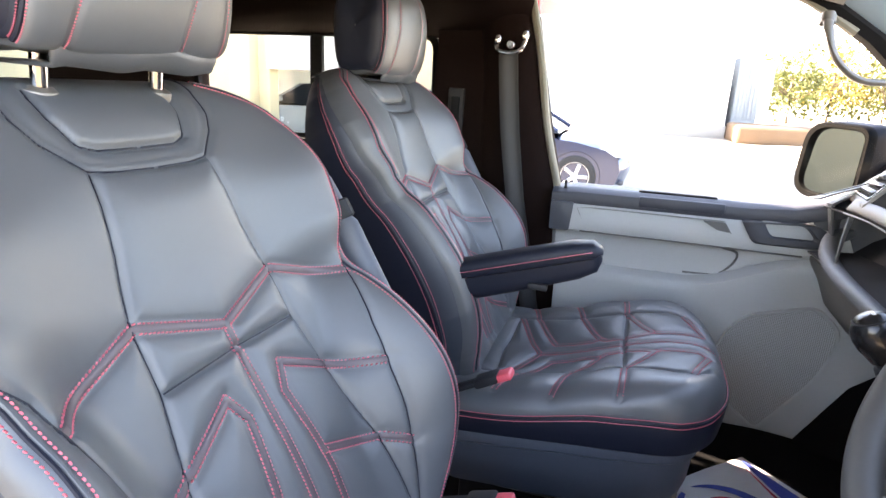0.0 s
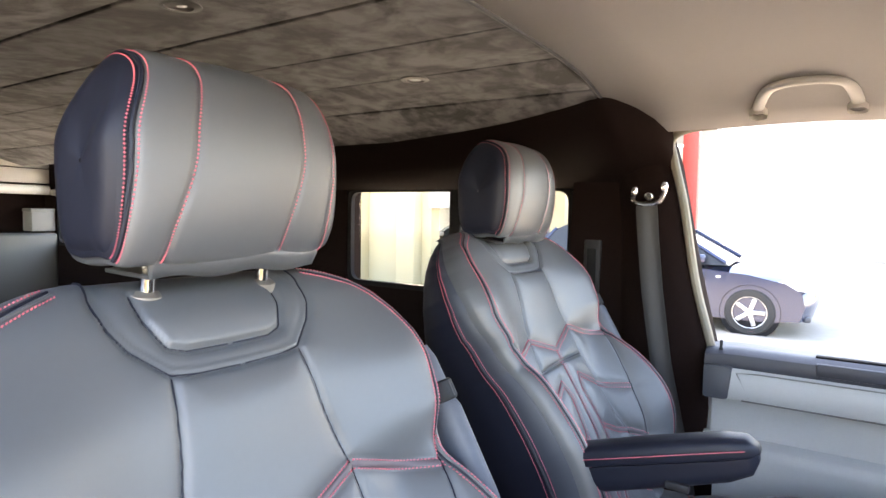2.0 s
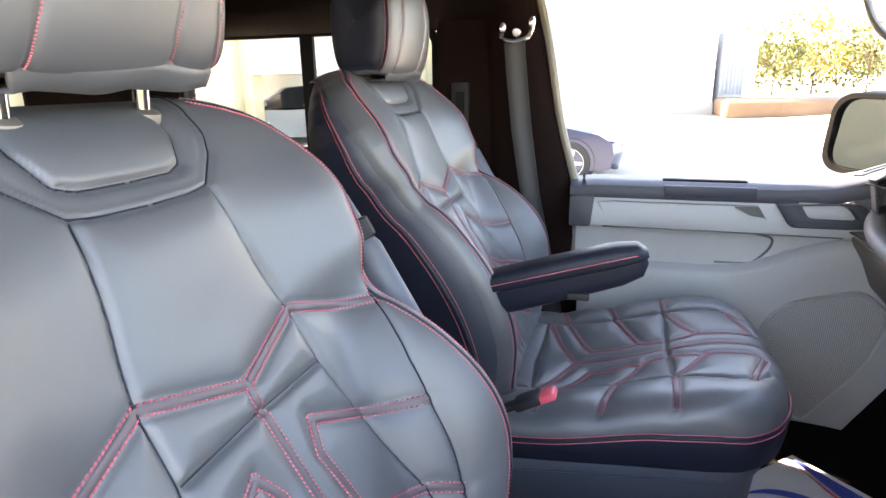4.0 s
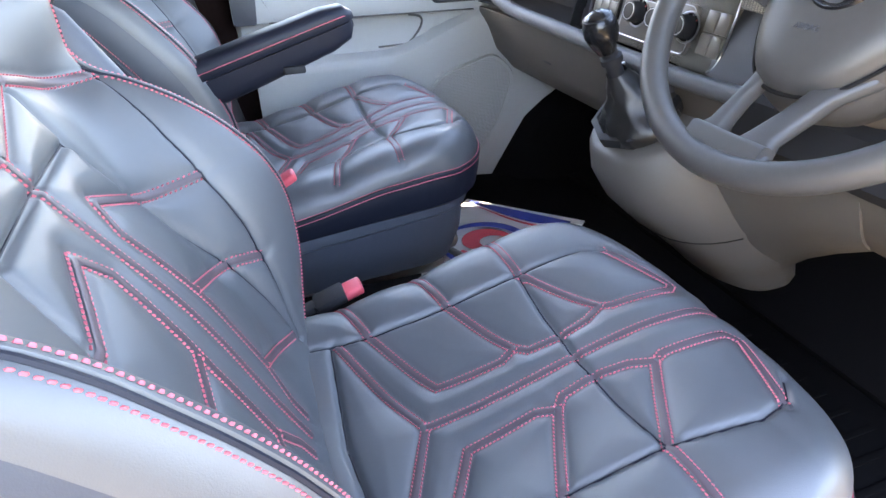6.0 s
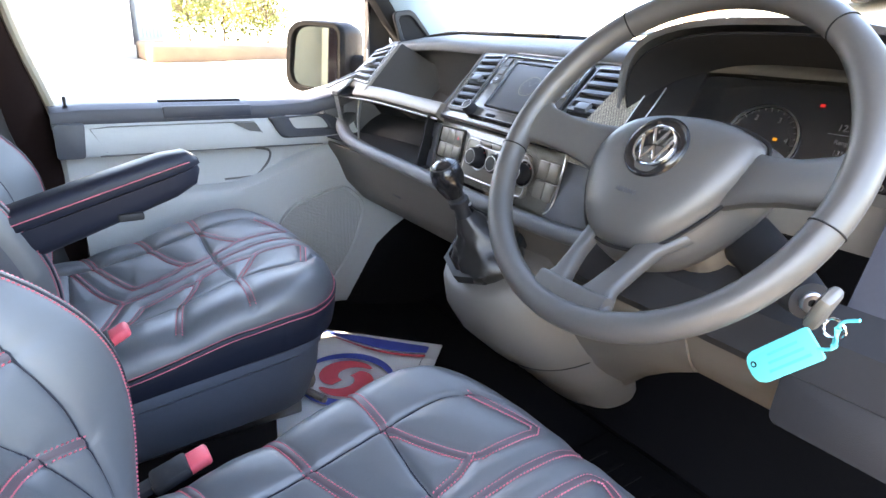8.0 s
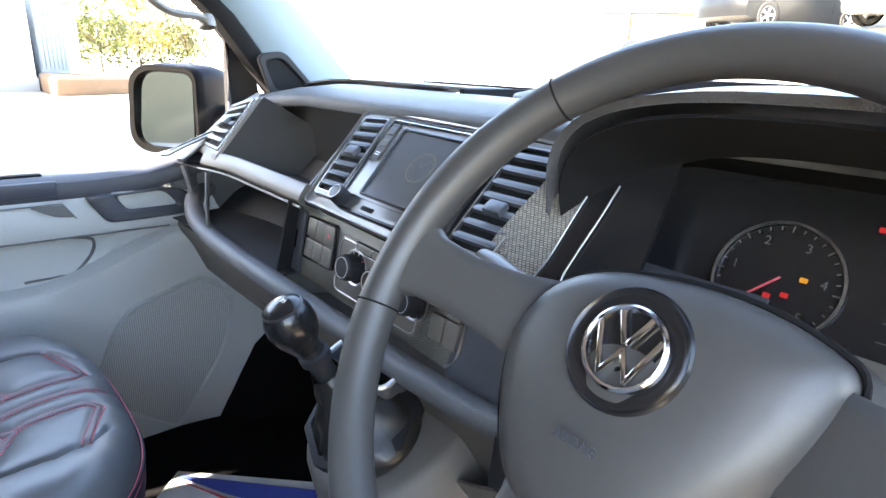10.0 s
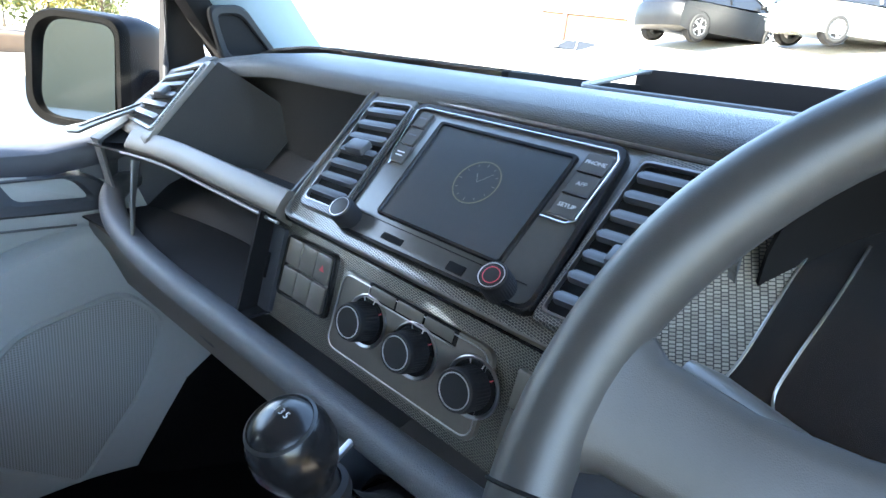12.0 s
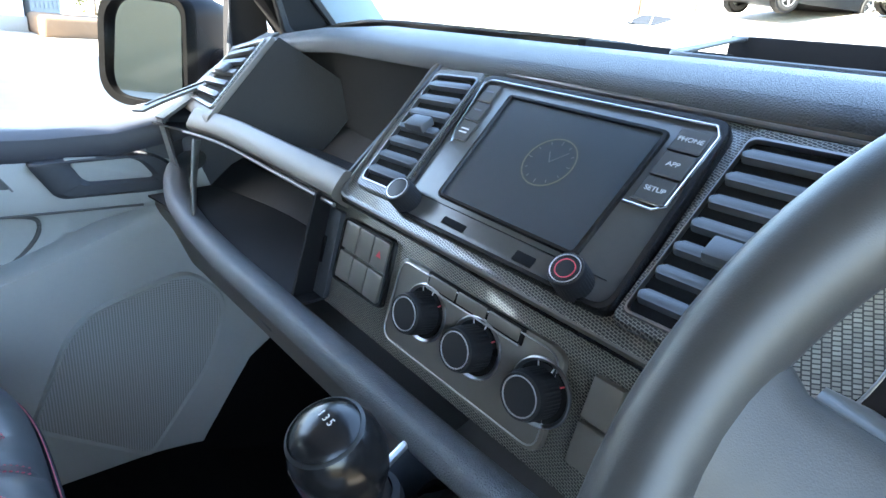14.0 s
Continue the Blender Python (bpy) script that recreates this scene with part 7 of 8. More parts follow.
rows = []
NR = 96
for k in range(NR):
    a = 2 * math.pi * k / NR
    fat = 1.0 + 0.14 * math.exp(-((math.degrees(a) - 28) / 14) ** 2) + 0.14 * math.exp(-((math.degrees(a) - 152) / 14) ** 2)
    row = []
    for j in range(18):
        b = 2 * math.pi * j / 18
        row.append(WM @ Vector(((R0 + 0.0158 * fat * math.cos(b)) * math.cos(a), (R0 + 0.0158 * fat * math.cos(b)) * math.sin(a), 0.0172 * math.sin(b))))
    rows.append(row)
rows.append(rows[0])
rim = part("rim", loft(rows, close_u=True), plastic_wheel, wheel, "grained dark grey rim", 180)
for deg in (52, 128, -10, 190):
    a = radians(deg)
    part("seam", tube([WM @ Vector(((R0 + 0.0161 * math.cos(b)) * math.cos(a), (R0 + 0.0161 * math.cos(b)) * math.sin(a), 0.0175 * math.sin(b))) for b in np.linspace(0, 6.283, 25)[:-1]], 0.0009, 6, closed=True), plastic_matt, rim)
# airbag cover, set back from the rim
HB = WM @ Matrix.Translation((-0.002, -0.002, -0.042))
cov = []
outl = smooth_line([Vector((x, y, 0)) for x, y in ((-0.090, -0.004), (-0.076, 0.036), (-0.038, 0.058), (0.026, 0.065), (0.078, 0.056), (0.100, 0.036), (0.082, -0.026), (0.040, -0.084), (-0.004, -0.099), (-0.046, -0.090), (-0.076, -0.050))], 6, closed=True)
for f, n in ((1.06, -0.035), (1.05, 0.0), (1.0, 0.014), (0.94, 0.021), (0.80, 0.027), (0.60, 0.031), (0.40, 0.033), (0.02, 0.034)):
    cov.append([HB @ Vector((p.x * f, p.y * f, n)) for p in outl])
part("airbag_cover", loft(cov, close_u=True), plastic_wheel, wheel, "grained airbag cover", 180)
part("cover_gap", tube([HB @ Vector((p.x * 1.058, p.y * 1.058, 0.004)) for p in outl], 0.0022, 6, closed=True), plastic_matt, wheel)
part("badge_well", lathe([(0.0, 0.0335), (0.031, 0.0335), (0.035, 0.0345), (0.0365, 0.036), (0.038, 0.0335)], HB @ Matrix.Translation((0, 0.012, 0)), 40), gloss_black, wheel, "dark round badge well")
badge = part("badge", lathe([(0.0222, 0.0345), (0.0228, 0.0380), (0.0243, 0.0388), (0.0258, 0.0378), (0.0264, 0.0345)], HB @ Matrix.Translation((0, 0.012, 0)), 44), chrome, wheel, "round chrome badge ring")
for x0, y0, x1, y1 in ((-0.0095, 0.0200, -0.0012, 0.0025), (0.0095, 0.0200, 0.0012, 0.0025), (-0.0195, 0.0100, -0.0085, -0.0185), (-0.0085, -0.0185, 0.0, -0.0015), (0.0, -0.0015, 0.0085, -0.0185), (0.0085, -0.0185, 0.0195, 0.0100)):
    ln = math.hypot(x1 - x0, y1 - y0)
    part("badge_bar", box((ln + 0.002, 0.0038, 0.003), (0, 0, 0), 0.001, m=HB @ Matrix.Translation(((x0 + x1) / 2, 0.012 + (y0 + y1) / 2, 0.0365)) @ pose(0, 0, 0, 0, 0, math.degrees(math.atan2(y1 - y0, x1 - x0)))), chrome, badge)


def spoke(pts, widths, n0, n1):
    """A flat spoke from the hub to the rim."""
    rows = []
    for i, ((x, y), w) in enumerate(zip(pts, widths)):
        t = i / (len(pts) - 1)
        a, b = Vector(pts[max(0, i - 1)]), Vector(pts[min(len(pts) - 1, i + 1)])
        d = (b - a).normalized()
        s = Vector((-d.y, d.x))
        nn = n0 + (n1 - n0) * t
        row = []
        for k in range(16):
            an = 2 * math.pi * k / 16
            ca, sa = math.cos(an), math.sin(an)
            q = Vector((x, y)) + s * (w / 2 * math.copysign(abs(ca) ** 0.5, ca))
            row.append(WM @ Vector((q.x, q.y, nn + 0.011 * math.copysign(abs(sa) ** 0.7, sa))))
        rows.append(row)
    return loft(rows, close_u=True, cap=True)


for sg in (-1, 1):
    part("spoke", spoke([(0.075 * sg, 0.006), (0.11 * sg, 0.007), (0.145 * sg, 0.008), (0.180 * sg, 0.010), (0.199 * sg, 0.012)], (0.074, 0.056, 0.048, 0.052, 0.076), -0.046, 0.0), plastic_wheel, wheel, "broad side spoke")
for pts, wd in (([(-0.046, -0.070), (-0.0445, -0.098), (-0.039, -0.130), (-0.031, -0.158), (-0.030, -0.192)], (0.040, 0.017, 0.016, 0.021, 0.050)), ([(0.040, -0.062), (0.034, -0.096), (0.030, -0.130), (0.027, -0.158), (0.028, -0.192)], (0.056, 0.029, 0.028, 0.032, 0.062))):
    part("lower_spoke", spoke(pts, wd, -0.056, -0.002), plastic_wheel, wheel, "slim lower spoke", 70)
part("spoke_bridge", spoke([(-0.046, -0.182), (0.0, -0.1815), (0.050, -0.182)], (0.030, 0.028, 0.030), -0.004, -0.004), plastic_wheel, wheel, "", 70)
bk = [[HB @ Vector((p.x * f, p.y * f, n)) for p in outl] for f, n in ((1.055, -0.004), (1.12, -0.022), (1.13, -0.045), (1.0, -0.075), (0.7, -0.10))]
part("hub_back", loft(bk, close_u=True), plastic_wheel, wheel)

# column, stalks, ignition
col = thing("steering_column", (1.36, -0.48, 0.62), "dark plastic steering column shroud", "steering column")
rows = []
for n, w, h, dz in ((-0.055, 0.05, 0.045, 0), (-0.08, 0.062, 0.058, -0.004), (-0.14, 0.066, 0.062, -0.008), (-0.24, 0.06, 0.06, -0.01)):
    rows.append([WM @ Vector((w * math.copysign(abs(math.cos(a)) ** 0.7, math.cos(a)), h * math.copysign(abs(math.sin(a)) ** 0.7, math.sin(a)) + dz * 2, n)) for a in np.linspace(0, 6.283, 29)[:-1]])
part("shroud", loft(rows, close_u=True, cap=True), plastic_black, col, "black plastic shroud")
for sg in (-1, 1):
    st = part("stalk", tube([WM @ Vector(p) for p in ((sg * 0.05, 0.015, -0.075), (sg * 0.11, 0.028, -0.072), (sg * 0.17, 0.040, -0.065), (sg * 0.185, 0.043, -0.063))], [0.008, 0.010, 0.013, 0.009], 14, flat=0.6), plastic_black, col, "black control stalk with pale symbols")
    for k in range(3):
        part("symbol_bar", box((0.008, 0.0016, 0.0003), (sg * (0.120 + 0.016 * k), 0.031 + 0.003 * k, -0.0615), 0, m=WM), white_ink, st)
part("lock_housing", tube([(1.37, -0.53, 0.60), (1.31, -0.61, 0.590), (1.272, -0.655, 0.588)], [0.034, 0.028, 0.020], 18), knee_trim, col)
part("lock_ring", lathe([(0.004, 0.001), (0.009, 0.002), (0.011, 0.0), (0.011, -0.01)], basis((1.270, -0.658, 0.588), (0.75, -0.65, 0), (0, 0, 1)), 24), satin, col, "bright ignition lock ring")

keyt = thing("key_tag", (1.235, -0.69, 0.56), "turquoise plastic key tag hanging from the ignition key", "key tag")
part("key_head", box((0.030, 0.014, 0.045), (0, 0, 0), 0.006, m=Matrix.Translation((1.250, -0.676, 0.594)) @ pose(0, 0, 0, 20, -20, 0)), plastic_black, keyt, "black key head")
part("ring", tube([Vector((1.224, -0.699, 0.590)) + Vector((0.002 * math.sin(2 * a), 0.009 * math.cos(a), 0.009 * math.sin(a))) for a in np.linspace(0, 6.283, 25)[:-1]], 0.0014, 8, closed=True), chrome, keyt, "steel split ring")
TG = basis((1.214, -0.687, 0.570), (0.0, 0.66, -0.75), (-0.12, -0.75, -0.66))
tagp = rounded([(-0.008, -0.016), (0.058, -0.016), (0.066, -0.009), (0.066, 0.009), (0.058, 0.016), (-0.008, 0.016)], 0.004, 3)
part("plate", prism(tagp, 0.0028, TG, 0.0008, 2), cyan_tag, keyt, "turquoise plastic plate")
part("eyelet", lathe([(0.0016, 0.0032), (0.0030, 0.0034), (0.0032, 0.0026)], TG @ Matrix.Translation((0.059, -0.004, 0)), 14), plastic_matt, keyt)
for k in range(3):
    part("writing_bar", box((0.046 - 0.006 * k, 0.0028, 0.0003), (0.024, 0.008 - 0.0075 * k, 0.0030), 0, m=TG), bar_ink, keyt)
part("strap", tube(smooth_line([TG @ Vector(p) for p in ((-0.006, 0.006, 0.0015), (-0.018, 0.010, 0.002), (-0.026, 0.004, 0.004), (-0.038, -0.006, 0.005), (-0.052, -0.002, 0.004))], 5), 0.0032, 8, flat=0.5), cyan_tag, keyt, "turquoise looped strap")

# paper mat on the passenger's floor
lettering("embossed_word", "AIRBAG", 0.0085, basis((1.2176, -0.4555, 0.6609), (0, -1, 0), (0.447, 0, 0.894)), plastic_dark, wheel, 0.0006, "small embossed lettering")
pm = thing("paper_floor_mat", (1.30, 0.32, 0.0), "white paper floor mat printed with a blue and red swirl", "paper mat")
PX, PY = Vector((0.247, -0.247, 0)).normalized(), Vector((0.247, 0.247, 0)).normalized()
PM = basis((1.252, 0.542, 0.010), PX, PY)
PM.translation = Vector((1.252, 0.542, 0.008))
bm = bmesh.new()
vsx = np.linspace(0, 0.352, 15)
vsy = np.linspace(0, -0.50, 19)
G = [[bm.verts.new(PM @ Vector((x, y, 0.003 + 0.004 * math.sin(x * 17 + y * 9) * math.sin(y * 13)))) for x in vsx] for y in vsy]
for a, b in zip(G, G[1:]):
    for k in range(len(vsx) - 1):
        bm.faces.new((a[k], a[k + 1], b[k + 1], b[k]))
bmesh.ops.solidify(bm, geom=list(bm.faces), thickness=0.0008)
part("sheet", bm, paper, pm, "slightly buckled white paper")


def print_shape(name, poly, mat, z=0.0095):
    return part(name, prism(poly, 0.0006, PM, z0=z - 0.0), mat, pm)


def band(top, bot, n=24):
    xs = np.linspace(0.0, 1.0, n)
    return [(a[0], a[1]) for a in [top(t) for t in xs]] + [(b[0], b[1]) for b in [bot(t) for t in xs[::-1]]]


print_shape("blue_band", band(lambda t: (0.02 + 0.30 * t, -0.020 - 0.012 * t), lambda t: (0.02 + 0.30 * t, -0.030 - 0.055 * math.sin(t * 2.4) ** 1.3 * 0.7 - 0.012 * t)), ink_blue)
print_shape("red_band", band(lambda t: (0.03 + 0.29 * t, -0.040 - 0.055 * math.sin(t * 2.4) ** 1.3 * 0.7 - 0.012 * t), lambda t: (0.03 + 0.29 * t, -0.042 - 0.012 * t - 0.055 * math.sin(t * 2.4) ** 1.3 * 0.7 - 0.012 * t)), ink_red)
SC = (0.155, -0.235)


def swirl(r0, r1, a0, a1, taper, n=30):
    out, inn = [], []
    for t in np.linspace(0, 1, n):
        a = radians(a0 + (a1 - a0) * t)
        w = (r1 - r0) * (math.sin(math.pi * (0.08 + 0.92 * t)) ** taper)
        out.append((SC[0] + r1 * math.cos(a) * 1.0, SC[1] + r1 * math.sin(a)))
        inn.append((SC[0] + (r1 - w) * math.cos(a), SC[1] + (r1 - w) * math.sin(a)))
    return out + inn[::-1]


def comma(a0, r0, r1, turn, w0, w1, n=34):
    """A tapering spiral band from near the centre outwards."""
    out, inn = [], []
    for t in np.linspace(0, 1, n):
        a = radians(a0 + turn * t)
        r = r0 + (r1 - r0) * t ** 0.8
        w = (w0 + (w1 - w0) * t) * math.sin(math.pi * min(0.98, 0.12 + 0.86 * t)) ** 0.6
        out.append((SC[0] + (r + w) * math.cos(a), SC[1] + (r + w) * math.sin(a)))
        inn.append((SC[0] + (r - w) * math.cos(a), SC[1] + (r - w) * math.sin(a)))
    return out + inn[::-1]


for k in (0, 180):
    print_shape("swirl_arc", swirl(0.092, 0.118, 15 + k, 178 + k, 0.7), ink_blue)
    print_shape("swirl_comma", comma(60 + k, 0.028, 0.072, -190, 0.028, 0.020), ink_red)
part("fold_line", box((0.0015, 0.40, 0.0004), (0.315, -0.25, 0.0095), 0, m=PM), plastic_dark, pm)

# ---- the yard ----
GZ = -0.61


def ground_z(x, y):
    return GZ + 0.075 * max(0.0, min(x, 60.0) - 5.0) * min(1.0, max(0.0, (34.0 - y) / 16.0)) + 0.16 * max(0.0, min(x, 24.0) - 9.0) * min(1.0, max(0.0, (13.0 - y) / 3.0)) * min(1.0, max(0.0, (y + 20.0) / 10.0))


gx = [-400, -120, -40, -12, -4, 0, 3, 5, 8, 12, 16, 20, 25, 30, 40, 60, 120, 400]
gy = [-400, -120, -40, -15, -6, -2, 0, 2, 4, 6, 9, 12, 16, 20, 26, 40, 80, 160, 400]
ground = part("ground", loft([[Vector((x, y, ground_z(x, y))) for y in gy] for x in gx]), asphalt, smooth=180)
tagged(ground, "sunlit grey asphalt yard with pale worn patches", "ground", kind="structure")


# cream workshop beside the yard, with shutters and piers
shop = thing("workshop_building", (-14, 9, GZ), "cream workshop with grey roller shutters and square piers", "building")
holes = [(-5.75, -3.2, GZ, 1.05), (-11.0, -8.0, GZ, 2.4)]
part("wall", wall_with_holes(-30.0, -1.9, GZ, 3.4, holes, 9.0, 9.3), cream_wall, shop, "cream rendered wall", smooth=0)
for px in (-6.2, -2.6, -7.6, -11.6, -15.0):
    part("pier", box((0.45, 0.30, 4.0), (px, 8.86, GZ + 2.0), 0.02), cream_wall, shop)
for k in range(12):
    part("shutter_slat", box((2.6, 0.05, 0.10), (-4.45, 8.93, 1.10 + k * 0.085), 0.02), shutter_grey, shop)
part("shutter_box", box((2.9, 0.5, 0.5), (-4.45, 8.75, 2.3), 0.03), shutter_grey, shop)
part("gutter", box((28.2, 0.15, 0.15), (-16.0, 8.9, 3.42), 0.03), shutter_grey, shop)
part("roof", box((28.4, 12, 0.15), (-16.0, 15.0, 3.55), 0.02), grey_steel, shop)
part("inner_floor", box((28, 11.5, 0.04), (-16, 15.1, GZ + 0.03), 0), concrete, shop)
part("back_wall", box((28, 0.2, 4.0), (-16.0, 21, GZ + 2.0), 0.02), white_wall, shop, "white inner back wall")
wing = thing("workshop_wing", (-16, 4, GZ), "cream workshop wing with a dark open bay behind the van", "building")
# wing walls take the darkened cream, so their shade is in the colour
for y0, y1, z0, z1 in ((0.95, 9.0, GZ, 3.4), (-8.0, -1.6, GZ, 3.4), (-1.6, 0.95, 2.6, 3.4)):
    part("wall", box((0.3, y1 - y0, z1 - z0), (-16.15, (y0 + y1) / 2, (z0 + z1) / 2), 0.01), wing_render_shade, wing, "cream rendered wall")
part("pier", box((0.35, 0.46, 4.0), (-15.85, 1.18, GZ + 2.0), 0.02), cream_pier_paint, wing, "lighter cream pier")
part("pier", box((0.35, 0.28, 4.0), (-15.85, -1.74, GZ + 2.0), 0.02), cream_pier_paint, wing)
# bay lining painted near-black to stand for the shade inside
part("bay_back", box((0.1, 2.6, 3.4), (-19.0, -0.32, GZ + 1.7), 0), tyre_rubber_bay_shade, wing, "back of the bay, near-black in place of shade")
part("bay_side", box((2.8, 0.1, 3.4), (-17.6, -1.65, GZ + 1.7), 0), tyre_rubber_bay_shade, wing)
part("bay_side", box((2.8, 0.1, 3.4), (-17.6, 1.0, GZ + 1.7), 0), tyre_rubber_bay_shade, wing)
part("bay_roof", box((3.0, 2.6, 0.1), (-17.6, -0.32, 2.75), 0), tyre_rubber_bay_shade, wing)
post = thing("red_post", (-1.45, 12, GZ), "red painted steel door post of the workshop", "post")
part("post", box((0.30, 0.30, 5.0), (-1.42, 12.0, GZ + 2.5), 0.02), red_steel, post)
# unseen low dark wall, added to hold back bounce from the sunlit ground
bounce_block = part("bounce_block_wall", box((26.0, 0.25, 1.35), (-1.0, -2.5, GZ + 0.675), 0.02), wing_render_shade, smooth=0)
tagged(bounce_block, "low plain dark wall, unseen, added to block light from the ground", "wall", kind="structure")
# white hall further on
hall = thing("white_hall", (2.0, 26, GZ), "sunlit white clad industrial hall", "building")
part("wall", box((6.8, 14, 8.0), (0.95, 33.0, GZ + 4.0), 0.05), white_wall, hall)
for k in range(14):
    part("cladding_rib", box((0.06, 0.05, 8.0), (-2.2 + k * 0.5, 25.97, GZ + 4.0), 0.01), white_wall, hall)
part("plinth", box((6.9, 0.1, 0.5), (0.95, 25.97, GZ + 0.25), 0.01), concrete, hall)
# grey containers and the kerb by them
cont = thing("storage_container", (5.2, 27, GZ), "grey corrugated steel storage container", "container")
part("body", box((0.95, 6, 3.3), (5.15, 30.0, GZ + 1.64), 0.03), grey_steel, cont)
for k in range(7):
    part("corrugation", box((0.07, 0.06, 2.5), (4.75 + k * 0.135, 26.98, GZ + 2.05), 0.015), grey_steel, cont)
part("door_panel", box((0.42, 0.08, 2.3), (5.85, 27.2, GZ + 2.0), 0.02), white_wall, cont)
kerb = thing("earth_bank", (7, 24, GZ), "brown earth verge with a stone edge", "verge")
part("bank", box((5.5, 3.2, 0.75), (7.2, 25.0, GZ + 0.30), 0.18, 3), brown_earth, kerb)


def tree(x, y, h, r, mat, seed):
    rng = random.Random(seed)
    t = thing("tree", (x, y, GZ), "autumn tree with yellow-green leaves", "tree", "trees beyond the yard")
    limbs = [tube([(x, y, GZ - 0.1), (x + 0.05 * h * 0.1, y, GZ + h * 0.35), (x, y, GZ + h * 0.7)], [0.05 * h * 0.5, 0.03 * h * 0.6, 0.012 * h], 8)]
    for k in range(7):
        a, z = rng.uniform(0, 6.28), GZ + h * rng.uniform(0.3, 0.55)
        limbs.append(tube([(x, y, z), (x + math.cos(a) * r * 0.4, y + math.sin(a) * r * 0.4, z + h * 0.12), (x + math.cos(a) * r * 0.8, y + math.sin(a) * r * 0.8, z + h * 0.28)], [0.012 * h, 0.008 * h, 0.003 * h], 6))
    part("trunk", join(*limbs), bark, t)
    verts, faces = [], []
    clumps = [(rng.gauss(0, 0.45) * r, rng.gauss(0, 0.45) * r, GZ + h * rng.uniform(0.35, 1.0), rng.uniform(0.25, 0.5) * r) for _ in range(26)]
    for cx, cy, cz, cr in clumps:
        for _ in range(60):
            px, py, pz = x + cx + rng.gauss(0, 0.5) * cr, y + cy + rng.gauss(0, 0.5) * cr, cz + rng.gauss(0, 0.45) * cr
            s = rng.uniform(0.08, 0.20)
            u = Vector((rng.gauss(0, 1), rng.gauss(0, 1), rng.gauss(0, 1))).normalized() * s
            w = u.cross(Vector((rng.gauss(0, 1), rng.gauss(0, 1), rng.gauss(0, 1)))).normalized() * s * 0.6
            b = len(verts)
            c = Vector((px, py, pz))
            verts += [tuple(c - u), tuple(c + w), tuple(c + u), tuple(c - w)]
            faces.append((b, b + 1, b + 2, b + 3))
    me = bpy.data.meshes.new("crown")
    me.from_pydata(verts, [], faces)
    ob = link_mesh("crown", me, mat, t, smooth=0)
    return t


for k, (x, y, h, r, mat) in enumerate(((12, 52, 5.2, 2.6, leaves), (15.5, 55, 5.8, 2.8, leaves_gold), (19, 54, 5.4, 2.7, leaves), (9.5, 56, 5.0, 2.4, leaves_gold))):
    tree(x, y, h, r, mat, 10 + k)
unit = thing("white_unit", (33, 54, GZ), "large white clad unit beyond the yard", "building")
part("wall", box((24, 10, 12.0), (33.0, 56.0, GZ + 6.0), 0.05), white_wall, unit)
part("fascia", box((24.2, 0.3, 0.5), (33.0, 50.95, GZ + 11.8), 0.03), grey_steel, unit)
hedge = thing("hedge", (24, 58, GZ), "dark green hedge at the yard's far edge", "hedge")
verts, faces = [], []
rng = random.Random(5)
for _ in range(3500):
    c = Vector((rng.uniform(8, 22), rng.uniform(57.5, 60), GZ + 4.2 * rng.random() ** 0.6))
    s = rng.uniform(0.10, 0.26)
    u = Vector((rng.gauss(0, 1), rng.gauss(0, 1), rng.gauss(0, 1))).normalized() * s
    w = u.cross(Vector((rng.gauss(0, 1), rng.gauss(0, 1), rng.gauss(0, 1)))).normalized() * s * 0.6
    b = len(verts)
    verts += [tuple(c - u), tuple(c + w), tuple(c + u), tuple(c - w)]
    faces.append((b, b + 1, b + 2, b + 3))
me = bpy.data.meshes.new("foliage")
me.from_pydata(verts, [], faces)
link_mesh("foliage", me, leaves, hedge, smooth=0)


def car_body(L, H):
    """Side outline of a hatchback's lower body, nose towards +x."""
    lower = [(-0.50, 0.32), (-0.495, 0.55), (-0.47, 0.63), (-0.30, 0.655), (0.0, 0.64), (0.18, 0.635), (0.33, 0.60), (0.44, 0.53), (0.49, 0.44), (0.50, 0.30), (0.485, 0.16), (0.40, 0.13), (-0.42, 0.13), (-0.49, 0.18)]
    return [(x * L, z * H) for x, z in lower]


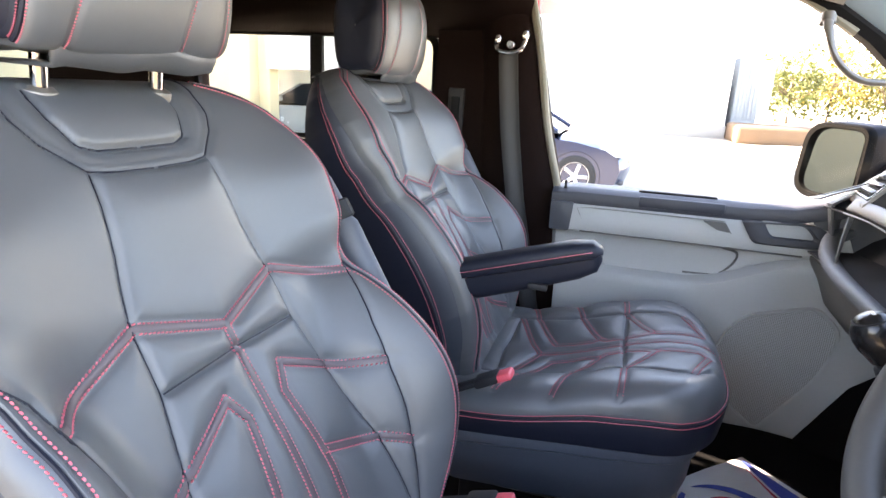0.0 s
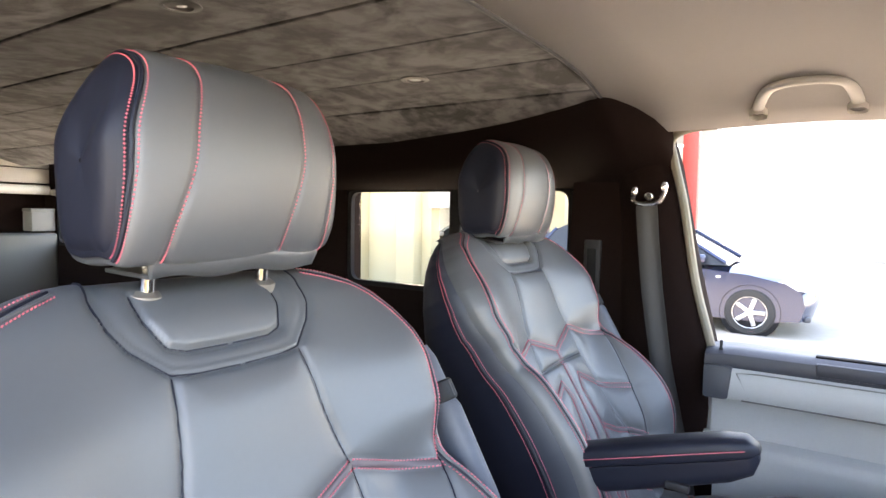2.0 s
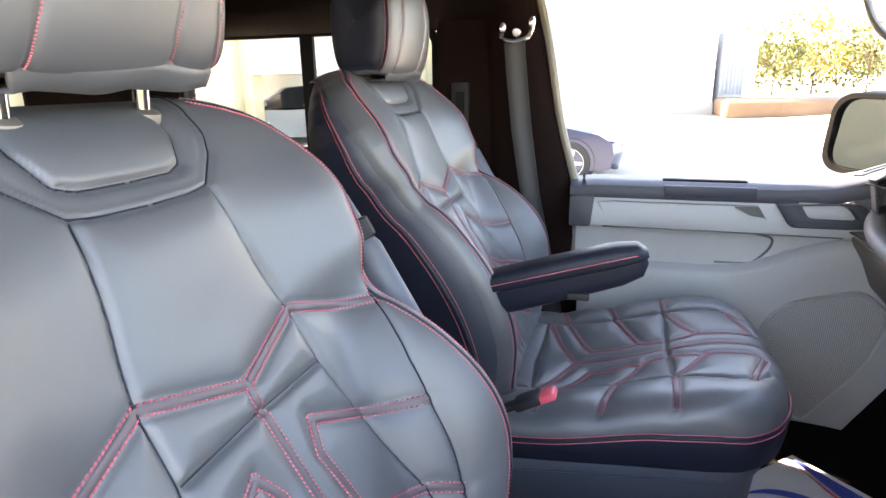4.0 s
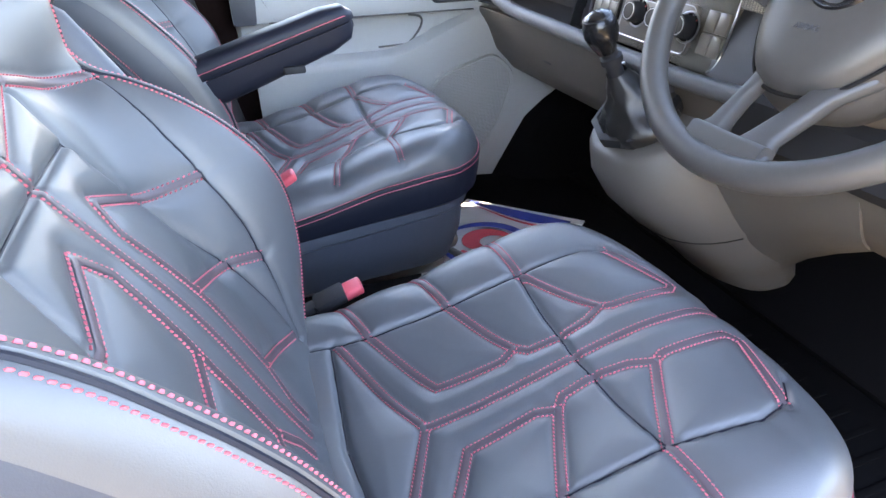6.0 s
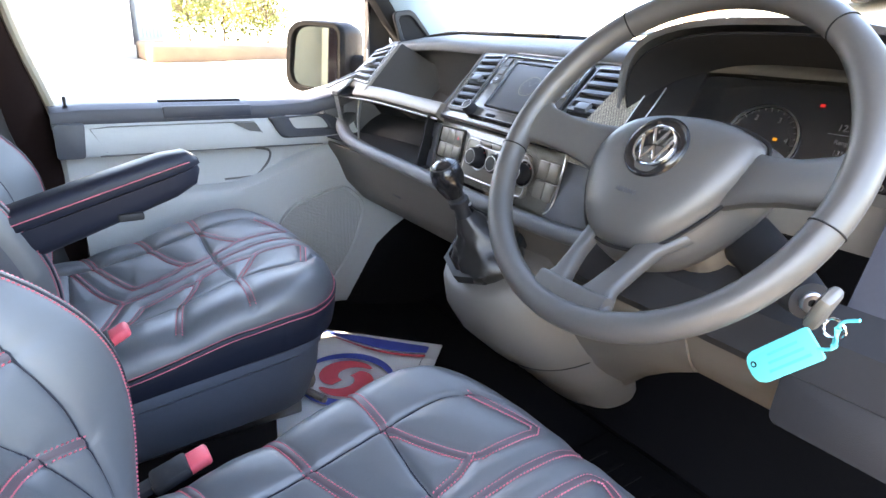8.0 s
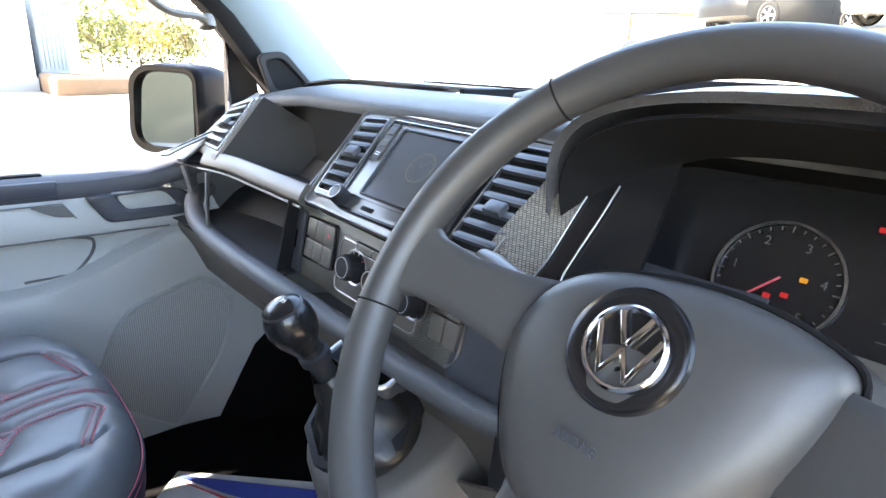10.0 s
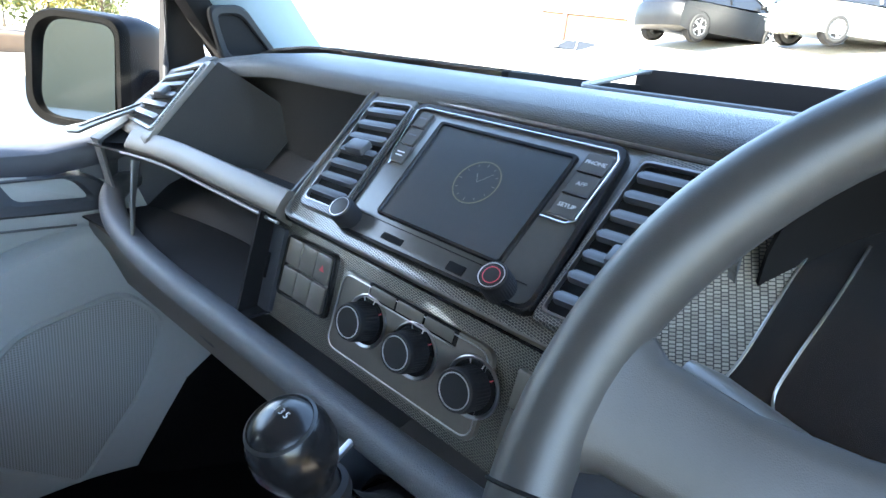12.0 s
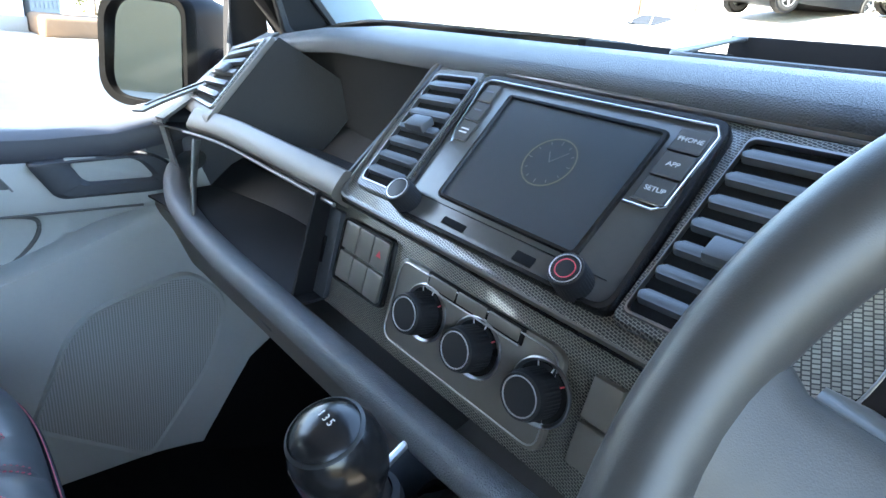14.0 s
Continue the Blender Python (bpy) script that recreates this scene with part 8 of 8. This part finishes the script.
def parked_car(x, y, z, yaw, L, W, H, paint, label):
    c = thing("parked_car", (x, y, z), label, "car", "parked cars")
    M = Matrix.Translation((x, y, z)) @ pose(0, 0, 0, 0, 0, yaw)
    out = car_body(L, H)
    rows = []
    for t in np.linspace(-1, 1, 15):
        k = 1 - 0.10 * abs(t) ** 4
        rows.append([M @ Vector((px * (1 - 0.07 * abs(t) ** 3), W / 2 * t * 1.0, 0.13 * H + (pz - 0.13 * H) * k)) for px, pz in out])
    body = part("body", loft(rows, close_u=True, cap=True), paint, c, smooth=50)
    cabin = [(-0.46, 0.63), (-0.40, 0.86), (-0.32, 0.97), (-0.10, 1.0), (0.06, 0.97), (0.25, 0.64)]
    rows = []
    for t in np.linspace(-1, 1, 11):
        rows.append([M @ Vector((px * L, W / 2 * t * (0.97 - 0.22 * max(0, (pz - 0.63) / 0.37)), pz * H - 0.015 * H * t * t)) for px, pz in cabin])
    part("glasshouse", loft(rows, cap=True), dark_glass, c, "dark side glass", smooth=30)
    rows = [[M @ Vector((px * L, W / 2 * t * 0.76, pz * H + 0.012 - 0.02 * t * t)) for px, pz in ((-0.40, 0.87), (-0.32, 0.975), (-0.10, 1.005), (0.06, 0.972), (0.09, 0.94))] for t in np.linspace(-1, 1, 9)]
    part("roof", loft(rows, thick=0.02), paint, c)
    for sg in (-1, 1):
        for a, b in (((-0.43, 0.66), (-0.36, 0.93)), ((-0.08, 0.65), (-0.10, 0.985)), ((0.24, 0.65), (0.06, 0.96))):
            part("pillar", tube([M @ Vector((a[0] * L, sg * W / 2 * 0.965, a[1] * H)), M @ Vector((b[0] * L, sg * W / 2 * 0.765, b[1] * H))], 0.03, 6), paint, c)
        for wx in (-0.31, 0.315):
            wm = M @ basis((wx * L, sg * (W / 2 - 0.09), 0.305), (1, 0, 0), (0, 0, 1) if sg < 0 else (0, 0, -1))
            part("wheel_arch", lathe([(0, 0.088), (0.365, 0.088), (0.372, 0.098), (0.372, -0.1)], wm, 32), plastic_matt, c)
            wheel = part("tyre", lathe([(0.20, 0.10), (0.225, 0.118), (0.29, 0.115), (0.312, 0.09), (0.312, -0.08), (0.20, -0.08)], wm, 36), tyre_rubber_bay_shade, c)
            part("rim", lathe([(0.205, 0.108), (0.222, 0.112), (0.222, 0.098), (0.20, 0.07), (0.0, 0.06)], wm, 32), alloy, wheel, "silver alloy rim")
            for k in range(5):
                a = 2 * math.pi * k / 5
                part("spoke", box((0.17, 0.055, 0.02), (0.105, 0, 0.098), 0.01, m=wm @ pose(0, 0, 0, 0, 0, math.degrees(a))), alloy, wheel)
            part("hub_cap", lathe([(0, 0.115), (0.03, 0.113), (0.04, 0.10)], wm, 16), alloy, wheel)
        part("headlamp", loft([[M @ Vector((px * L, sg * W / 2 * f, pz * H)) for px, pz in ((0.375, 0.50), (0.44, 0.53), (0.485, 0.475), (0.47, 0.43), (0.40, 0.44))] for f in (0.70, 0.985)], close_u=True, cap=True), lens_glass, c, "clear headlamp")
        part("sill_line", tube([M @ Vector((-0.45 * L, sg * W / 2 * 1.0, 0.50 * H)), M @ Vector((0.40 * L, sg * W / 2 * 0.99, 0.47 * H))], 0.008, 6), paint, c)
        part("side_mirror", box((0.12, 0.16, 0.11), (0, 0, 0), 0.03, m=M @ Matrix.Translation((0.17 * L, sg * (W / 2 + 0.06), 0.69 * H))), paint, c)
        part("door_gap", tube([M @ Vector((0.17 * L, sg * W / 2 * 1.0, 0.24 * H)), M @ Vector((0.185 * L, sg * W / 2 * 1.0, 0.60 * H))], 0.006, 6), plastic_matt, c)
        part("indicator", box((0.06, 0.01, 0.03), (0, 0, 0), 0.004, m=M @ Matrix.Translation((0.22 * L, sg * W / 2 * 1.0, 0.52 * H))), lens_glass, c)
    part("bumper_lip", box((0.10, W * 0.86, 0.08), (0, 0, 0), 0.03, m=M @ Matrix.Translation((0.47 * L, 0, 0.17 * H))), plastic_dark, c)
    part("grille", box((0.05, W * 0.45, 0.12), (0, 0, 0), 0.02, m=M @ Matrix.Translation((0.485 * L, 0, 0.32 * H))), plastic_matt, c)
    part("fog_lamp", box((0.06, 0.18, 0.06), (0, 0, 0), 0.02, m=M @ Matrix.Translation((0.465 * L, -W * 0.36, 0.23 * H))), lens_glass, c)
    return c


parked_car(-1.22, 8.9, GZ, 0, 4.25, 1.80, 1.46, blue_paint, "dark blue hatchback parked across the sunlit yard")
parked_car(-7.1, 13.5, GZ, 180, 4.3, 1.80, 1.46, silver_paint, "silver car standing inside the workshop")
parked_car(19.0, 6.4, ground_z(19.0, 6.4), -24, 4.3, 1.80, 1.5, dark_paint, "dark car parked at the far side of the yard")
parked_car(19.8, 3.0, ground_z(19.8, 3.0), -40, 4.3, 1.80, 1.5, silver_paint, "pale silver car parked at the far side of the yard")
parked_car(34.0, 20.2, ground_z(34.0, 20.2), 120, 4.3, 1.80, 1.45, silver_paint, "silver car parked ahead in the sunlit yard")
far = thing("brick_workshop", (39, 22.6, 0), "distant brown workshop front with red frame and pale window", "building")
FBM = basis((39.0, 22.6, 0.6), (0.52, -0.854, 0), (0, 0, 1))
part("wall", box((5.8, 4.2, 0.3), (0, 2.1, 0), 0.03, m=FBM), brown_earth, far, "brown wall")
part("window", box((2.2, 1.3, 0.1), (1.2, 3.0, 0.18), 0.02, m=FBM), concrete, far, "pale window")
part("frame", box((0.3, 4.2, 0.1), (-1.3, 2.1, 0.2), 0.02, m=FBM), red_steel, far, "red steel post")
part("base_band", box((2.2, 0.5, 0.1), (-1.6, 1.5, 0.21), 0.02, m=FBM), red_steel, far, "red band")
part("fascia", box((6.0, 0.25, 0.5), (0, 4.2, 0.05), 0.02, m=FBM), grey_steel, far)
